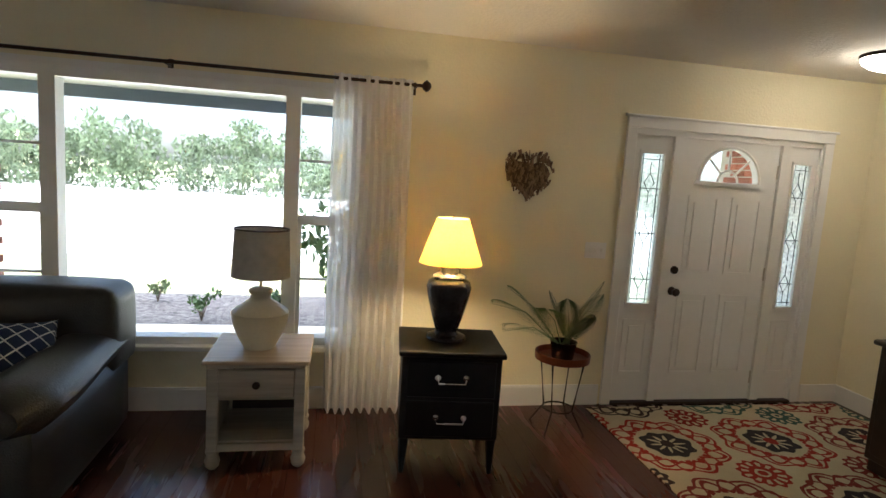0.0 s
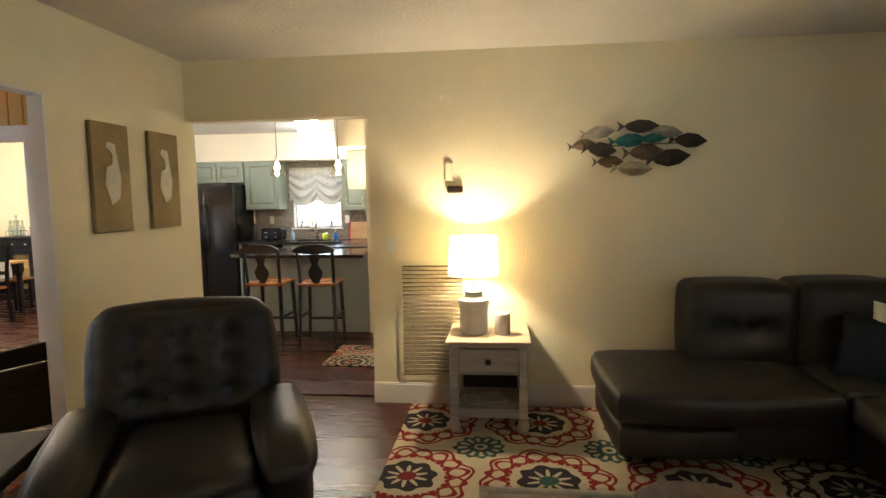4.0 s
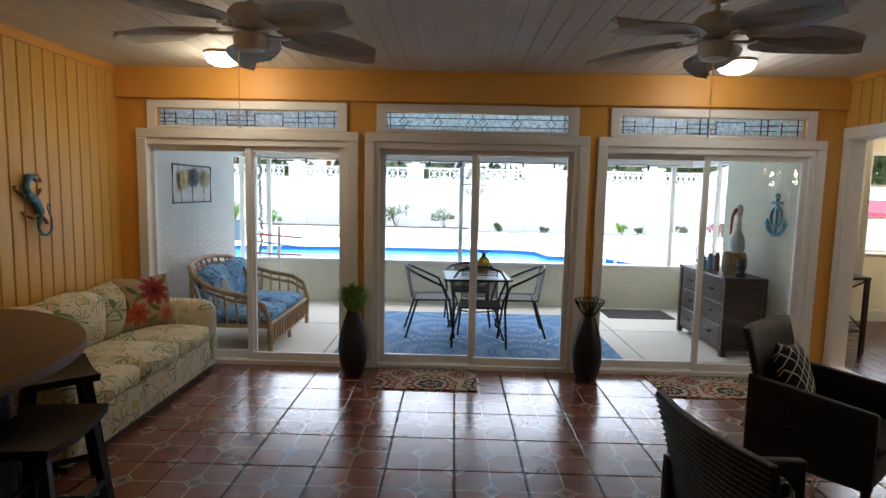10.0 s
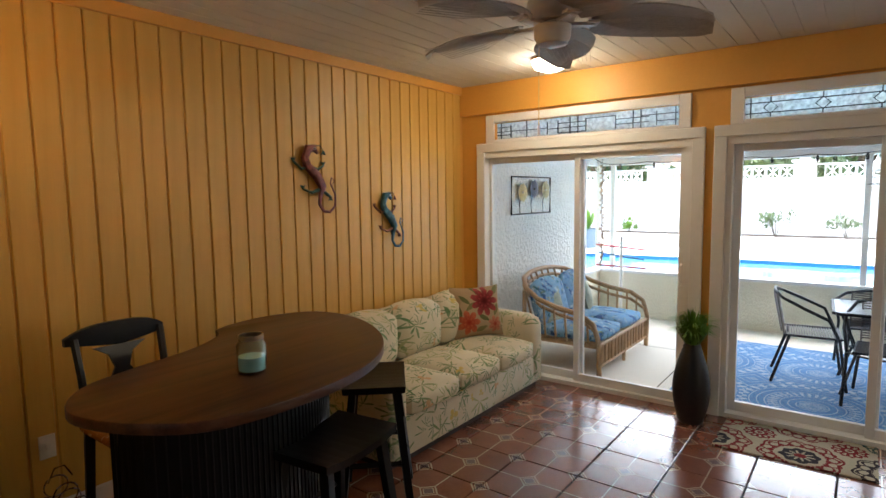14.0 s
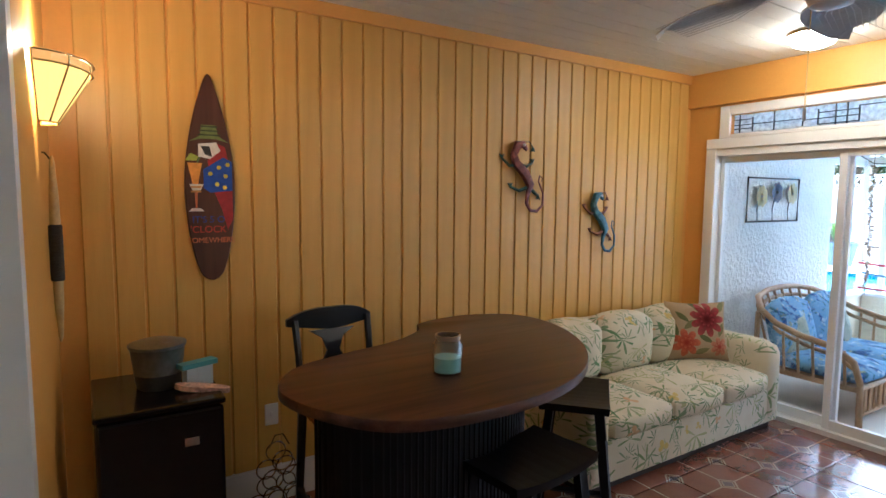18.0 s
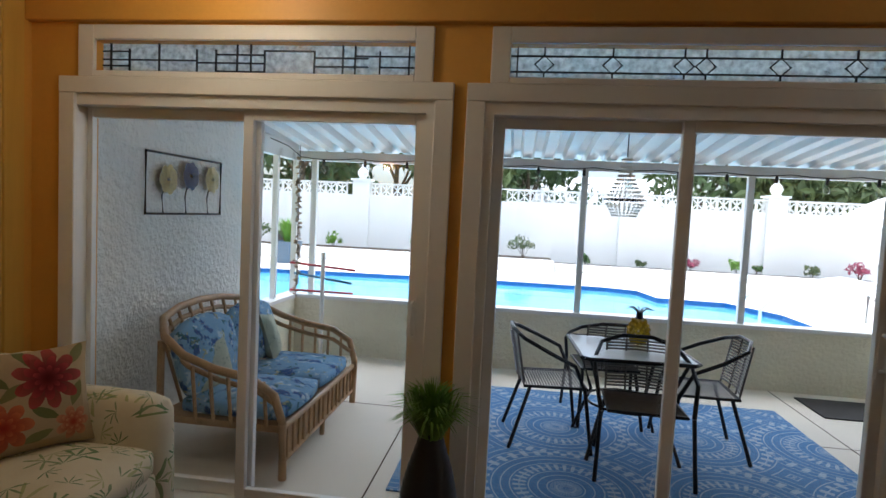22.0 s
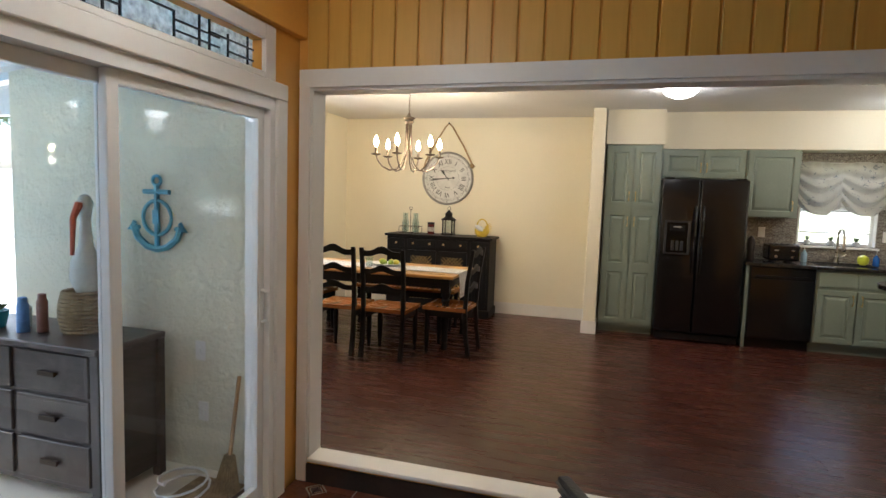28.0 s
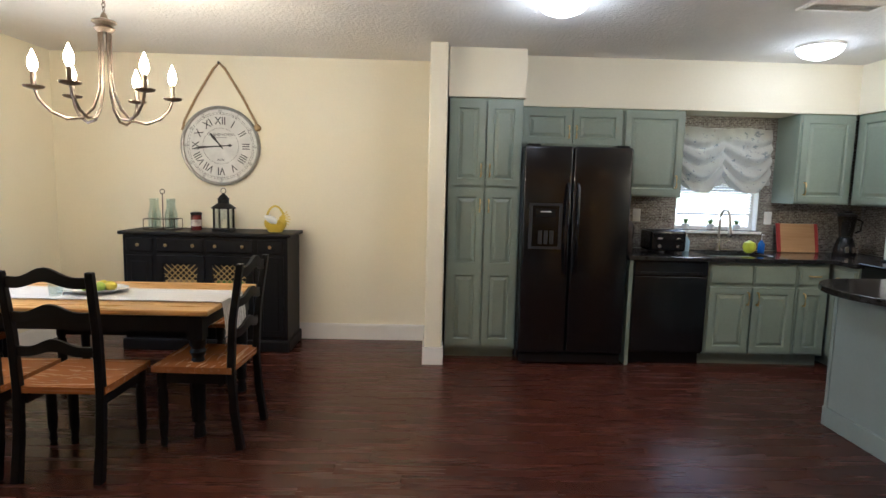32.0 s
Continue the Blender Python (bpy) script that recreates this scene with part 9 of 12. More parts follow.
# flower plaque on the white porch wall
fp = thing("flower_plaque", pose(0.98, -7.86, 1.64), "metal wall panel with three painted flowers", "wall art")
part("frame", rod([(-0.01, -0.45, -0.2), (-0.01, 0.45, -0.2), (-0.01, 0.45, 0.2), (-0.01, -0.45, 0.2)], 0.009, 6, closed=True), BLACK_METAL, fp)
for k, (fy, fz, col) in enumerate(((0.24, 0.03, (0.50, 0.40, 0.16)), (-0.02, 0.07, (0.04, 0.05, 0.12)), (-0.3, 0.06, (0.58, 0.50, 0.26)))):
    bm = bmesh.new()
    for q in range(7):
        a = 2 * math.pi * q / 7
        cy, cz = fy + 0.06 * math.cos(a), fz + 0.055 * math.sin(a)
        bm.faces.new([bm.verts.new((-0.03 - 0.012 * math.cos(2 * math.pi * t / 8), cy + 0.06 * math.cos(2 * math.pi * t / 8), cz + 0.05 * math.sin(2 * math.pi * t / 8))) for t in range(8)])
    part("flower", bm, surf("plaque_flower_%d" % k, col, 0.5, vary=0.4, scale=15, bump=0.2), fp)
    part("stem", rod([(-0.015, fy, fz), (-0.02, fy + 0.06, -0.08), (-0.012, fy + 0.03, -0.2)], 0.005, 5), BLACK_METAL, fp)

# hanging crystal chandelier on the porch and the string of bulbs
ch = thing("beaded_chandelier", pose(-2.16, -8.5, 0), "white beaded chandelier hung under the porch roof", "chandelier")
BEADS = surf("white_beads", (0.70, 0.68, 0.62), 0.35, vary=0.1, bump=0.05)
part("chain", rod([(0, 0, 2.02), (0, 0, 2.3)], 0.004, 5), BLACK_METAL, ch)
bm = bmesh.new()
for k in range(22):
    a = 2 * math.pi * k / 22
    for j in range(11):
        f = j / 10
        r = 0.035 + 0.11 * f ** 1.8
        z = 2.0 - 0.3 * f
        bmesh.ops.create_icosphere(bm, subdivisions=1, radius=0.0085, matrix=Matrix.Translation((r * math.cos(a), r * math.sin(a), z)))
    for j in range(5):
        f = (j + 1) / 5
        bmesh.ops.create_icosphere(bm, subdivisions=1, radius=0.0085, matrix=Matrix.Translation(((0.145 - 0.06 * f) * math.cos(a), (0.145 - 0.06 * f) * math.sin(a), 1.69 - 0.11 * f)))
part("bead_strands", bm, BEADS, ch)
for z, r in ((2.0, 0.035), (1.7, 0.147)):
    part("hoop", rod([(r * math.cos(2 * math.pi * k / 24), r * math.sin(2 * math.pi * k / 24), z) for k in range(24)], 0.006, 5, closed=True), BLACK_METAL, ch)
st = thing("string_lights", pose(0, 0, 0), "black cable with clear hanging bulbs along the porch beam", "string lights")
CAB = surf("black_cable", (0.01, 0.01, 0.01), 0.6, bump=0.05)
pts = []
for k in range(61):
    xx = 0.95 - 6.1 * k / 60
    pts.append((xx, -9.9, 2.06 - 0.02 * abs(math.sin(math.pi * k / 6))))
part("cable", rod(pts, 0.005, 5), CAB, st)
part("cable", rod([(0.95, -9.9, 2.06), (0.93, -9.5, 2.13), (0.93, -9.1, 2.15)], 0.005, 5), CAB, st)
BULB_G = clear_glass("bulb_glass", (0.95, 0.95, 0.95), 2.0)
for k in range(13):
    xx = 0.7 - k * 0.45
    part("socket", lathe([(0.012, 1.975), (0.016, 1.98), (0.016, 2.03), (0.008, 2.045)], 10, (xx, -9.9)), CAB, st)
    part("bulb", lathe([(0.004, 1.885), (0.02, 1.9), (0.028, 1.93), (0.014, 1.975)], 12, (xx, -9.9)), BULB_G, st, smooth=True)
for k, yy in enumerate((-9.65, -9.35)):
    part("bulb", lathe([(0.004, 1.94), (0.02, 1.955), (0.028, 1.985), (0.014, 2.03), (0.014, 2.09)], 12, (0.93, yy)), BULB_G, st, smooth=True)
# towel rack, shells on a string, planter outside
tr = thing("towel_rack", pose(0.58, -9.65, -0.05), "white pipe towel rack with coloured arms", "towel rack")
PVC = surf("white_pvc", (0.75, 0.75, 0.73), 0.4, bump=0.02)
part("post", rod([(0, 0, 0), (0, 0, 1.12)], 0.022, 10), PVC, tr)
for z, col, a in ((0.98, (0.5, 0.06, 0.08), 12), (0.86, (0.03, 0.14, 0.25), -10), (0.72, (0.5, 0.06, 0.08), 35)):
    c, s_ = math.cos(radians(a)), math.sin(radians(a))
    part("arm", rod([(-0.33 * c, -0.33 * s_, z - 0.03), (0.33 * c, 0.33 * s_, z + 0.03)], 0.012, 8), surf("rack_%d" % int(col[2] * 100), col, 0.4, bump=0.02), tr)
for a in (0, 90):
    c, s_ = math.cos(radians(a)), math.sin(radians(a))
    part("foot", rod([(-0.3 * c, -0.25 * s_, 0.022), (0.3 * c, 0.25 * s_, 0.022)], 0.02, 8), PVC, tr)
sh = thing("shell_mobile", pose(0.72, -9.3, 0), "hanging strand of brown and white shells", "mobile")
bm = bmesh.new()
rg = random.Random(2)
for k in range(70):
    z = 2.0 - k * 0.019
    bmesh.ops.create_icosphere(bm, subdivisions=1, radius=rg.uniform(0.015, 0.028), matrix=Matrix.Translation((rg.uniform(-0.02, 0.02), rg.uniform(-0.02, 0.02), z)) @ Matrix.Diagonal((1, 1, 0.5, 1)))
part("shells", bm, surf("mixed_shells", (0.34, 0.25, 0.16), 0.6, vary=0.6, scale=30, fine=60, bump=0.3), sh)
part("string", rod([(0, 0, 0.66), (0, 0, 2.12)], 0.003, 5), CAB, sh)
gp = thing("garden_planter", pose(5.2, -19.6, -0.1), "blue-grey planter with tall grass by the pool", "planter")
part("pot", lathe([(0.3, 0), (0.42, 0.6), (0.45, 0.62), (0.38, 0.62), (0.35, 0.5)], 24), surf("slate_blue_pot", (0.10, 0.15, 0.20), 0.6, bump=0.05), gp, smooth=True)
gtf = tuft("grass_tuft", 5.2, -19.6, 0.45, 0.8, 0.6, 120, GRASS_L, "tall green grass growing in the planter", group="planter grass", w=0.02)
gc = thing("garden_chair", pose(5.6, -20.2, -0.1, 0, 0, 30), "grey folding chair on the pool deck", "chair", "garden chairs")
for sx in (-1, 1):
    part("leg", rod([(sx * 0.22, -0.25, 0), (sx * 0.22, 0.2, 0.9)], 0.015, 6), BLACK_METAL, gc)
    part("leg", rod([(sx * 0.22, 0.25, 0), (sx * 0.22, -0.2, 0.45)], 0.015, 6), BLACK_METAL, gc)
part("seat", boxes((-0.22, 0.22, -0.22, 0.2, 0.43, 0.45)), PWICK, gc)
part("backrest", turned(boxes((-0.22, 0.22, -0.01, 0.01, 0, 0.4)), pose(0, 0.14, 0.5, -12, 0, 0)), PWICK, gc)
copy_thing(gc, pose(-10.4, -19.0, -0.1, 0, 0, -50))


# ---- dining room ----
def wp(name, bm, material, root, parent=None, label="", smooth=False):
    """A part given in world places, under a thing that stands unturned."""
    turned(bm, root.matrix_world.inverted())
    return part(name, bm, material, parent or root, label, smooth)


def wavy_slat(w, y, z, h, hump, bow):
    bm = bmesh.new()
    rows = []
    for i in range(17):
        u = 2 * i / 16 - 1
        yy = y + bow * (1 - u * u)
        wv = hump * (0.5 + 0.5 * math.cos(u * math.pi * 1.0)) - 0.35 * hump * (0.5 - 0.5 * math.cos(u * math.pi * 2))
        rows.append([bm.verts.new(p) for p in ((u * w, yy - 0.008, z + 0.7 * wv), (u * w, yy + 0.008, z + 0.7 * wv), (u * w, yy + 0.008, z + h + wv), (u * w, yy - 0.008, z + h + wv))])
    for a, b in zip(rows, rows[1:]):
        for k in range(4):
            bm.faces.new((a[k], a[(k + 1) % 4], b[(k + 1) % 4], b[k]))
    bm.faces.new(rows[0])
    bm.faces.new(rows[-1])
    return bm


def square_leg(points, w0, w1):
    bm = bmesh.new()
    rows = []
    n = len(points)
    for i, (x, y, z) in enumerate(points):
        w = w0 + (w1 - w0) * i / (n - 1)
        rows.append([bm.verts.new((x + a * w, y + b * w, z)) for a, b in ((-1, -1), (1, -1), (1, 1), (-1, 1))])
    for a, b in zip(rows, rows[1:]):
        for k in range(4):
            bm.faces.new((a[k], a[(k + 1) % 4], b[(k + 1) % 4], b[k]))
    bm.faces.new(rows[0])
    bm.faces.new(rows[-1])
    return rounded(bm, 0.004, 1)


def dining_chair(m, label):
    c = thing("dining_chair", m, label, "chair", "dining chairs")
    bm = bmesh.new()
    n = 12
    grid = [[bm.verts.new((-0.215 + 0.43 * i / n, -0.22 + 0.42 * j / n, 0.452 - 0.016 * math.exp(-((abs(i / n - 0.5) - 0.2) ** 2) * 40) * math.exp(-((j / n - 0.55) ** 2) * 9))) for i in range(n + 1)] for j in range(n + 1)]
    for j in range(n):
        for i in range(n):
            bm.faces.new((grid[j][i], grid[j][i + 1], grid[j + 1][i + 1], grid[j + 1][i]))
    low = bmesh.ops.extrude_face_region(bm, geom=bm.faces[:])
    for v in low["geom"]:
        if isinstance(v, bmesh.types.BMVert):
            v.co.z = 0.418
    part("seat", bm, SEAT_WOOD, c, "honey scooped wooden seat", True)
    part("apron", boxes((-0.18, 0.18, -0.19, -0.17, 0.355, 0.417), (-0.19, -0.17, -0.17, 0.16, 0.355, 0.417), (0.17, 0.19, -0.17, 0.16, 0.355, 0.417)), BLACK_WOOD, c)
    for sx in (-1, 1):
        part("leg", lathe([(0.014, 0), (0.02, 0.02), (0.016, 0.05), (0.024, 0.1), (0.026, 0.3), (0.019, 0.33), (0.027, 0.345), (0.027, 0.417)], 10, (sx * 0.18, -0.18)), BLACK_WOOD, c, smooth=True)
        part("back_post", square_leg([(sx * 0.19, 0.235, 0), (sx * 0.19, 0.205, 0.2), (sx * 0.19, 0.19, 0.42), (sx * 0.193, 0.205, 0.7), (sx * 0.197, 0.25, 1.0)], 0.021, 0.017), BLACK_WOOD, c)
    part("slat", wavy_slat(0.193, 0.236, 0.925, 0.05, 0.045, 0.022), BLACK_WOOD, c, smooth=True)
    part("slat", wavy_slat(0.19, 0.212, 0.765, 0.045, 0.04, 0.022), BLACK_WOOD, c, smooth=True)
    part("slat", wavy_slat(0.188, 0.198, 0.6, 0.045, 0.04, 0.022), BLACK_WOOD, c, smooth=True)
    return c


CHL = "black ladder-back dining chair with honey wooden seat"
dining_chair(pose(-7.43, -7.46, S, 0, 0, -90), CHL + " beside the table")
dining_chair(pose(-7.43, -6.985, S, 0, 0, -90), CHL + " beside the table")
dining_chair(pose(-7.755, -6.49, S, 0, 0, -2), CHL + " at the table end")
dining_chair(pose(-7.95, -8.13, S, 0, 0, 176), CHL + " beneath the window")

bn = thing("dining_bench", pose(-8.62, -7.25, S), "black dining bench with honey wooden seat", "bench")
part("seat", rounded(boxes((-0.17, 0.17, -0.6, 0.6, 0.42, 0.452)), 0.008, 2), SEAT_WOOD, bn, "honey wooden seat")
part("apron", boxes((-0.14, -0.12, -0.55, 0.55, 0.35, 0.419)), BLACK_WOOD, bn)
part("apron", boxes((0.12, 0.14, -0.55, 0.55, 0.35, 0.419)), BLACK_WOOD, bn)
for sx in (-1, 1):
    for sy in (-1, 1):
        part("leg", lathe([(0.016, 0), (0.024, 0.02), (0.018, 0.05), (0.028, 0.1), (0.03, 0.3), (0.022, 0.33), (0.03, 0.345), (0.03, 0.419)], 12, (sx * 0.13, sy * 0.54)), BLACK_WOOD, bn, smooth=True)
dt = thing("dining_table", pose(-8.045, -7.33, S), "black dining table with honey wooden top", "table")
part("tabletop", rounded(boxes((-0.42, 0.42, -0.88, 0.88, 0.7, 0.73)), 0.008, 2), HONEY, dt)
for nm_, bb in (("apron", (-0.36, 0.36, 0.79, 0.81, 0.6, 0.699)), ("apron", (-0.36, 0.36, -0.81, -0.79, 0.6, 0.699)), ("apron", (0.34, 0.36, -0.79, 0.79, 0.6, 0.699)), ("apron", (-0.36, -0.34, -0.79, 0.79, 0.6, 0.699))):
    part(nm_, boxes(bb), BLACK_WOOD, dt)
for sx in (-1, 1):
    for sy in (-1, 1):
        bm = lathe([(0.02, 0), (0.034, 0.01), (0.03, 0.05), (0.024, 0.08), (0.036, 0.1), (0.03, 0.13), (0.036, 0.2), (0.042, 0.42), (0.03, 0.46), (0.044, 0.49), (0.034, 0.51), (0.044, 0.53), (0.044, 0.56)], 16, (sx * 0.345, sy * 0.795))
        box(bm, sx * 0.345 - 0.042, sx * 0.345 + 0.042, sy * 0.795 - 0.042, sy * 0.795 + 0.042, 0.56, 0.699)
        part("leg", bm, BLACK_WOOD, dt, smooth=True)


def striped(name, base, line, scale):
    m, nt, bs = nodes_of(name)
    co = coords(nt)
    wv = N(nt, "ShaderNodeTexWave", Scale=scale, Distortion=0.6, Detail=2.0)
    wv.bands_direction = 'X'
    nt.links.new(co, wv.inputs["Vector"])
    nz = N(nt, "ShaderNodeTexNoise", Scale=140.0, Detail=3.0)
    nt.links.new(co, nz.inputs["Vector"])
    c = ramp(nt, wv.outputs[0], [(0.0, base), (0.6, base), (0.8, line), (0.9, line), (1.0, base)])
    nt.links.new(mixed(nt, 0.25, c, ramp(nt, nz.outputs[0], [(0.3, (0.5, 0.5, 0.48)), (0.7, (1, 1, 1))]), 'MULTIPLY'), bs.inputs["Base Color"])
    bs.inputs["Roughness"].default_value = 0.95
    bumped(nt, bs, nz.outputs[0], 0.4, 0.002)
    return m


RUN = striped("striped_linen", (0.74, 0.72, 0.68), (0.34, 0.31, 0.27), 14.0)
rn = thing("table_runner", pose(-8.0, -7.33, S + 0.73), "white striped woven runner lying along table", "table runner")
bm = bmesh.new()
prof = [(-1.04, -0.26), (-0.95, -0.13), (-0.892, -0.02), (-0.88, 0.004)] + [(-0.85 + 1.7 * k / 12, 0.006 + 0.0015 * (k % 2)) for k in range(13)] + [(0.88, 0.004), (0.888, -0.03), (0.90, -0.1), (0.905, -0.17), (0.9, -0.2)]
prof[0:3] = [(-0.893, -0.2), (-0.895, -0.12), (-0.888, -0.03)]
rows = [[bm.verts.new((-0.17 + 0.34 * i / 14, y + (0.008 * math.sin(i * 1.3) if z < -0.05 else 0), z + (0.0015 * math.sin(i * 2.1)))) for i in range(15)] for y, z in prof]
for a, b in zip(rows, rows[1:]):
    for i in range(14):
        bm.faces.new((a[i], a[i + 1], b[i + 1], b[i]))
ex = bmesh.ops.extrude_face_region(bm, geom=bm.faces[:])
for v in ex["geom"]:
    if isinstance(v, bmesh.types.BMVert):
        v.co.z += 0.003
part("cloth", bm, RUN, rn, smooth=True)
bm = bmesh.new()
for i in range(44):
    xx = -0.168 + 0.336 * i / 43
    for yy in (0.9, -0.893):
        rod([(xx, yy, -0.2), (xx + 0.002, yy, -0.235)], 0.0016, 3, bm)
part("fringe", bm, RUN, rn)
PLATE_W = surf("white_glazed_plate", (0.72, 0.73, 0.72), 0.2, vary=0.05, bump=0.01)
fp = thing("fruit_plate", pose(-8.02, -7.28, S + 0.742), "white oval plate of lemons and limes on runner", "plate")
part("plate", lathe([(0.09, 0), (0.1, 0.004), (0.16, 0.025), (0.163, 0.029), (0.155, 0.029), (0.095, 0.01), (0.003, 0.008)], 36, (0, 0), 0.8, 1.25), PLATE_W, fp, smooth=True)
for k, (a, b, col) in enumerate(((-0.04, -0.06, 0), (0.03, -0.02, 1), (-0.02, 0.05, 0), (0.05, 0.07, 1), (0.01, 0.11, 0))):
    fr = [(0.004, -0.042), (0.014, -0.036), (0.026, -0.02), (0.031, 0.0), (0.026, 0.02), (0.014, 0.036), (0.004, 0.042)]
    part("fruit", turned(lathe(fr, 14), pose(a, b, 0.04, 82, 20, 40 * k)), surf("lemon_peel" if col == 0 else "lime_peel", ((0.62, 0.52, 0.05), (0.3, 0.42, 0.05))[col], 0.4, vary=0.15, fine=120, bump=0.2), fp, smooth=True)
tg = thing("drinking_glass", pose(-7.9, -7.42, S + 0.742), "clear short drinking glass on dining table", "glass")
ob = part("glass", lathe([(0.03, 0), (0.034, 0.003), (0.038, 0.09), (0.036, 0.09), (0.032, 0.012), (0.002, 0.01)], 24), JAR, tg, smooth=True)
ob.visible_shadow = False

# chandelier
CH = surf("aged_pewter", (0.16, 0.125, 0.095), 0.34, 0.9, vary=0.25, scale=30, bump=0.04)
FLAME = glow("lit_candle_bulb", (1.0, 0.78, 0.48), 40.0)
CZ = CEILING - 0.02
ch = thing("chandelier", pose(-7.63, -6.93, CZ), "six-arm pewter chandelier with lit flame bulbs", "chandelier")
part("canopy", lathe([(0.065, 0), (0.063, -0.012), (0.03, -0.03), (0.012, -0.04)], 28), CH, ch, smooth=True)
bm = bmesh.new()
for k in range(11):
    z = -0.045 - k * 0.02
    ang = 90 * (k % 2)
    turned_pts = [(0.008 * math.cos(2 * math.pi * i / 8), 0, z + 0.013 * math.sin(2 * math.pi * i / 8)) for i in range(8)]
    rod([(x if ang == 0 else 0, 0 if ang == 0 else x, q) for x, y, q in turned_pts], 0.0025, 5, bm, closed=True)
part("chain", bm, CH, ch)
part("hub", lathe([(0.006, -0.26), (0.012, -0.27), (0.02, -0.29), (0.055, -0.302), (0.058, -0.31), (0.035, -0.325), (0.05, -0.34), (0.034, -0.358), (0.012, -0.36)], 24), CH, ch, smooth=True)
for k in range(6):
    a = math.radians(60 * k + 1)
    ca, sa = math.cos(a), math.sin(a)
    prof = [(0.024, -0.35), (0.026, -0.55), (0.032, -0.64), (0.06, -0.73), (0.11, -0.785), (0.175, -0.795), (0.24, -0.765), (0.285, -0.71), (0.302, -0.655)]
    arm = part("arm", rod([(r * ca, r * sa, z) for r, z in prof], 0.007, 8), CH, ch, smooth=True)
    cx, cy = 0.302 * ca, 0.302 * sa
    part("drip_pan", lathe([(0.012, -0.667), (0.04, -0.660), (0.047, -0.653), (0.046, -0.649), (0.014, -0.653)], 20, (cx, cy)), CH, arm, smooth=True)
    part("candle_sleeve", lathe([(0.012, -0.653), (0.012, -0.583), (0.009, -0.581)], 12, (cx, cy)), CH, arm)
    part("flame_bulb", lathe([(0.009, -0.583), (0.019, -0.565), (0.022, -0.545), (0.017, -0.520), (0.007, -0.495), (0.002, -0.480)], 14, (cx, cy)), FLAME, arm, "lit flame-shaped bulb", True).visible_shadow = False
    bulb("light_source", (-7.63 + cx, -6.93 + cy, CZ - 0.53), 0.8, (1.0, 0.74, 0.44), 0.02)

# clock on the west wall
FACE = surf("aged_white_clock_face", (0.66, 0.65, 0.62), 0.6, vary=0.12, scale=9, fine=30, bump=0.05)
INK = surf("dark_grey_ink", (0.035, 0.033, 0.033), 0.7, bump=0.0)
INK_L = surf("faded_grey_ink", (0.22, 0.21, 0.2), 0.7, bump=0.0)
RIM = surf("pewter_clock_rim", (0.34, 0.33, 0.31), 0.4, 0.7, vary=0.2, scale=20, bump=0.05)
ROPE = surf("jute_rope", (0.36, 0.25, 0.13), 0.95, vary=0.3, scale=60, fine=150, bump=0.8)
TOX = Matrix(((0, 0, 1, 0), (1, 0, 0, 0), (0, 1, 0, 0), (0, 0, 0, 1)))    # x -> y, y -> z, z -> x
ck = thing("wall_clock", pose(XK + 0.002, -7.14, 1.85), "round white wall clock with Roman numerals and rope", "clock")
part("rim", turned(lathe([(0.345, 0), (0.345, 0.03), (0.335, 0.042), (0.322, 0.036), (0.318, 0.022), (0.318, 0.0)], 64), TOX), RIM, ck, smooth=True)
part("face", turned(lathe([(0.32, 0.004), (0.32, 0.016), (0.001, 0.016)], 64), TOX), FACE, ck)
for k, tx in enumerate(("XII", "I", "II", "III", "IIII", "V", "VI", "VII", "VIII", "IX", "X", "XI")):
    a = math.radians(90 - 30 * k)
    lettering("numeral", tx, 0.095, TOX @ pose(0.215 * math.cos(a), 0.215 * math.sin(a), 0.0175, 0, 0, -30 * k) @ Matrix.Diagonal((0.85, 1, 1, 1)), INK, ck)
bm = bmesh.new()
for r in (0.275, 0.29, 0.155):
    rod([(r * math.cos(2 * math.pi * i / 72), r * math.sin(2 * math.pi * i / 72), 0.0165) for i in range(72)], 0.0012, 4, bm, closed=True)
for i in range(60):
    a = math.radians(6 * i)
    w = 0.0012 if i % 5 else 0.004
    bx = boxes((0.276, 0.289, -w, w, 0.0162, 0.0172))
    turned(bx, pose(0, 0, 0, 0, 0, 6 * i))
    mm = bpy.data.meshes.new("tick_tmp")
    bx.to_mesh(mm)
    bm.from_mesh(mm)
    bpy.data.meshes.remove(mm)
part("minute_track", turned(bm, TOX), INK_L, ck)
for k in range(12):
    a = math.radians(90 - 30 * k)
    lettering("minute_number", str(60 if k == 0 else 5 * k), 0.03, TOX @ pose(0.304 * math.cos(a), 0.304 * math.sin(a), 0.0172, 0, 0, -30 * k), INK_L, ck)
lettering("lettering", "GRAND HOTEL", 0.032, TOX @ pose(0, 0.098, 0.0175), INK, ck)
lettering("lettering", "PARIS", 0.026, TOX @ pose(0, -0.12, 0.0175), INK, ck)
part("script_line", turned(boxes((-0.055, 0.055, 0.072, 0.076, 0.016, 0.0175)), TOX), INK_L, ck)
HH = [(-0.005, -0.03), (-0.007, 0.06), (-0.014, 0.1), (0, 0.155), (0.014, 0.1), (0.007, 0.06), (0.005, -0.03)]
MH = [(-0.005, -0.06), (-0.014, -0.085), (0, -0.1), (0.014, -0.085), (0.005, -0.06), (0.006, 0.1), (0.011, 0.17), (0, 0.235), (-0.011, 0.17), (-0.006, 0.1)]
part("hour_pointer", turned(turned(prism(HH, 0.018, 0.0195), pose(0, 0, 0, 0, 0, 40)), TOX), INK, ck)
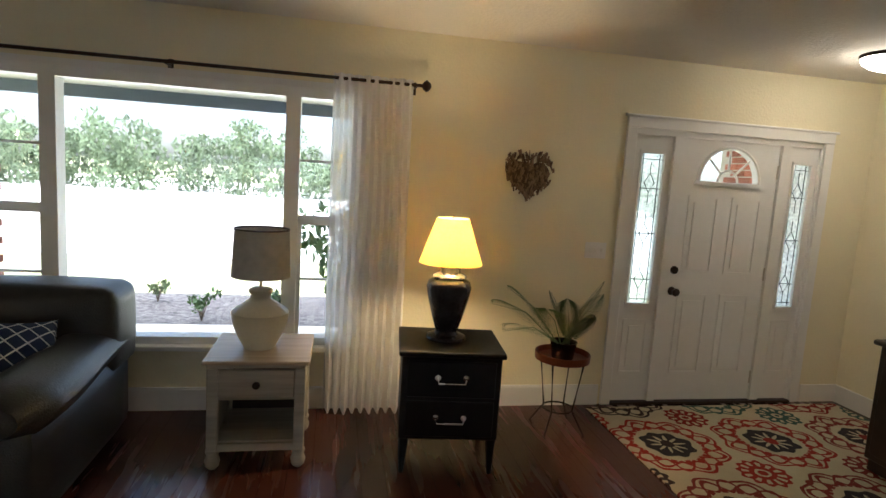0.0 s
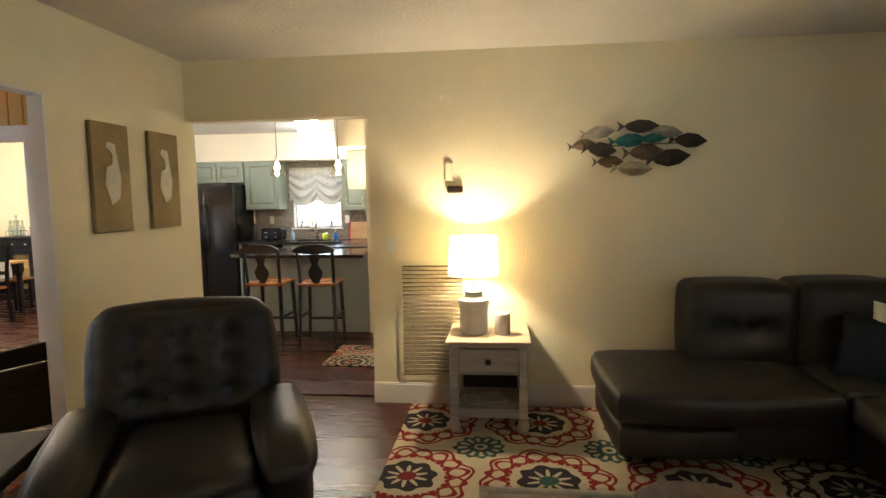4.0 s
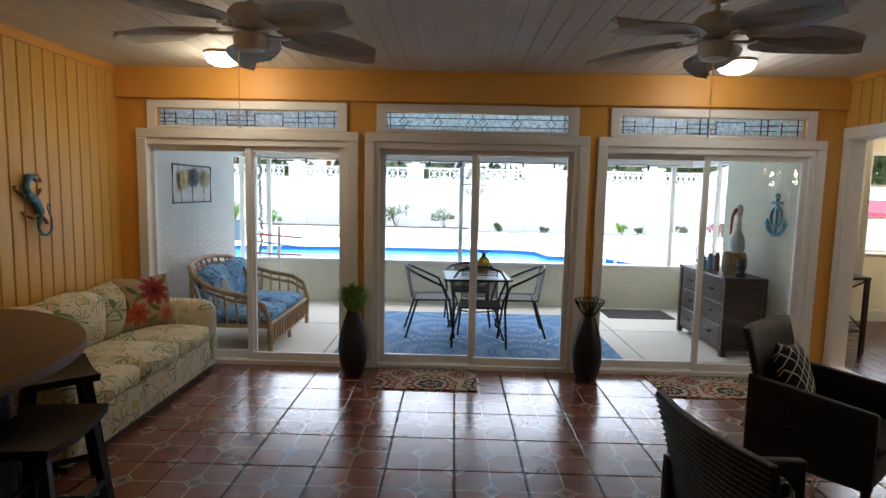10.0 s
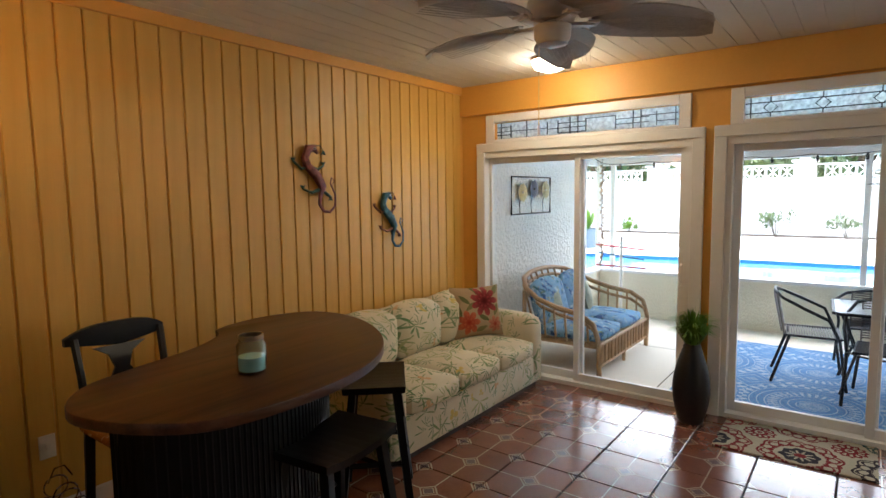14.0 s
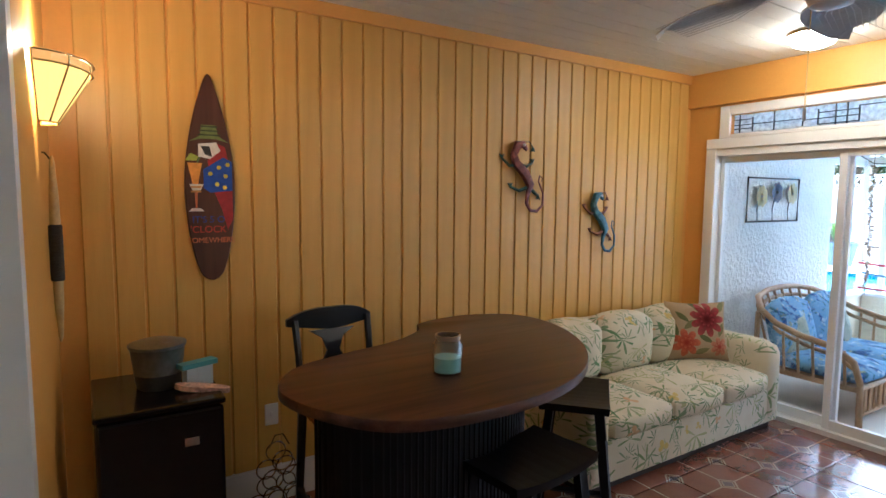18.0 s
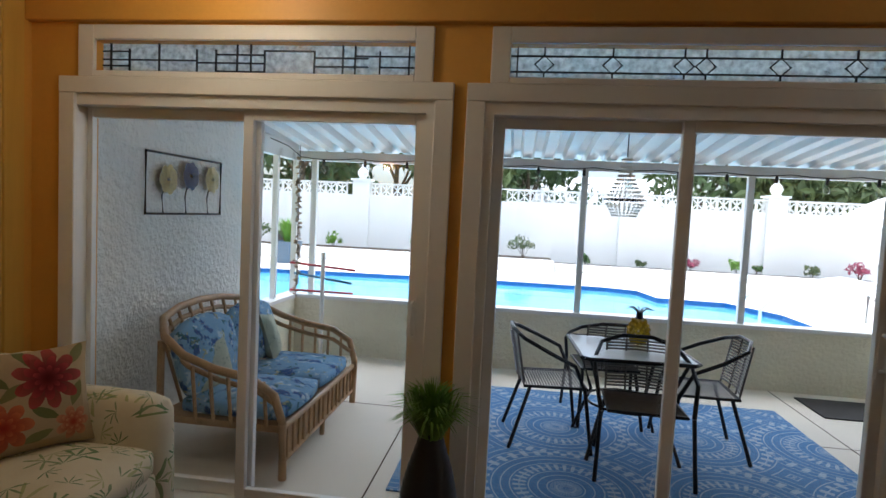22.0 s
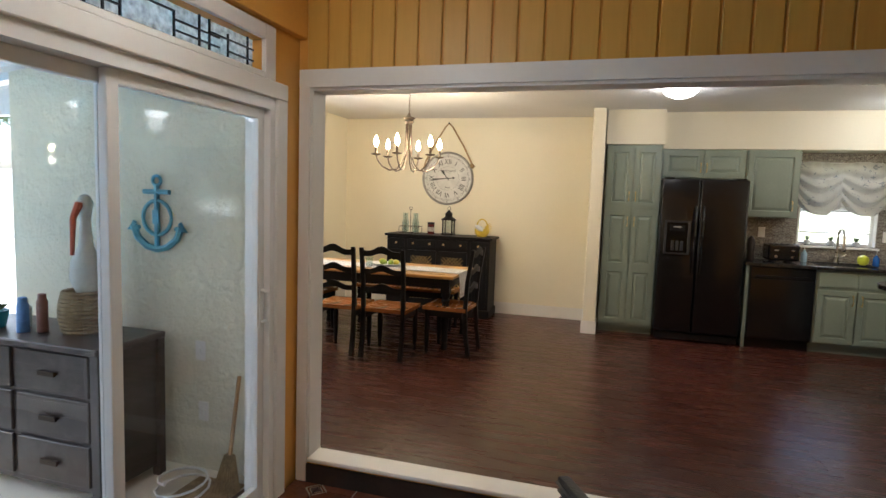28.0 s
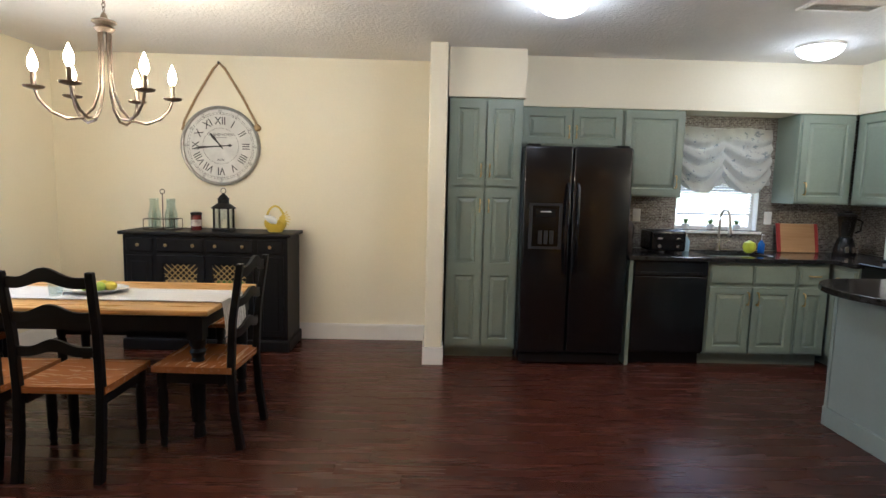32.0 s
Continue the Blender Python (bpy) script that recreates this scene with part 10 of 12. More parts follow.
part("minute_pointer", turned(turned(prism(MH, 0.0205, 0.022), pose(0, 0, 0, 0, 0, 95)), TOX), INK, ck)
part("pivot", turned(lathe([(0.012, 0.016), (0.012, 0.025), (0.004, 0.028)], 16), TOX), INK, ck)
def lift(v):
    return (0.02, v[0], v[1])
part("rope", rod([lift(v) for v in ((-0.33, 0.13), (-0.31, 0.21), (-0.2, 0.42), (-0.05, 0.66), (0, 0.71), (0.05, 0.66), (0.2, 0.42), (0.31, 0.21), (0.33, 0.15))], 0.011, 8), ROPE, ck, smooth=True)
part("rope_knot", turned(lathe([(0.01, -0.03), (0.028, -0.02), (0.03, 0), (0.022, 0.025), (0.008, 0.03)], 12), pose(0.025, 0.325, 0.165, 30, 0, 0)), ROPE, ck, smooth=True)
part("nail", turned(lathe([(0.006, 0), (0.006, 0.03), (0.012, 0.032)], 10), pose(0, 0, 0.71) @ TOX), INK, ck)

# buffet
bf = thing("buffet", pose(-9.5, -7.125, S), "black buffet with brass knobs and lattice doors", "buffet")
part("body", rounded(boxes((-0.22, 0.2, -0.67, 0.67, 0.09, 0.965)), 0.006, 1), BLACK_WOOD, bf)
part("top", rounded(boxes((-0.24, 0.225, -0.7, 0.7, 0.966, 0.995)), 0.008, 2), BLACK_WOOD, bf)
part("plinth", rounded(boxes((-0.22, 0.225, -0.69, 0.69, 0, 0.1)), 0.012, 2), BLACK_WOOD, bf)
LATT = surf("aged_gold_lattice", (0.48, 0.34, 0.13), 0.45, 0.6, bump=0.1)
for y0, y1, nk in ((-0.65, -0.42, 1), (-0.4, 0.0, 2), (0.0, 0.4, 2), (0.42, 0.65, 1)):
    d = part("drawer", rounded(boxes((0.2, 0.216, y0 + 0.01, y1 - 0.01, 0.83, 0.94)), 0.005, 1), BLACK_WOOD, bf)
    for k in range(nk):
        yc = (y0 + y1) / 2 + (0 if nk == 1 else (-0.11, 0.11)[k])
        part("knob", turned(lathe([(0.005, 0), (0.005, 0.012), (0.015, 0.018), (0.012, 0.028), (0.003, 0.03)], 12), pose(0.216, yc, 0.885) @ TOX), BRASS, d, "brass knob", True)
for y0, y1 in ((-0.65, -0.42), (0.42, 0.65)):
    bm = boxes((0.2, 0.212, y0 + 0.01, y1 - 0.01, 0.13, 0.8))
    box(bm, 0.212, 0.22, y0 + 0.05, y1 - 0.05, 0.18, 0.75)
    part("side_panel", rounded(bm, 0.005, 1), BLACK_WOOD, bf)
for y0, y1 in ((-0.4, 0.0), (0.0, 0.4)):
    d = part("door", boxes((0.2, 0.22, y0 + 0.008, y0 + 0.06, 0.13, 0.8), (0.2, 0.22, y1 - 0.06, y1 - 0.008, 0.13, 0.8), (0.2, 0.22, y0 + 0.06, y1 - 0.06, 0.13, 0.19), (0.2, 0.22, y0 + 0.06, y1 - 0.06, 0.73, 0.8)), BLACK_WOOD, bf)
    bm = bmesh.new()
    n = 6
    w, h = y1 - y0 - 0.12, 0.54
    for i in range(-9, 7):
        for sg in (1, -1):
            pts = []
            for q in range(0, 21):
                s = q / 20
                yy, zz = i * w / n + s * h, s * h
                if 0 <= yy <= w:
                    pts.append((yy, zz))
            if len(pts) > 1:
                (ya, za), (yb, zb) = pts[0], pts[-1]
                if sg < 0:
                    ya, yb = w - ya, w - yb
                rod([(0.209, y0 + 0.06 + ya, 0.19 + za), (0.209, y0 + 0.06 + yb, 0.19 + zb)], 0.0042, 4, bm)
    part("lattice", bm, LATT, d, "gold wire lattice")
    # dark sheet on the solid body stands in for the unlit cupboard inside
    part("back_panel", boxes((0.2005, 0.2025, y0 + 0.06, y1 - 0.06, 0.19, 0.73)), surf("cupboard_inside_shade", (0.012, 0.01, 0.008), 0.8, vary=0.3, bump=0.1), d)
    part("shelf_edge", boxes((0.2026, 0.2045, y0 + 0.06, y1 - 0.06, 0.52, 0.545)), HONEY, d)
    part("stored_dish", turned(lathe([(0.06, 0), (0.1, 0.03), (0.11, 0.05), (0.1, 0.055)], 16, (0, 0), 0.012), pose(0.2045, (y0 + y1) / 2, 0.546)), surf("green_bowl_glaze", (0.16, 0.26, 0.05), 0.5, vary=0.4, scale=6, bump=0.1) if y0 > -0.1 else BASKET, d, "bowl behind the lattice", True)
BZ = S + 0.995
bc = thing("bottle_carrier", pose(-9.5, -7.555, BZ), "wire carrier with clear glass milk bottles", "bottle carrier")
bm = bmesh.new()
for z in (0.004, 0.09):
    rod([(-0.075, -0.13, z), (0.075, -0.13, z), (0.075, 0.13, z), (-0.075, 0.13, z)], 0.003, 5, bm, closed=True)
for x, y in ((-0.075, -0.13), (0.075, -0.13), (0.075, 0.13), (-0.075, 0.13)):
    rod([(x, y, 0.004), (x, y, 0.09)], 0.003, 5, bm)
rod([(0, -0.13, 0.004), (0, 0.13, 0.004)], 0.003, 5, bm)
rod([(0, 0, 0.004), (0, 0, 0.3)], 0.004, 5, bm)
rod([(0, 0.02 * math.cos(i * 0.785), 0.32 + 0.02 * math.sin(i * 0.785)) for i in range(8)], 0.004, 5, bm, closed=True)
part("wire_frame", bm, BRONZE, bc)
for x, y in ((-0.036, -0.07), (-0.036, 0.07), (0.036, -0.07), (0.036, 0.07)):
    ob = part("bottle", lathe([(0.033, 0.008), (0.035, 0.02), (0.035, 0.13), (0.02, 0.19), (0.018, 0.24), (0.021, 0.245), (0.021, 0.26), (0.017, 0.26), (0.016, 0.19), (0.031, 0.13), (0.031, 0.02), (0.002, 0.015)], 16, (x, y)), JAR, bc, smooth=True)
    ob.visible_shadow = False
cn = thing("candle_tin", pose(-9.5, -7.275, BZ), "dark red jar candle with black lid", "candle")
part("jar", lathe([(0.042, 0), (0.044, 0.004), (0.044, 0.12), (0.04, 0.13)], 20), surf("dark_red_glass", (0.10, 0.018, 0.015), 0.15, bump=0.0), cn, smooth=True)
part("lid", lathe([(0.046, 0.128), (0.046, 0.15), (0.02, 0.155)], 20), BLACK_METAL, cn)
part("label", shade_bm(0.0446, 0.0446, 0.035, 0.09, 20, 0.0006), surf("pale_paper_label", (0.5, 0.45, 0.4), 0.8, vary=0.4, scale=40, bump=0.02), cn)
ln = thing("lantern", pose(-9.48, -7.035, BZ), "black metal candle lantern on buffet", "lantern")
part("base", rounded(boxes((-0.075, 0.075, -0.075, 0.075, 0, 0.025)), 0.008, 2), BLACK_METAL, ln)
for x in (-0.06, 0.06):
    for y in (-0.06, 0.06):
        part("post", boxes((x - 0.007, x + 0.007, y - 0.007, y + 0.007, 0.025, 0.19)), BLACK_METAL, ln)
ob = part("glass", boxes((-0.056, 0.056, -0.056, 0.056, 0.03, 0.185)), JAR, ln)
ob.visible_shadow = False
part("candle", lathe([(0.025, 0.026), (0.025, 0.1), (0.003, 0.102)], 14), surf("ivory_wax", (0.7, 0.65, 0.52), 0.5, bump=0.02), ln)
part("roof", lathe([(0.098, 0.19), (0.1, 0.197), (0.055, 0.23), (0.045, 0.235), (0.045, 0.265), (0.05, 0.27), (0.025, 0.3), (0.008, 0.315)], 20), BLACK_METAL, ln, smooth=True)
part("ring", rod([(0, 0.022 * math.cos(i * 0.63), 0.338 + 0.024 * math.sin(i * 0.63)) for i in range(10)], 0.003, 5, closed=True), BLACK_METAL, ln)
YEL = surf("yellow_painted_ceramic", (0.62, 0.46, 0.05), 0.3, vary=0.15, scale=12, bump=0.05)
rb = thing("bird_basket", pose(-9.48, -6.6, BZ), "yellow ceramic basket with painted bird and handle", "basket")
part("bowl", lathe([(0.055, 0), (0.06, 0.006), (0.09, 0.05), (0.095, 0.09), (0.088, 0.1), (0.08, 0.09), (0.003, 0.03)], 24, (0, 0), 0.7, 1.0), YEL, rb, smooth=True)
part("handle", rod([(0, 0.075 * math.cos(math.pi * i / 14), 0.09 + 0.13 * math.sin(math.pi * i / 14)) for i in range(15)], 0.009, 8), YEL, rb, smooth=True)
part("bird", turned(lathe([(0.003, -0.07), (0.022, -0.05), (0.034, -0.01), (0.03, 0.03), (0.018, 0.055), (0.004, 0.07)], 14), pose(0.045, -0.02, 0.105, 60, 0, 0)), PLATE_W, rb, "white speckled bird", True)
bm = bmesh.new()
for i in range(7):
    a = math.radians(-50 + 16 * i)
    rod([(0.05, 0.05, 0.12), (0.055, 0.05 + 0.05 * math.cos(a), 0.12 + 0.05 * math.sin(a)), (0.05, 0.05 + 0.09 * math.cos(a), 0.115 + 0.09 * math.sin(a))], 0.008, 6, bm, 0.003)
part("tail_feathers", bm, YEL, rb, smooth=True)

# dining window with its curtains
def wood_window(name, axis, a0, a1, z0, z1, face, depth, mull, rails, label):
    """White sash window filling an opening; face is the inner wall plane, depth runs outward."""
    def bb(p, q, n0, n1, b, t):
        return (p, q, min(face + n0, face + n1), max(face + n0, face + n1), b, t) if axis == 'x' else (min(face + n0, face + n1), max(face + n0, face + n1), p, q, b, t)
    w = thing(name, Matrix.Identity(4), label, "window")
    tagged(w, label, "window", kind="structure")
    f = 0.04
    d0, d1 = 0.45 * depth, 0.75 * depth
    part("window_frame", boxes(bb(a0, a0 + f, d0, d1, z0, z1), bb(a1 - f, a1, d0, d1, z0, z1), bb(a0 + f, a1 - f, d0, d1, z0, z0 + f), bb(a0 + f, a1 - f, d0, d1, z1 - f, z1)), VINYL, w)
    part("jamb_lining", boxes(bb(a0, a0 + 0.008, 0, d0, z0, z1), bb(a1 - 0.008, a1, 0, d0, z0, z1), bb(a0 + 0.008, a1 - 0.008, 0, d0, z1 - 0.008, z1)), TRIM, w)
    part("window_sill", rounded(boxes(bb(a0 - 0.03, a1 + 0.03, -0.04 * (1 if depth > 0 else -1), d0, z0 - 0.02, z0 + 0.006)), 0.006, 2), TRIM, w)
    for mx in mull:
        part("mullion", boxes(bb(mx - 0.035, mx + 0.035, d0 + 0.1 * depth, d1, z0 + f, z1 - f)), VINYL, w)
    for q in rails:
        part("rail", boxes(bb(a0 + f, a1 - f, d0 + 0.12 * depth, d1 - 0.06 * depth, q - 0.016, q + 0.016)), VINYL, w)
    g = part("pane", boxes(bb(a0 + f, a1 - f, 0.62 * depth, 0.62 * depth + 0.004, z0 + f, z1 - f)), GLASS, w)
    g.visible_shadow = False
    return w


wood_window("window_dining", 'x', -8.41, -6.93, 0.97, 2.2, YS, -0.15, [-7.67], [1.40, 1.79], "white double window with horizontal muntins in dining room")
BOTAN = floral("botanical_print_cotton", (0.74, 0.73, 0.68), [((0.30, 0.32, 0.27), 0.8, 0.2), ((0.42, 0.36, 0.30), 1.1, 0.15), ((0.24, 0.28, 0.26), 1.3, 0.14)], 10.0)
drape("curtain_dining_west", -8.82, -8.46, YS + 0.07, 0.62, 2.42, BOTAN, "white botanical-print curtain with gathered folds", 5)
drape("curtain_dining_east", -6.88, -6.5, YS + 0.07, 0.62, 2.42, BOTAN, "white botanical-print curtain with gathered folds", 5)
cr = thing("curtain_rod", pose(-7.66, YS + 0.075, 2.43), "dark metal curtain rod with end finials", "curtain rod")
part("rod", rod([(-1.2, 0, 0), (1.2, 0, 0)], 0.01, 10), BRONZE, cr)
for sx in (-1, 1):
    part("finial", turned(lathe([(0.01, 0), (0.016, 0.01), (0.024, 0.03), (0.02, 0.05), (0.004, 0.062)], 14), pose(sx * 1.2, 0, 0, 0, sx * 90, 0)), BRONZE, cr, smooth=True)
    part("bracket", rod([(sx * 1.1, -0.075, -0.02), (sx * 1.1, -0.03, -0.02), (sx * 1.1, 0, 0)], 0.007, 6), BRONZE, cr)
ro = thing("rooster_plaque", pose(-5.75, YS + 0.001, 2.2), "brown carved rooster wall plaque", "wall decoration")
part("plaque", turned(rounded(prism(smooth_loop([(-0.1, -0.08), (0.0, -0.12), (0.1, -0.05), (0.12, 0.05), (0.06, 0.06), (0.05, 0.13), (0.0, 0.12), (-0.03, 0.05), (-0.11, 0.07)], 4), 0, 0.03), 0.006, 1), Matrix(((1, 0, 0, 0), (0, 0, 1, 0), (0, 1, 0, 0), (0, 0, 0, 1)))), surf("carved_red_brown_wood", (0.16, 0.055, 0.03), 0.5, vary=0.4, scale=20, bump=0.5), ro)
sd = thing("console_table", pose(-5.75, -7.6, S), "dark wooden console with open lower shelf", "table")
part("top", rounded(boxes((-0.2, 0.2, -0.5, 0.5, 0.72, 0.75)), 0.005, 1), WALNUT, sd)
part("shelf", boxes((-0.17, 0.17, -0.46, 0.46, 0.2, 0.22)), WALNUT, sd)
for sx in (-1, 1):
    for sy in (-1, 1):
        part("leg", boxes((sx * 0.18 - 0.018, sx * 0.18 + 0.018, sy * 0.47 - 0.018, sy * 0.47 + 0.018, 0, 0.72)), WALNUT, sd)
    part("brace", rod([(sx * 0.175, -0.46, 0.23), (sx * 0.175, 0.46, 0.71)], 0.009, 6), WALNUT, sd)
    part("brace", rod([(sx * 0.175, 0.46, 0.23), (sx * 0.175, -0.46, 0.71)], 0.009, 6), WALNUT, sd)
plate("outlet", pose(-6.45, YS, 0.5), 1, "white wall outlet under the dining window", "outlet")

# ---- kitchen ----
def door_bm(fr, n, a0, a1, z0, z1, panels=1):
    """A raised-panel door in one piece; fr maps (along, out, z) to world boxes, n is the front plane."""
    bm = boxes(fr(a0, a1, n, n + 0.02, z0, z1))
    bmesh.ops.recalc_face_normals(bm, faces=bm.faces)
    if panels == 2:
        bmesh.ops.bisect_plane(bm, geom=bm.verts[:] + bm.edges[:] + bm.faces[:], plane_co=(0, 0, (z0 + z1) / 2), plane_no=(0, 0, 1))
    out = Vector((1, 0, 0)) if fr is east_front else Vector((0, -1, 0))
    bm.normal_update()
    front = [f for f in bm.faces if f.normal.dot(out) > 0.9]
    for wide, deep in ((0.052, 0.0), (0.008, -0.011), (0.006, 0.0), (0.024, 0.010)):
        bmesh.ops.inset_individual(bm, faces=front, thickness=wide, depth=deep, use_even_offset=True)
    return bm


def east_front(a0, a1, n0, n1, z0, z1):
    return (n0, n1, a0, a1, z0, z1)


def south_front(a0, a1, n0, n1, z0, z1):
    return (a0, a1, -n1, -n0, z0, z1)


def handle_bm(fr, n, a, z, l=0.1, upright=True):
    if fr is east_front:
        P = lambda s, o, h: (n + o, a + s, z + h)
    else:
        P = lambda s, o, h: (a + s, -(n + o), z + h)
    pts = [(-l / 2, 0.02), (-l / 2, 0.042), (-l / 4, 0.05), (l / 4, 0.05), (l / 2, 0.042), (l / 2, 0.02)]
    return rod([P(0, o, s) if upright else P(s, o, 0) for s, o in pts], 0.006, 8)


def cabinet(name, label, fr, a0, a1, n_back, n, z0, z1, doors, toe=0.0, drawers=(), group="sage cabinets"):
    """doors: (a0, a1, z0, z1, handle_along, handle_z, panels); drawers: (a0, a1, z0, z1, pull)."""
    bx = fr(a0, a1, n_back, n, z0, z1)
    c = thing(name, pose((bx[0] + bx[1]) / 2, (bx[2] + bx[3]) / 2, z0), label, "cabinet", group)
    wp("body", boxes(fr(a0, a1, n_back, n, z0 + toe, z1)), GREEN_CAB, c)
    if toe:
        wp("toe_kick", boxes(fr(a0, a1, n_back, n - 0.07, z0, z0 + toe)), GREEN_CAB, c)
    for d in doors:
        o = wp("door", door_bm(fr, n, d[0] + 0.006, d[1] - 0.006, d[2], d[3], d[6]), GREEN_CAB, c)
        wp("handle", handle_bm(fr, n, d[4], d[5]), BRASS, c, o, "brass bar handle", True)
    for d in drawers:
        bm = boxes(fr(d[0] + 0.006, d[1] - 0.006, n, n + 0.012, d[2], d[3]), fr(d[0] + 0.016, d[1] - 0.016, n + 0.012, n + 0.02, d[2] + 0.01, d[3] - 0.01))
        o = wp("drawer_front", bm, GREEN_CAB, c)
        if d[4]:
            wp("pull", handle_bm(fr, n, (d[0] + d[1]) / 2, (d[2] + d[3]) / 2, 0.08, False), BRASS, c, o, "brass cup pull", True)
    return c


K = XK + 0.004
cabinet("pantry_cabinet", "tall sage-green pantry cabinet with brass handles", east_front, -5.145, -4.565, K, -9.22, S, 2.245,
        [(-5.135, -4.857, 1.56, 2.22, -4.89, 1.68, 1), (-4.853, -4.575, 1.56, 2.22, -4.82, 1.68, 1), (-5.135, -4.857, 0.25, 1.52, -4.89, 1.4, 2), (-4.853, -4.575, 0.25, 1.52, -4.82, 1.4, 2)], 0.09)
struct("soffit_pantry", boxes((XK, -9.2, -5.159, -4.55, 2.252, CEILING - 0.021)), CREAM_D)
struct("soffit_kitchen", boxes((XK, -9.42, -4.549, YN, 2.225, CEILING - 0.021), (-9.42, -7.55, -1.72, YN, 2.225, CEILING - 0.021)), CREAM_D)
cabinet("wall_cabinet", "sage-green cabinet above the black fridge", east_front, -4.545, -3.695, K, -9.43, 1.905, 2.22,
        [(-4.54, -4.122, 1.92, 2.2, -4.15, 2.02, 1), (-4.118, -3.7, 1.92, 2.2, -4.09, 2.02, 1)])
cabinet("wall_cabinet", "sage-green wall cabinet beside the window", east_front, -3.69, -3.17, K, -9.43, 1.5, 2.22, [(-3.68, -3.18, 1.515, 2.2, -3.23, 1.63, 1)])
cabinet("wall_cabinet", "sage-green corner wall cabinet beside kitchen window", east_front, -2.2, -1.72, K, -9.43, 1.47, 2.22, [(-2.185, -1.735, 1.485, 2.2, -2.13, 1.6, 1)])
cabinet("wall_cabinet", "sage-green wall cabinet over the stove counter", south_front, -9.425, -8.75, -(YN - 0.004), 1.70, 1.47, 2.22, [(-9.38, -8.77, 1.485, 2.2, -8.82, 1.6, 1)])
cabinet("wall_cabinet", "sage-green wall cabinet over the stove", south_front, -8.745, -7.99, -(YN - 0.004), 1.70, 1.75, 2.22, [(-8.73, -8.37, 1.765, 2.2, -8.41, 1.84, 1), (-8.365, -8.005, 1.765, 2.2, -8.32, 1.84, 1)])

# base units
cabinet("sink_cabinet", "sage-green sink base cabinet with two doors", east_front, -3.025, -2.3, K, -9.14, S, 0.995,
        [(-3.015, -2.665, 0.25, 0.79, -2.7, 0.7, 1), (-2.66, -2.31, 0.25, 0.79, -2.62, 0.7, 1)], 0.1, [(-3.015, -2.665, 0.82, 0.97, False), (-2.66, -2.31, 0.82, 0.97, False)])
cabinet("drawer_cabinet", "narrow sage-green base cabinet with one drawer", east_front, -2.295, -2.03, K, -9.14, S, 0.995,
        [(-2.285, -2.04, 0.25, 0.79, -2.24, 0.7, 1)], 0.1, [(-2.285, -2.04, 0.82, 0.97, True)])
cabinet("corner_cabinet", "sage-green corner base cabinet beside the stove", south_front, -9.739, -8.86, -(YN - 0.004), 2.0, S, 0.995,
        [(-9.13, -8.87, 0.25, 0.79, -8.92, 0.7, 1)], 0.1, [(-9.13, -8.87, 0.82, 0.97, True)])
cabinet("filler_cabinet", "narrow sage-green filler cabinet beside the fridge", east_front, -3.675, -3.645, K, -9.12, S, 0.995, [], 0.0)

dw = thing("dishwasher", pose(-9.4, -3.335, S), "black built-in dishwasher under granite counter", "dishwasher")
part("body", boxes((-0.33, 0.25, -0.3, 0.3, 0.1, 0.864)), BLACK_GLOSS, dw)
part("door", rounded(boxes((0.25, 0.285, -0.298, 0.298, 0.12, 0.74)), 0.006, 2), BLACK_GLOSS, dw)
part("control_panel", rounded(boxes((0.25, 0.29, -0.298, 0.298, 0.745, 0.862)), 0.006, 2), BLACK_GLOSS, dw)
part("handle_recess", boxes((0.29, 0.294, -0.25, 0.25, 0.755, 0.775)), BLACK_METAL, dw)
part("kick_plate", boxes((0.15, 0.2, -0.298, 0.298, 0, 0.1)), BLACK_METAL, dw)

# fridge
FRG = surf("pebbled_black_enamel", (0.006, 0.006, 0.007), 0.2, vary=0.2, fine=260, bump=0.25, depth=0.001)
fg = thing("refrigerator", pose(-9.4, -4.135, S), "black side-by-side refrigerator with ice dispenser", "refrigerator")
part("body", rounded(boxes((-0.33, 0.245, -0.425, 0.425, 0.03, 1.745)), 0.006, 1), FRG, fg)
for y0, y1, hy in ((-0.425, -0.043, -0.075), (-0.037, 0.425, -0.0)):
    bm = boxes((0.25, 0.325, y0, y1, 0.1, 1.75))
    d = part("door", rounded(bm, 0.02, 3), FRG, fg, smooth=True)
    part("handle", rod([(0.325, hy, 0.75), (0.355, hy, 0.78), (0.375, hy, 0.95), (0.382, hy, 1.15), (0.375, hy, 1.3), (0.355, hy, 1.43), (0.325, hy, 1.46)], 0.013, 8), BLACK_GLOSS, d, "long curved black handle", True)
part("dispenser", rounded(boxes((0.322, 0.332, -0.37, -0.12, 0.95, 1.3)), 0.008, 2), BLACK_GLOSS, fg)
part("dispenser_frame", rounded(boxes((0.332, 0.338, -0.375, -0.35, 0.945, 1.305), (0.332, 0.338, -0.14, -0.115, 0.945, 1.305), (0.332, 0.338, -0.35, -0.14, 0.945, 0.965), (0.332, 0.338, -0.35, -0.14, 1.285, 1.305)), 0.002, 1), surf("charcoal_plastic", (0.03, 0.03, 0.032), 0.3, bump=0.05), fg)
# no hollow is cut: a flat plate, coloured blacker for the recess's shade
part("dispenser_recess", boxes((0.3325, 0.3345, -0.34, -0.15, 0.97, 1.15)), surf("shade_black_plastic", (0.002, 0.002, 0.002), 0.25, bump=0.0), fg)
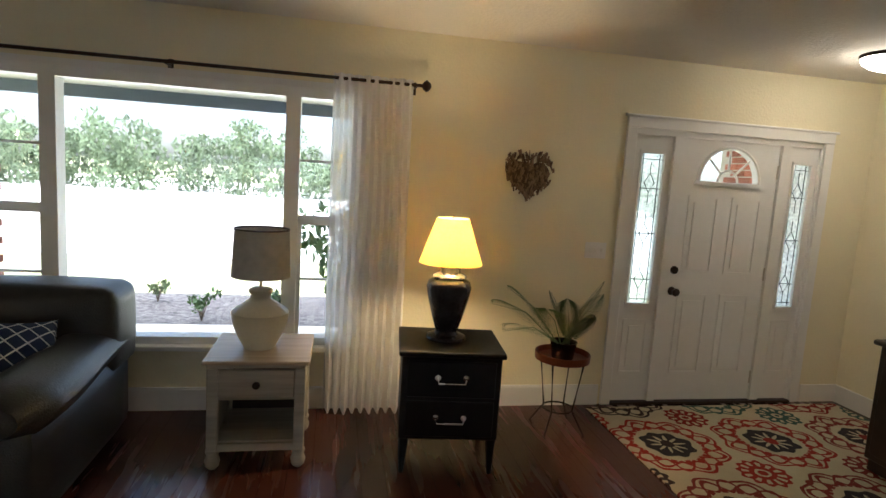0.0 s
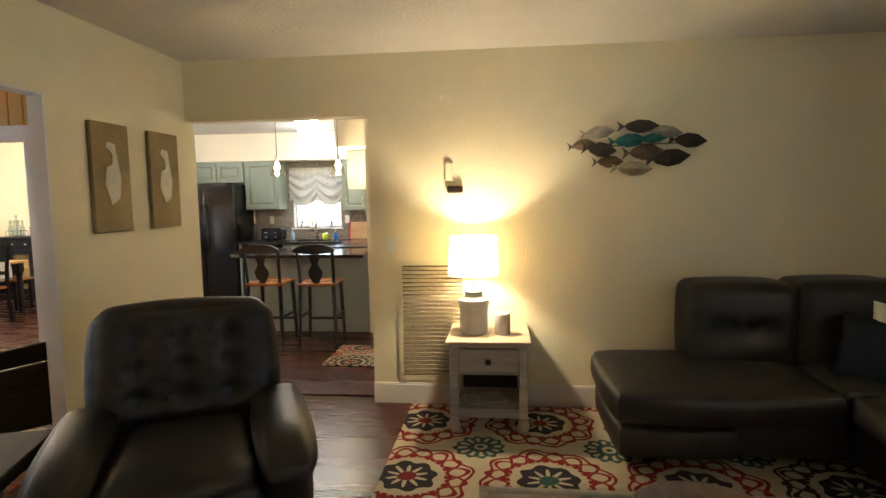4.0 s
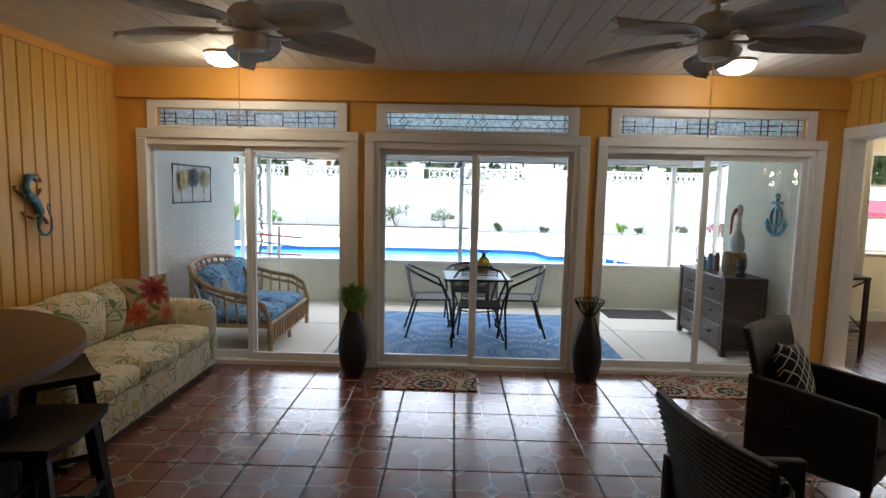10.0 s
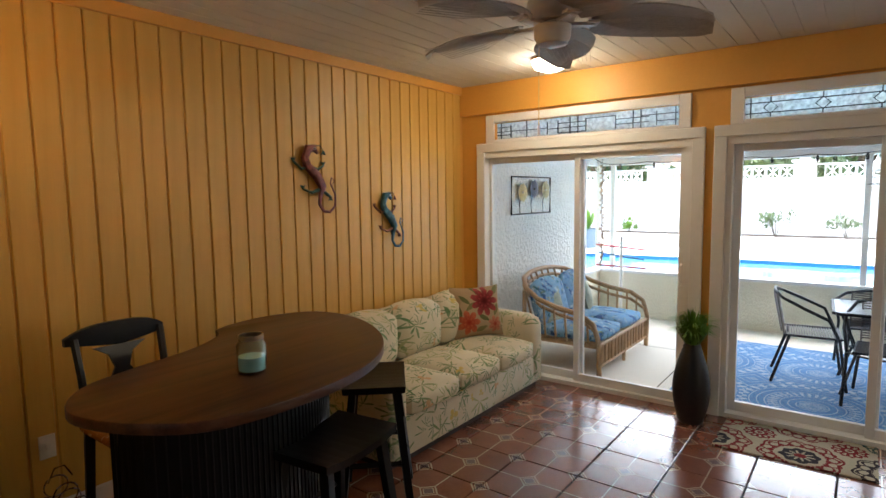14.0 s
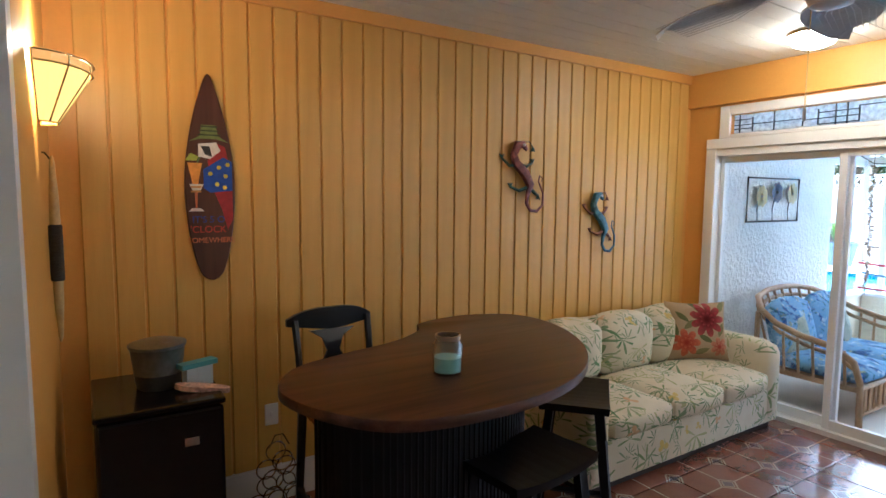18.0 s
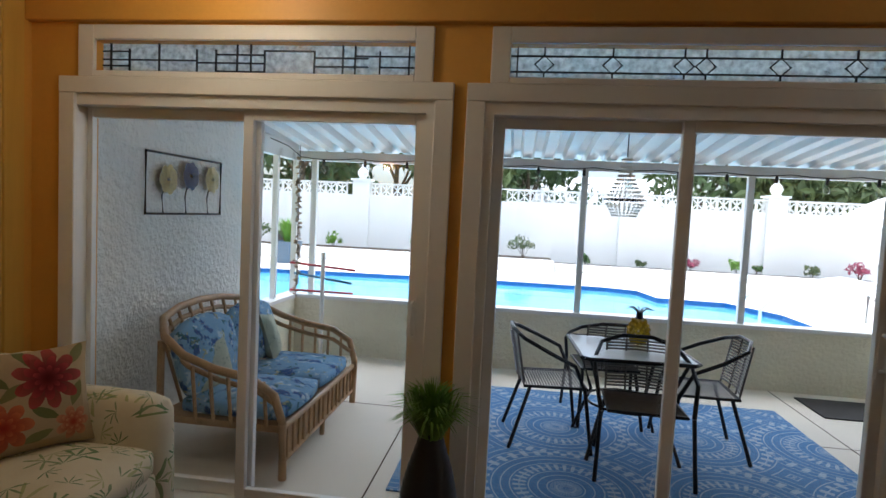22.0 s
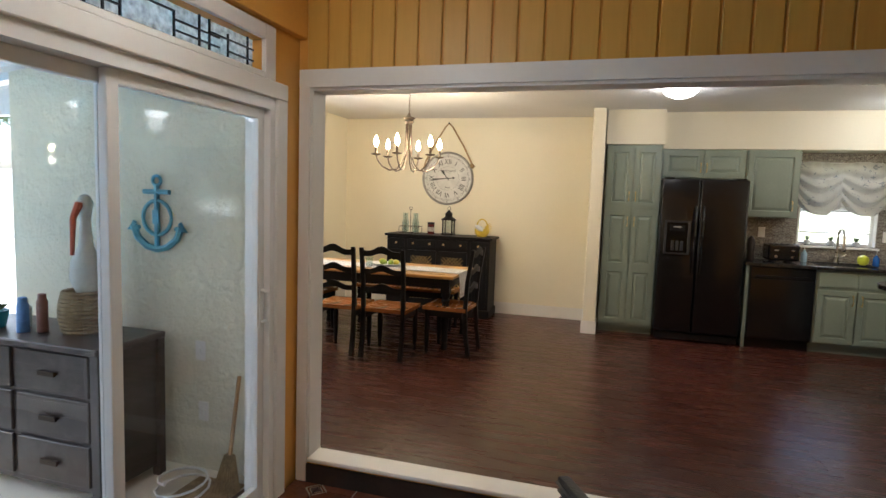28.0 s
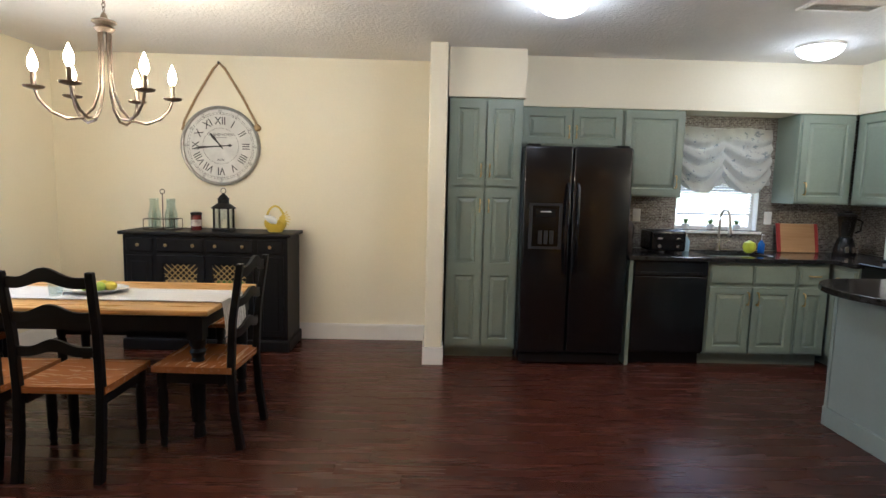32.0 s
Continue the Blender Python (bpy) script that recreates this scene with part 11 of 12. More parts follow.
for ky in (-0.3, -0.255, -0.21):
    part("dispenser_lever", rounded(boxes((0.3345, 0.344, ky, ky + 0.03, 0.985, 1.09)), 0.004, 2), surf("charcoal_plastic", (0.03, 0.03, 0.032), 0.3), fg, "glossy dispenser lever")
part("dispenser_marks", boxes((0.3345, 0.336, -0.285, -0.205, 1.235, 1.243)), VINYL, fg)
part("dispenser_display", boxes((0.332, 0.334, -0.32, -0.17, 1.2, 1.26)), BLACK_METAL, fg)
part("grille", boxes((0.23, 0.3, -0.41, 0.41, 0.02, 0.09)), BLACK_METAL, fg)
for y in (-0.35, 0.35):
    part("foot", lathe([(0.025, 0), (0.025, 0.03)], 12, (0.26, y)), BLACK_METAL, fg)
    part("hinge_cover", rounded(boxes((0.2, 0.3, y - 0.05, y + 0.05, 1.746, 1.765)), 0.005, 1), BLACK_METAL, fg)

# counters and backsplash
def mosaic(name):
    m, nt, bs = nodes_of(name)
    co = coords(nt)
    br = nt.nodes.new("ShaderNodeTexBrick")
    br.inputs["Color1"].default_value = (0.34, 0.31, 0.27, 1)
    br.inputs["Color2"].default_value = (0.16, 0.13, 0.105, 1)
    br.inputs["Mortar"].default_value = (0.45, 0.43, 0.39, 1)
    br.inputs["Scale"].default_value = 1.0
    br.inputs["Mortar Size"].default_value = 0.0018
    br.inputs["Brick Width"].default_value = 0.036
    br.inputs["Row Height"].default_value = 0.015
    sp = nt.nodes.new("ShaderNodeSeparateXYZ")
    cb = nt.nodes.new("ShaderNodeCombineXYZ")
    nt.links.new(co, sp.inputs[0])
    nt.links.new(math_node(nt, 'ADD', sp.outputs[0], sp.outputs[1]), cb.inputs[0])
    nt.links.new(sp.outputs[2], cb.inputs[1])
    nt.links.new(cb.outputs[0], br.inputs["Vector"])
    nz = N(nt, "ShaderNodeTexNoise", Scale=45.0, Detail=1.0)
    nt.links.new(co, nz.inputs["Vector"])
    nt.links.new(mixed(nt, 0.6, br.outputs[0], ramp(nt, nz.outputs[0], [(0.35, (0.35, 0.33, 0.3)), (0.65, (1, 0.97, 0.92))]), 'MULTIPLY'), bs.inputs["Base Color"])
    bs.inputs["Roughness"].default_value = 0.25
    bumped(nt, bs, br.outputs["Fac"], -0.4, 0.002)
    return m


MOS = mosaic("glass_mosaic_tile")
struct("backsplash", boxes((XK, XK + 0.008, -3.69, -3.07, 1.035, 2.224), (XK, XK + 0.008, -2.31, YN, 1.035, 2.224), (XK, XK + 0.008, -3.07, -2.31, 1.035, 1.2), (XK, XK + 0.008, -3.07, -2.31, 2.12, 2.224),
       (XK + 0.008, -7.56, YN - 0.008, YN, 1.035, 1.7)), MOS, "grey-brown glass mosaic backsplash")
ct = thing("countertop", pose(-9.4, -2.9, 0.997), "polished black granite countertop along kitchen wall", "countertop")
wp("slab", rounded(boxes((K, -9.09, -3.69, -2.98, 0.997, 1.032), (K, -9.62, -2.98, -2.42, 0.997, 1.032), (-9.22, -9.09, -2.98, -2.42, 0.997, 1.032), (K, -9.09, -2.42, -1.36, 0.997, 1.032)), 0.004, 1), GRANITE, ct)
wp("return_slab", rounded(boxes((-9.088, -8.86, -2.04, -1.36, 0.997, 1.032)), 0.004, 1), GRANITE, ct)
SINK = surf("dark_composite_sink", (0.02, 0.02, 0.02), 0.35, bump=0.05)
sk = thing("sink", pose(-9.42, -2.7, 0.83), "black double-bowl kitchen sink set in granite", "sink")
for nm, r in (("basin_floor", (-9.62, -9.22, -2.98, -2.42, 0.83, 0.84)), ("basin_back", (-9.62, -9.61, -2.98, -2.42, 0.84, 1.024)), ("basin_front", (-9.23, -9.22, -2.98, -2.42, 0.84, 1.024)), ("basin_side", (-9.61, -9.23, -2.98, -2.97, 0.84, 1.024)), ("basin_side", (-9.61, -9.23, -2.43, -2.42, 0.84, 1.024)), ("divider", (-9.61, -9.23, -2.71, -2.7, 0.84, 0.98))):
    wp(nm, boxes(r), SINK, sk)
fc = thing("faucet", pose(-9.665, -2.69, 1.032), "brushed nickel gooseneck kitchen faucet", "faucet")
part("base", lathe([(0.03, 0), (0.03, 0.006), (0.022, 0.012), (0.02, 0.07), (0.014, 0.075)], 18), NICKEL, fc, smooth=True)
part("spout", rod([(0, 0, 0.07), (0, 0, 0.28)] + [(0.085 - 0.085 * math.cos(a * math.pi / 10), 0, 0.28 + 0.09 * math.sin(a * math.pi / 10)) for a in range(1, 10)] + [(0.172, 0, 0.26), (0.178, 0, 0.21)], 0.012, 10), NICKEL, fc, smooth=True)
part("spray_head", lathe([(0.014, 0.13), (0.018, 0.14), (0.016, 0.22), (0.012, 0.225)], 14, (0.178, 0)), NICKEL, fc, smooth=True)
part("lever", rod([(0, 0.02, 0.05), (0.01, 0.06, 0.075), (0.02, 0.085, 0.1)], 0.006, 8), NICKEL, fc)

wood_window("window_kitchen", 'y', -3.07, -2.31, 1.2, 2.12, XK, -0.15, [], [1.66], "white kitchen sash window above the sink")
struct("window_ledge", rounded(boxes((XK - 0.07, XK + 0.03, -3.1, -2.28, 1.185, 1.212)), 0.004, 1), GRANITE, "black granite window ledge")
bl = thing("window_blind", pose(XK - 0.05, -2.69, 1.36), "white slatted blind half lowered in kitchen window", "blind")
for k in range(24):
    wp("slat", turned(boxes((-0.012, 0.012, -0.34, 0.34, -0.0008, 0.0008)), pose(XK - 0.045, -2.69, 1.372 + k * 0.026, 0, 22, 0)), VINYL, bl)
wp("bottom_rail", boxes((XK - 0.057, XK - 0.033, -3.03, -2.35, 1.345, 1.36)), VINYL, bl)
vl = floral("vintage_floral_voile", (0.50, 0.48, 0.42), [((0.24, 0.25, 0.26), 0.8, 0.2), ((0.40, 0.36, 0.30), 1.1, 0.14), ((0.22, 0.24, 0.26), 1.3, 0.16)], 17.0)
nt = vl.node_tree
out = next(n for n in nt.nodes if n.type == 'OUTPUT_MATERIAL')
lit, mix = nt.nodes.new("ShaderNodeBsdfTranslucent"), nt.nodes.new("ShaderNodeMixShader")
cloth = out.inputs[0].links[0].from_node
nt.links.new(cloth.inputs["Base Color"].links[0].from_socket, lit.inputs[0])
mix.inputs[0].default_value = 0.22
nt.links.new(cloth.outputs[0], mix.inputs[1])
nt.links.new(lit.outputs[0], mix.inputs[2])
nt.links.new(mix.outputs[0], out.inputs[0])
bm = bmesh.new()
rows = []
for j in range(41):
    f = j / 40
    row = []
    for i in range(61):
        u = i / 60
        sc = abs(math.sin(u * math.pi * 2.0)) ** 0.8
        sag = 0.10 * sc * (1 - f) ** 0.7
        swag = 0.5 + 0.5 * math.cos(6.283 * (3.6 * f - 1.0 * (1 - sc) * (1 - f)) + 0.5 * math.sin(u * 9))
        d = 0.015 + 0.085 * swag * (0.35 + 0.65 * sc) * min(1, (1 - f) * 3) + 0.006 * math.sin(u * 60) * f
        row.append(bm.verts.new((XK + 0.012 + d, -3.11 + 0.86 * u, 1.66 + 0.46 * f - sag - 0.02 * swag * (1 - f) + 0.008 * math.sin(u * 11))))
    rows.append(row)
for a, b in zip(rows, rows[1:]):
    for i in range(60):
        bm.faces.new((a[i], a[i + 1], b[i + 1], b[i]))
tagged(part("balloon_valance", bm, vl, None, "", True), "gathered floral balloon valance over kitchen window", "curtain")

# on the counter and the ledge
ts = thing("toaster", pose(-9.46, -3.28, 1.032), "black four-slice toaster on granite counter", "toaster")
part("body", rounded(boxes((-0.13, 0.12, -0.15, 0.15, 0.015, 0.19)), 0.02, 3), BLACK_GLOSS, ts)
for y in (-0.09, -0.03, 0.03, 0.09):
    part("slot", boxes((-0.1, 0.09, y - 0.013, y + 0.013, 0.19, 0.1925)), BLACK_METAL, ts)
for y in (-0.075, 0.075):
    part("lever", rounded(boxes((0.12, 0.145, y - 0.018, y + 0.018, 0.12, 0.132)), 0.003, 1), NICKEL, ts)
    part("dial", turned(lathe([(0.015, 0), (0.013, 0.012)], 12), pose(0.12, y, 0.06) @ TOX), NICKEL, ts)
    part("foot", boxes((-0.1, 0.1, y - 0.01, y + 0.01, 0, 0.016)), BLACK_METAL, ts)
gr = thing("pepper_grinder", pose(-9.45, -3.58, 1.032), "dark kitchen jar beside the fridge", "jar")
part("body", lathe([(0.035, 0), (0.04, 0.01), (0.032, 0.09), (0.038, 0.12), (0.038, 0.22), (0.02, 0.245), (0.012, 0.26)], 18), WALNUT, gr, smooth=True)
for y, h, col, nm_ in ((-3.03, 0.13, (0.35, 0.5, 0.62), "soap_bottle"), (-2.36, 0.11, (0.02, 0.13, 0.5), "dish_soap")):
    o = thing(nm_, pose(-9.56, y, 1.032), "small plastic %s by the sink" % nm_.replace("_", " "), "bottle")
    part("bottle", lathe([(0.028, 0), (0.03, 0.006), (0.03, h * 0.7), (0.014, h * 0.9), (0.012, h)], 18, (0, 0), 0.7, 1), surf("soap_%s" % nm_, col, 0.2, bump=0.0), o, smooth=True)
    part("pump", rod([(0, 0, h), (0, 0, h + 0.05), (0.03, 0, h + 0.05)], 0.005, 6), VINYL, o)
sp = thing("sponge_holder", pose(-9.5, -2.5, 1.032), "yellow and green scrubber beside the sink", "sponge")
part("ball", lathe([(0.02, 0), (0.045, 0.02), (0.055, 0.055), (0.045, 0.09), (0.01, 0.11)], 18), surf("lime_yellow_plastic", (0.55, 0.6, 0.04), 0.4, vary=0.2, bump=0.1), sp, smooth=True)
cbd = thing("cutting_board", pose(-9.62, -1.99, 1.034), "bamboo cutting board with red edge", "cutting board")
BAMB = wood("bamboo_board", (0.40, 0.22, 0.09), (0.56, 0.34, 0.16), 1, 0.45, 10)
part("board", turned(rounded(boxes((-0.008, 0.008, -0.17, 0.17, 0, 0.26)), 0.006, 2), pose(0, 0, 0, 0, -12, 0)), BAMB, cbd)
for y in (-0.17, 0.17):
    part("edge", turned(rounded(boxes((-0.0095, 0.0095, y - 0.018, y + 0.018, 0.0, 0.262)), 0.006, 2), pose(0, 0, 0.0, 0, -12, 0)), surf("red_rubber", (0.32, 0.025, 0.02), 0.6, bump=0.05), cbd, "red rubber edge")
bd = thing("blender", pose(-9.5, -1.66, 1.032), "black countertop blender with glass jug", "blender")
part("base", lathe([(0.085, 0), (0.09, 0.01), (0.075, 0.09), (0.055, 0.15), (0.05, 0.155)], 20), BLACK_GLOSS, bd, smooth=True)
part("control_panel", turned(boxes((0.0, 0.006, -0.045, 0.045, 0.03, 0.08)), pose(0.083, 0, 0, 0, -10, 0)), NICKEL, bd)
ob = part("jug", lathe([(0.048, 0.155), (0.05, 0.16), (0.072, 0.33), (0.074, 0.34), (0.07, 0.34), (0.046, 0.17), (0.002, 0.165)], 20), clear_glass("smoked_jug", (0.55, 0.55, 0.55), 2.0), bd, smooth=True)
ob.visible_shadow = False
part("lid", lathe([(0.075, 0.34), (0.075, 0.36), (0.03, 0.37), (0.03, 0.385)], 20), BLACK_METAL, bd)
part("handle", rod([(0.05, 0.05, 0.32), (0.08, 0.075, 0.3), (0.075, 0.07, 0.22), (0.045, 0.045, 0.2)], 0.009, 6), BLACK_GLOSS, bd)
pt = thing("paper_towel_roll", pose(-9.02, -1.62, 1.032), "white paper towel roll on upright holder", "paper towel")
part("holder_base", lathe([(0.075, 0), (0.075, 0.012), (0.01, 0.016)], 20), BLACK_METAL, pt)
part("post", rod([(0, 0, 0.01), (0, 0, 0.33)], 0.007, 8), BLACK_METAL, pt)
part("roll", lathe([(0.02, 0.02), (0.058, 0.02), (0.06, 0.024), (0.06, 0.286), (0.058, 0.29), (0.02, 0.29)], 28), surf("white_paper", (0.78, 0.77, 0.75), 0.95, vary=0.03, fine=60, bump=0.3), pt, smooth=True)
part("finial", lathe([(0.004, 0.32), (0.016, 0.335), (0.004, 0.355)], 12), BLACK_METAL, pt)
rgk = random.Random(21)
for y in (-2.95, -2.72, -2.48):
    o = thing("succulent", pose(XK - 0.03, y, 1.212), "small succulent in white pot on window ledge", "plant", "window succulents")
    part("pot", lathe([(0.022, 0), (0.03, 0.004), (0.034, 0.05), (0.03, 0.052), (0.003, 0.046)], 16), PLATE_W, o, smooth=True)
    bm = bmesh.new()
    for k in range(16):
        a, q = k * 2.4, 0.4 + 0.6 * rgk.random()
        rod([(0, 0, 0.045), (0.018 * q * math.cos(a), 0.018 * q * math.sin(a), 0.07), (0.032 * q * math.cos(a), 0.032 * q * math.sin(a), 0.085 + 0.03 * (1 - q))], 0.006, 5, bm, 0.0015)
    part("leaves", bm, LEAF, o, smooth=True)
for y, z in ((-3.42, 1.33), (-2.22, 1.33)):
    o = plate("outlet", pose(XK + 0.008, y, z, 0, 0, -90), 1, "white outlet on mosaic backsplash", "outlet")

# stove
sv = thing("stove", pose(-8.47, -1.66, S), "black electric range with glass top", "stove")
part("body", rounded(boxes((-0.378, 0.378, -0.34, 0.3, 0.03, 0.9)), 0.005, 1), BLACK_GLOSS, sv)
part("cooktop", rounded(boxes((-0.382, 0.382, -0.36, 0.3, 0.901, 0.915)), 0.005, 2), BLACK_GLOSS, sv)
part("oven_door", rounded(boxes((-0.37, 0.37, -0.37, -0.341, 0.2, 0.76)), 0.008, 2), BLACK_GLOSS, sv)
part("oven_handle", rod([(-0.32, -0.37, 0.72), (-0.32, -0.41, 0.72), (0.32, -0.41, 0.72), (0.32, -0.37, 0.72)], 0.011, 8), BLACK_METAL, sv)
part("drawer", rounded(boxes((-0.37, 0.37, -0.36, -0.341, 0.05, 0.19)), 0.006, 1), BLACK_GLOSS, sv)
part("control_panel", rounded(boxes((-0.378, 0.378, 0.24, 0.3, 0.916, 1.06)), 0.01, 2), BLACK_GLOSS, sv)
for k in range(4):
    part("knob", turned(lathe([(0.02, 0), (0.017, 0.02)], 14), pose((-0.28, -0.2, 0.2, 0.28)[k], 0.24, 0.99, 90, 0, 0)), BLACK_METAL, sv)
    part("burner_ring", lathe([(0.09, 0.9152), (0.092, 0.916), (0.088, 0.916)], 28, ((-0.18, 0.18)[k % 2], (-0.18, 0.1)[k // 2])), BLACK_METAL, sv)

# peninsula
BLUE_CAB = surf("blue_grey_island_paint", (0.30, 0.36, 0.36), 0.45, vary=0.06, scale=4, fine=50, bump=0.05)
pn = thing("kitchen_peninsula", pose(-7.72, -2.1, S), "blue-green painted peninsula base with baseboard", "kitchen island")
wp("base", boxes((-8.0, -7.45, -2.8, YN - 0.01, S, 0.995)), BLUE_CAB, pn)
wp("baseboard", rounded(boxes((-8.012, -7.438, -2.812, YN - 0.01, S, S + 0.12)), 0.004, 1), BLUE_CAB, pn)
for r in ((-7.47, -7.444, -2.806, -2.78, S + 0.12, 0.994), (-8.006, -7.98, -2.806, -2.78, S + 0.12, 0.994)):
    wp("corner_trim", boxes(r), BLUE_CAB, pn)
pg = thing("granite_top", pose(-7.68, -2.1, 0.997), "polished black granite peninsula top with rounded end", "countertop")
out = [(-8.13, YN - 0.01), (-8.13, -2.62)] + [(-7.68 - 0.45 * math.cos(math.pi * k / 16), -2.62 - 0.42 * math.sin(math.pi * k / 16)) for k in range(1, 16)] + [(-7.23, -2.62), (-7.23, YN - 0.01)]
wp("slab", rounded(prism(out, 0.997, 1.034), 0.005, 2), GRANITE, pg)
bar_chair(pose(-6.98, -2.3, S, 0, 0, -90), "black bar chair with honey seat at the peninsula", "bar chairs", 0.66, 1.06)
bar_chair(pose(-6.98, -1.75, S, 0, 0, -86), "black bar chair with honey seat at the peninsula", "bar chairs", 0.66, 1.06)
PGL = clear_glass("pendant_glass", (0.95, 0.93, 0.88), 2.2)
for y in (-2.39, -1.68):
    p = thing("pendant_light", pose(-7.5, y, CZ), "small glass pendant lamp above the peninsula", "pendant light", "pendant lights")
    part("canopy", lathe([(0.06, 0), (0.055, -0.015), (0.01, -0.03)], 20), NICKEL, p, smooth=True)
    part("cord", rod([(0, 0, -0.02), (0, 0, -0.5)], 0.004, 6), BLACK_METAL, p)
    part("socket", lathe([(0.008, -0.49), (0.022, -0.5), (0.022, -0.56), (0.03, -0.565)], 16), NICKEL, p)
    ob = part("shade", shade_bm(0.095, 0.032, -0.72, -0.56, 24), PGL, p, smooth=True)
    ob.visible_shadow = False
    part("globe_bulb", lathe([(0.01, -0.56), (0.02, -0.59), (0.03, -0.62), (0.02, -0.65), (0.003, -0.66)], 14), FLAME, p, smooth=True).visible_shadow = False
    bulb("light_source", (-7.5, y, CZ - 0.76), 0.6, (1.0, 0.82, 0.58), 0.04)
rug("kitchen_mat", -6.85, -6.15, -1.5, -1.0, S, RUG_S, "small patterned kitchen mat on wooden floor")
flush_light(-8.0, -4.55, CZ, FROST_W, TRIM, "lit white dome ceiling light in kitchen", 1.8, (1.0, 0.94, 0.84), 0.155, False)
flush_light(-8.0, -2.2, CZ, FROST_W, TRIM, "lit white dome ceiling light above peninsula", 0.35, (1.0, 0.94, 0.84), 0.15, False)
flush_light(-8.85, -2.48, CZ, FROST_W, TRIM, "lit white dome ceiling light in kitchen", 0.65, (1.0, 0.94, 0.84), 0.155, False)
air_vent(-7.78, -5.63, CZ, 0.12, 0.2, "white ceiling air vent above dining floor", 7)
air_vent(-7.95, -2.95, CZ, 0.12, 0.22, "white ceiling air vent above peninsula", 7)


# ---- floor tiles, planks and wall boards ----
def tile_material():
    m, nt, bs = nodes_of("terracotta_pattern_tile")
    co = nt.nodes.new("ShaderNodeNewGeometry").outputs["Position"]
    sp = nt.nodes.new("ShaderNodeSeparateXYZ")
    nt.links.new(co, sp.inputs[0])

    def cell(o, p, start):
        f = math_node(nt, 'FRACT', math_node(nt, 'ADD', math_node(nt, 'MULTIPLY', o, 1.0 / p), 100.0 - start / p))
        return math_node(nt, 'MULTIPLY', math_node(nt, 'ABSOLUTE', math_node(nt, 'SUBTRACT', f, 0.5)), p)
    u = cell(sp.outputs[0], 0.408, -1.95)
    v = cell(sp.outputs[1], 0.428, -6.52)
    # u, v are the distances from the tile's middle; the pale figure sits on corners and middle
    uu = math_node(nt, 'ADD', math_node(nt, 'MULTIPLY', u, -1.0), 0.204)
    vv = math_node(nt, 'ADD', math_node(nt, 'MULTIPLY', v, -1.0), 0.214)
    dm = math_node(nt, 'ADD', u, v)
    dc = math_node(nt, 'ADD', uu, vv)
    dmin = math_node(nt, 'MINIMUM', dm, dc)
    ring = math_node(nt, 'COMPARE', dmin, 0.062)
    ring.node.inputs[2].default_value = 0.0065
    ring2 = math_node(nt, 'COMPARE', dmin, 0.04)
    ring2.node.inputs[2].default_value = 0.004
    fill = math_node(nt, 'LESS_THAN', dmin, 0.036)
    lines = math_node(nt, 'LESS_THAN', math_node(nt, 'MINIMUM', u, v), 0.0042)
    lines = math_node(nt, 'MULTIPLY', lines, math_node(nt, 'GREATER_THAN', dmin, 0.062))
    pale = math_node(nt, 'MINIMUM', math_node(nt, 'ADD', math_node(nt, 'ADD', ring, ring2), lines), 1.0)
    n1 = N(nt, "ShaderNodeTexNoise", Scale=5.0, Detail=5.0)
    n2 = N(nt, "ShaderNodeTexNoise", Scale=70.0, Detail=4.0)
    oi = nt.nodes.new("ShaderNodeObjectInfo")
    off = nt.nodes.new("ShaderNodeVectorMath")
    off.operation = 'ADD'
    geo = nt.nodes.new("ShaderNodeNewGeometry")
    nt.links.new(geo.outputs["Position"], off.inputs[0])
    nt.links.new(oi.outputs["Random"], off.inputs[1])
    for n in (n1, n2):
        nt.links.new(off.outputs[0], n.inputs["Vector"])
    base = ramp(nt, n1.outputs[0], [(0.3, (0.185, 0.060, 0.032)), (0.55, (0.225, 0.078, 0.042)), (0.75, (0.26, 0.098, 0.054))])
    base = mixed(nt, 0.35, base, ramp(nt, n2.outputs[0], [(0.35, (0.6, 0.55, 0.5)), (0.65, (1.0, 1.0, 1.0))]), 'MULTIPLY')
    tone = math_node(nt, 'ADD', math_node(nt, 'MULTIPLY', oi.outputs["Random"], 0.14), 0.93)
    hs = nt.nodes.new("ShaderNodeHueSaturation")
    nt.links.new(base, hs.inputs["Color"])
    nt.links.new(tone, hs.inputs["Value"])
    c = mixed(nt, math_node(nt, 'MULTIPLY', fill, 0.6), hs.outputs[0], (0.13, 0.115, 0.12))
    worn = math_node(nt, 'MULTIPLY', pale, ramp_fac(nt, n2.outputs[0], 0.3, 0.6, 0.7, 0.95))
    c = mixed(nt, worn, c, (0.50, 0.39, 0.27))
    nt.links.new(c, bs.inputs["Base Color"])
    rr = math_node(nt, 'ADD', math_node(nt, 'MULTIPLY', n1.outputs[0], 0.06), 0.19)
    nt.links.new(rr, bs.inputs["Roughness"])
    bs.inputs["Specular IOR Level"].default_value = 0.95
    bs.inputs["Coat Weight"].default_value = 0.45
    bs.inputs["Coat Roughness"].default_value = 0.16
    bumped(nt, bs, math_node(nt, 'ADD', math_node(nt, 'MULTIPLY', n1.outputs[0], 0.35), math_node(nt, 'MULTIPLY', pale, 0.6)), 0.03, 0.006)
    return m


def ramp_fac(nt, sock, a, b, lo, hi):
    mr = nt.nodes.new("ShaderNodeMapRange")
    nt.links.new(sock, mr.inputs[0])
    for i, v in enumerate((a, b, lo, hi)):
        mr.inputs[i + 1].default_value = v
    return mr.outputs[0]


TILE = tile_material()


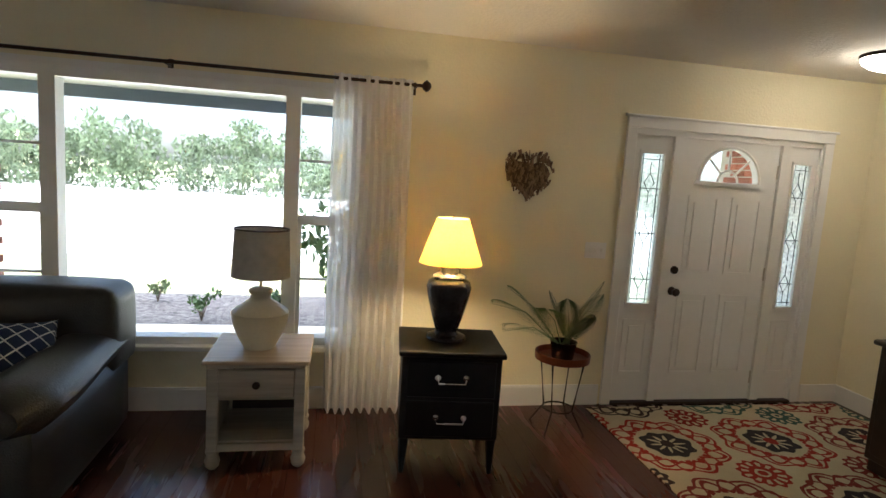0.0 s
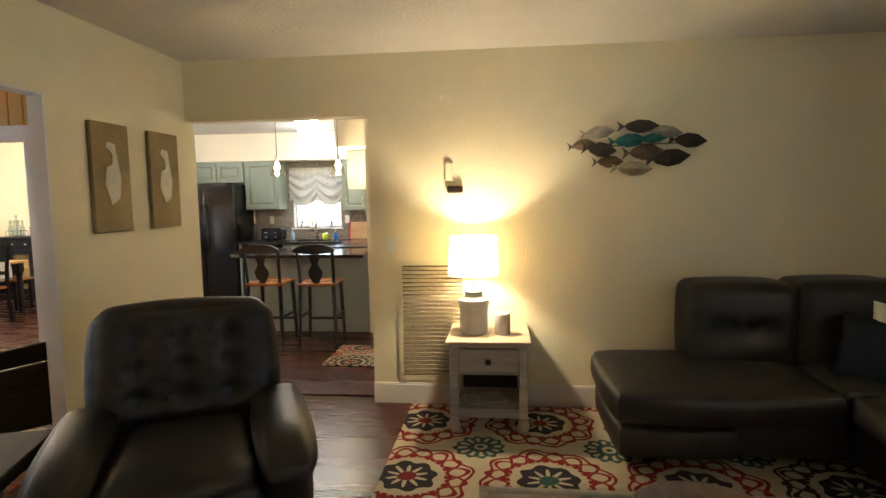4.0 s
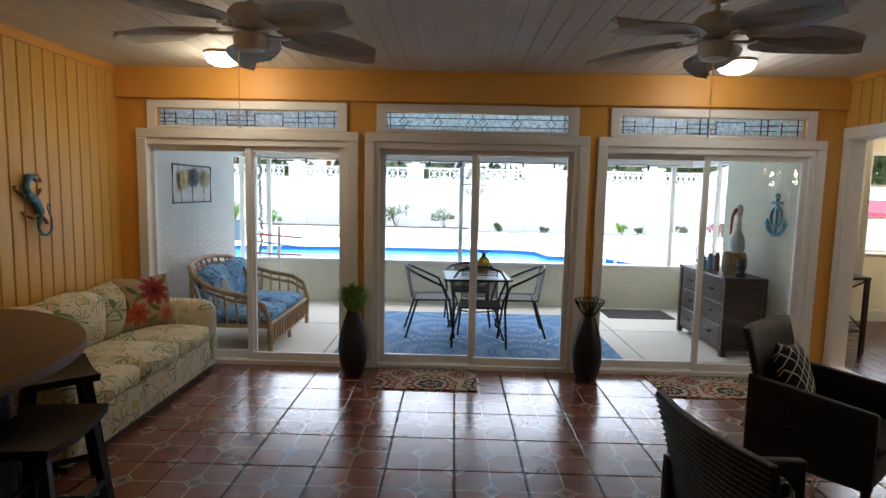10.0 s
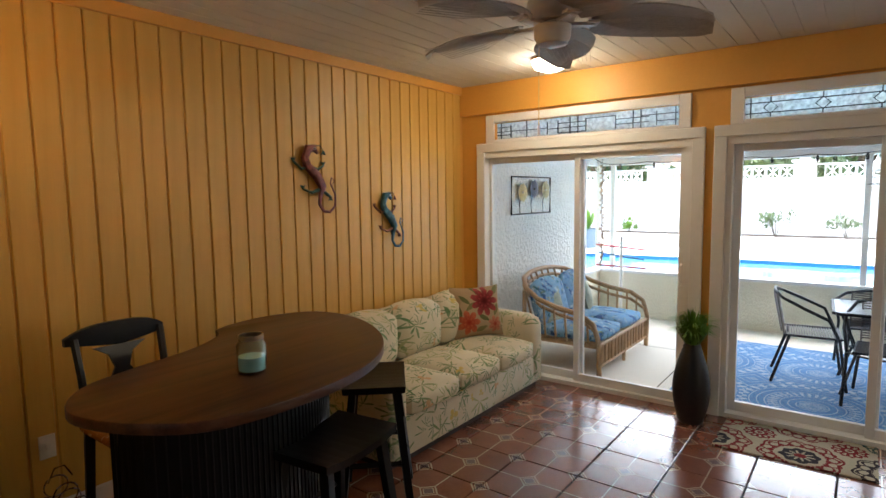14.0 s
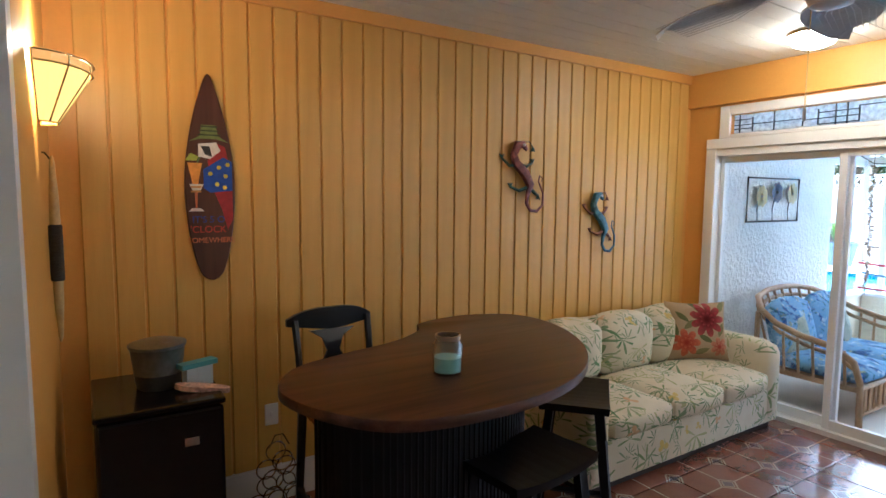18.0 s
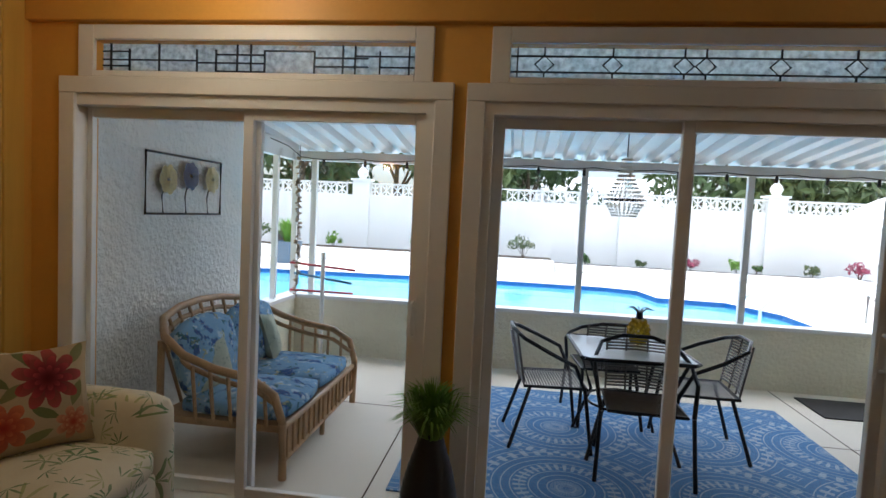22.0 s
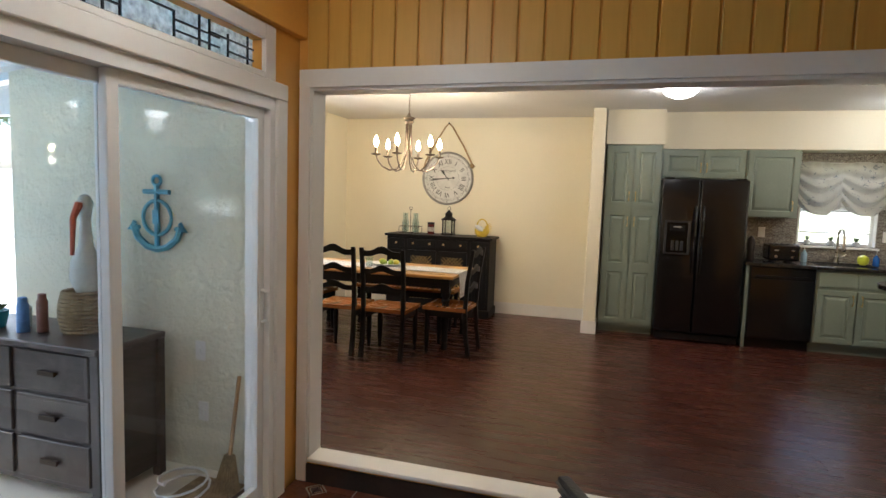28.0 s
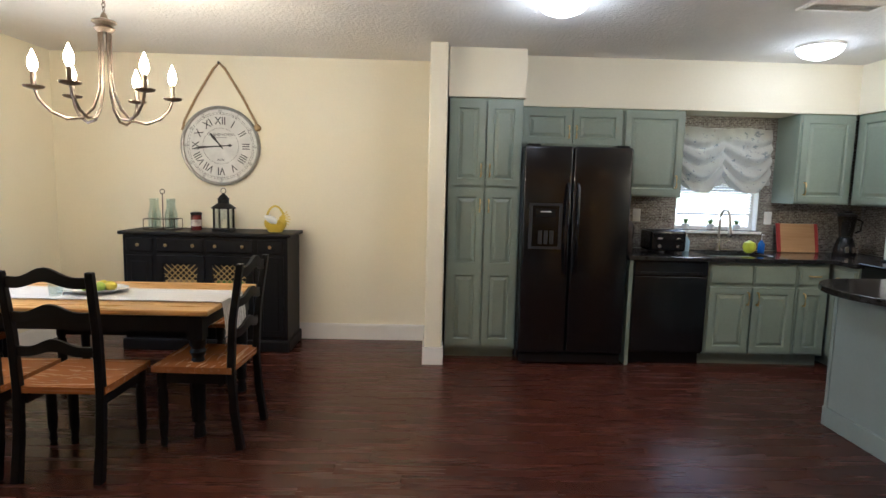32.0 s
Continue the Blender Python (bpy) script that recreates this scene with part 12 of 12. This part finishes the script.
def piece_mesh(name, w, d, h, edge, material, sides=True):
    """A flat piece with a chamfered top edge, its top at z 0."""
    a = [(-w, -d), (w, -d), (w, d), (-w, d)]
    b = [(x - math.copysign(edge, x), y - math.copysign(edge, y)) for x, y in a]
    vs = [(x, y, -h) for x, y in a] + [(x, y, -edge * 0.7) for x, y in a] + [(x, y, 0) for x, y in b]
    fs = [(8, 9, 10, 11)]
    for k in range(4):
        n = (k + 1) % 4
        fs += [(4 + k, 4 + n, 8 + n, 8 + k), (k, n, 4 + n, 4 + k)]
    me = bpy.data.meshes.new(name)
    me.from_pydata(vs, [], fs)
    me.materials.append(material)
    return me


TX, TY = 0.408, 0.428
tile_me = piece_mesh("tile", TX / 2 - 0.0045, TY / 2 - 0.0045, 0.0115, 0.003, TILE)
rg = random.Random(5)
for i in range(-9, 9):
    for j in range(-2, 12):
        x0, x1 = -1.95 + i * TX, -1.95 + (i + 1) * TX
        y0, y1 = -6.52 + j * TY, -6.52 + (j + 1) * TY
        a0, a1, b0, b1 = max(x0, XW + 0.012), min(x1, XE), max(y0, YD), min(y1, -2.285)
        if a1 - a0 < 0.02 or b1 - b0 < 0.02:
            continue
        whole = a1 - a0 > TX - 1e-6 and b1 - b0 > TY - 1e-6
        me = tile_me if whole else piece_mesh("tile_cut", (a1 - a0) / 2 - 0.0042, (b1 - b0) / 2 - 0.0042, 0.0115, 0.003, TILE)
        shared("tile", me, tile_floor, pose((a0 + a1) / 2, (b0 + b1) / 2, rg.uniform(-0.0006, 0.0004), rg.uniform(-0.12, 0.12), rg.uniform(-0.12, 0.12), 0))

# planks
PW, PL = 0.128, 1.22
plank_me = piece_mesh("plank", PW / 2 - 0.0002, PL / 2 - 0.0002, 0.0115, 0.0008, PLANK)
rest_v, rest_f = [], []


def lay(x0, x1, y0, y1, parent, inside):
    n = 0
    cols = int(math.ceil((x1 - x0) / PW))
    for c in range(cols):
        a0, a1 = x0 + c * PW, min(x1, x0 + (c + 1) * PW)
        y = y0 - PL * rg.random()
        while y < y1:
            b0, b1 = max(y, y0), min(y + PL, y1)
            y += PL
            if b1 - b0 < 0.03 or a1 - a0 < 0.02:
                continue
            xc, yc = (a0 + a1) / 2, (b0 + b1) / 2
            z = S + rg.uniform(-0.0002, 0.0002)
            if inside and inside(xc, yc) and n < 300:
                whole = b1 - b0 > PL - 1e-6 and a1 - a0 > PW - 1e-6
                me = plank_me if whole else piece_mesh("plank_cut", (a1 - a0) / 2 - 0.0002, (b1 - b0) / 2 - 0.0002, 0.0115, 0.0008, PLANK)
                shared("plank", me, parent, pose(xc, yc, z))
                n += 1
            else:
                w, d, e = (a1 - a0) / 2 - 0.0002, (b1 - b0) / 2 - 0.0002, 0.0008
                k = len(rest_v)
                rest_v.extend([(xc + sx * w, yc + sy * d, S - 0.0115) for sx, sy in ((-1, -1), (1, -1), (1, 1), (-1, 1))])
                rest_v.extend([(xc + sx * (w - e), yc + sy * (d - e), z) for sx, sy in ((-1, -1), (1, -1), (1, 1), (-1, 1))])
                rest_f.append((k + 4, k + 5, k + 6, k + 7))
                for q in range(4):
                    p = (q + 1) % 4
                    rest_f.append((k + q, k + p, k + 4 + p, k + 4 + q))


lay(XK + 0.003, XW - 0.135, YS + 0.003, -0.43, dining_floor, lambda x, y: y < -2.9)
lay(XW, 3.055, -2.244, YF, living_floor, None)
me = bpy.data.meshes.new("floor_planks")
me.from_pydata(rest_v, [], rest_f)
me.materials.append(PLANK)
pk = new("floor_planks", me)
tagged(pk, "dark cherry wooden floor planks laid in staggered rows", "floor planks", kind="stuff")

# vertical boards of the orange walls
def board_mesh(name, w, h, edge, t):
    """A board standing against a wall: width along x, height along z, front towards -y."""
    vs, fs = [], []
    prof = [(-w, 0), (-w, -t + edge), (-w + edge, -t), (w - edge, -t), (w, -t + edge), (w, 0)]
    for z in (0, h):
        vs += [(x, y, z) for x, y in prof]
    for k in range(5):
        fs.append((k, k + 1, k + 7, k + 6))
    fs.append(tuple(range(5, -1, -1)))
    fs.append(tuple(range(6, 12)))
    me = bpy.data.meshes.new(name)
    me.from_pydata(vs, [], fs)
    me.materials.append(ORANGE_BOARD)
    return me


east = bpy.data.objects["wall_orange"]
west = bpy.data.objects["wall_dining_opening"]
north = bpy.data.objects["wall_tiled_north"]
BW = 0.1225
bme = board_mesh("wall_board", BW / 2 - 0.004, 2.58 - 0.2, 0.005, 0.011)
n = int((6.645 - 2.257) / BW)
for k in range(n + 1):
    y = -6.643 + BW * (k + 0.5)
    if y + BW / 2 < -2.257:
        shared("wall_board", bme, east, pose(XE - 0.0005, y, 0.2, 0, 0, -90))
bms = board_mesh("wall_board_short", BW / 2 - 0.004, 2.60 - 2.231, 0.005, 0.011)
for k in range(26):
    y = -6.643 + BW * (k + 0.5)
    shared("wall_board", bms, west, pose(XW + 0.0005, y, 2.231, 0, 0, 90))
bml = board_mesh("wall_board_tall", BW / 2 - 0.004, 2.60 - 0.02, 0.005, 0.011)
y = -6.643 + BW * 26.5
while y + BW / 2 < -2.258:
    shared("wall_board", bml, west, pose(XW + 0.0005, y, 0.02, 0, 0, 90))
    y += BW
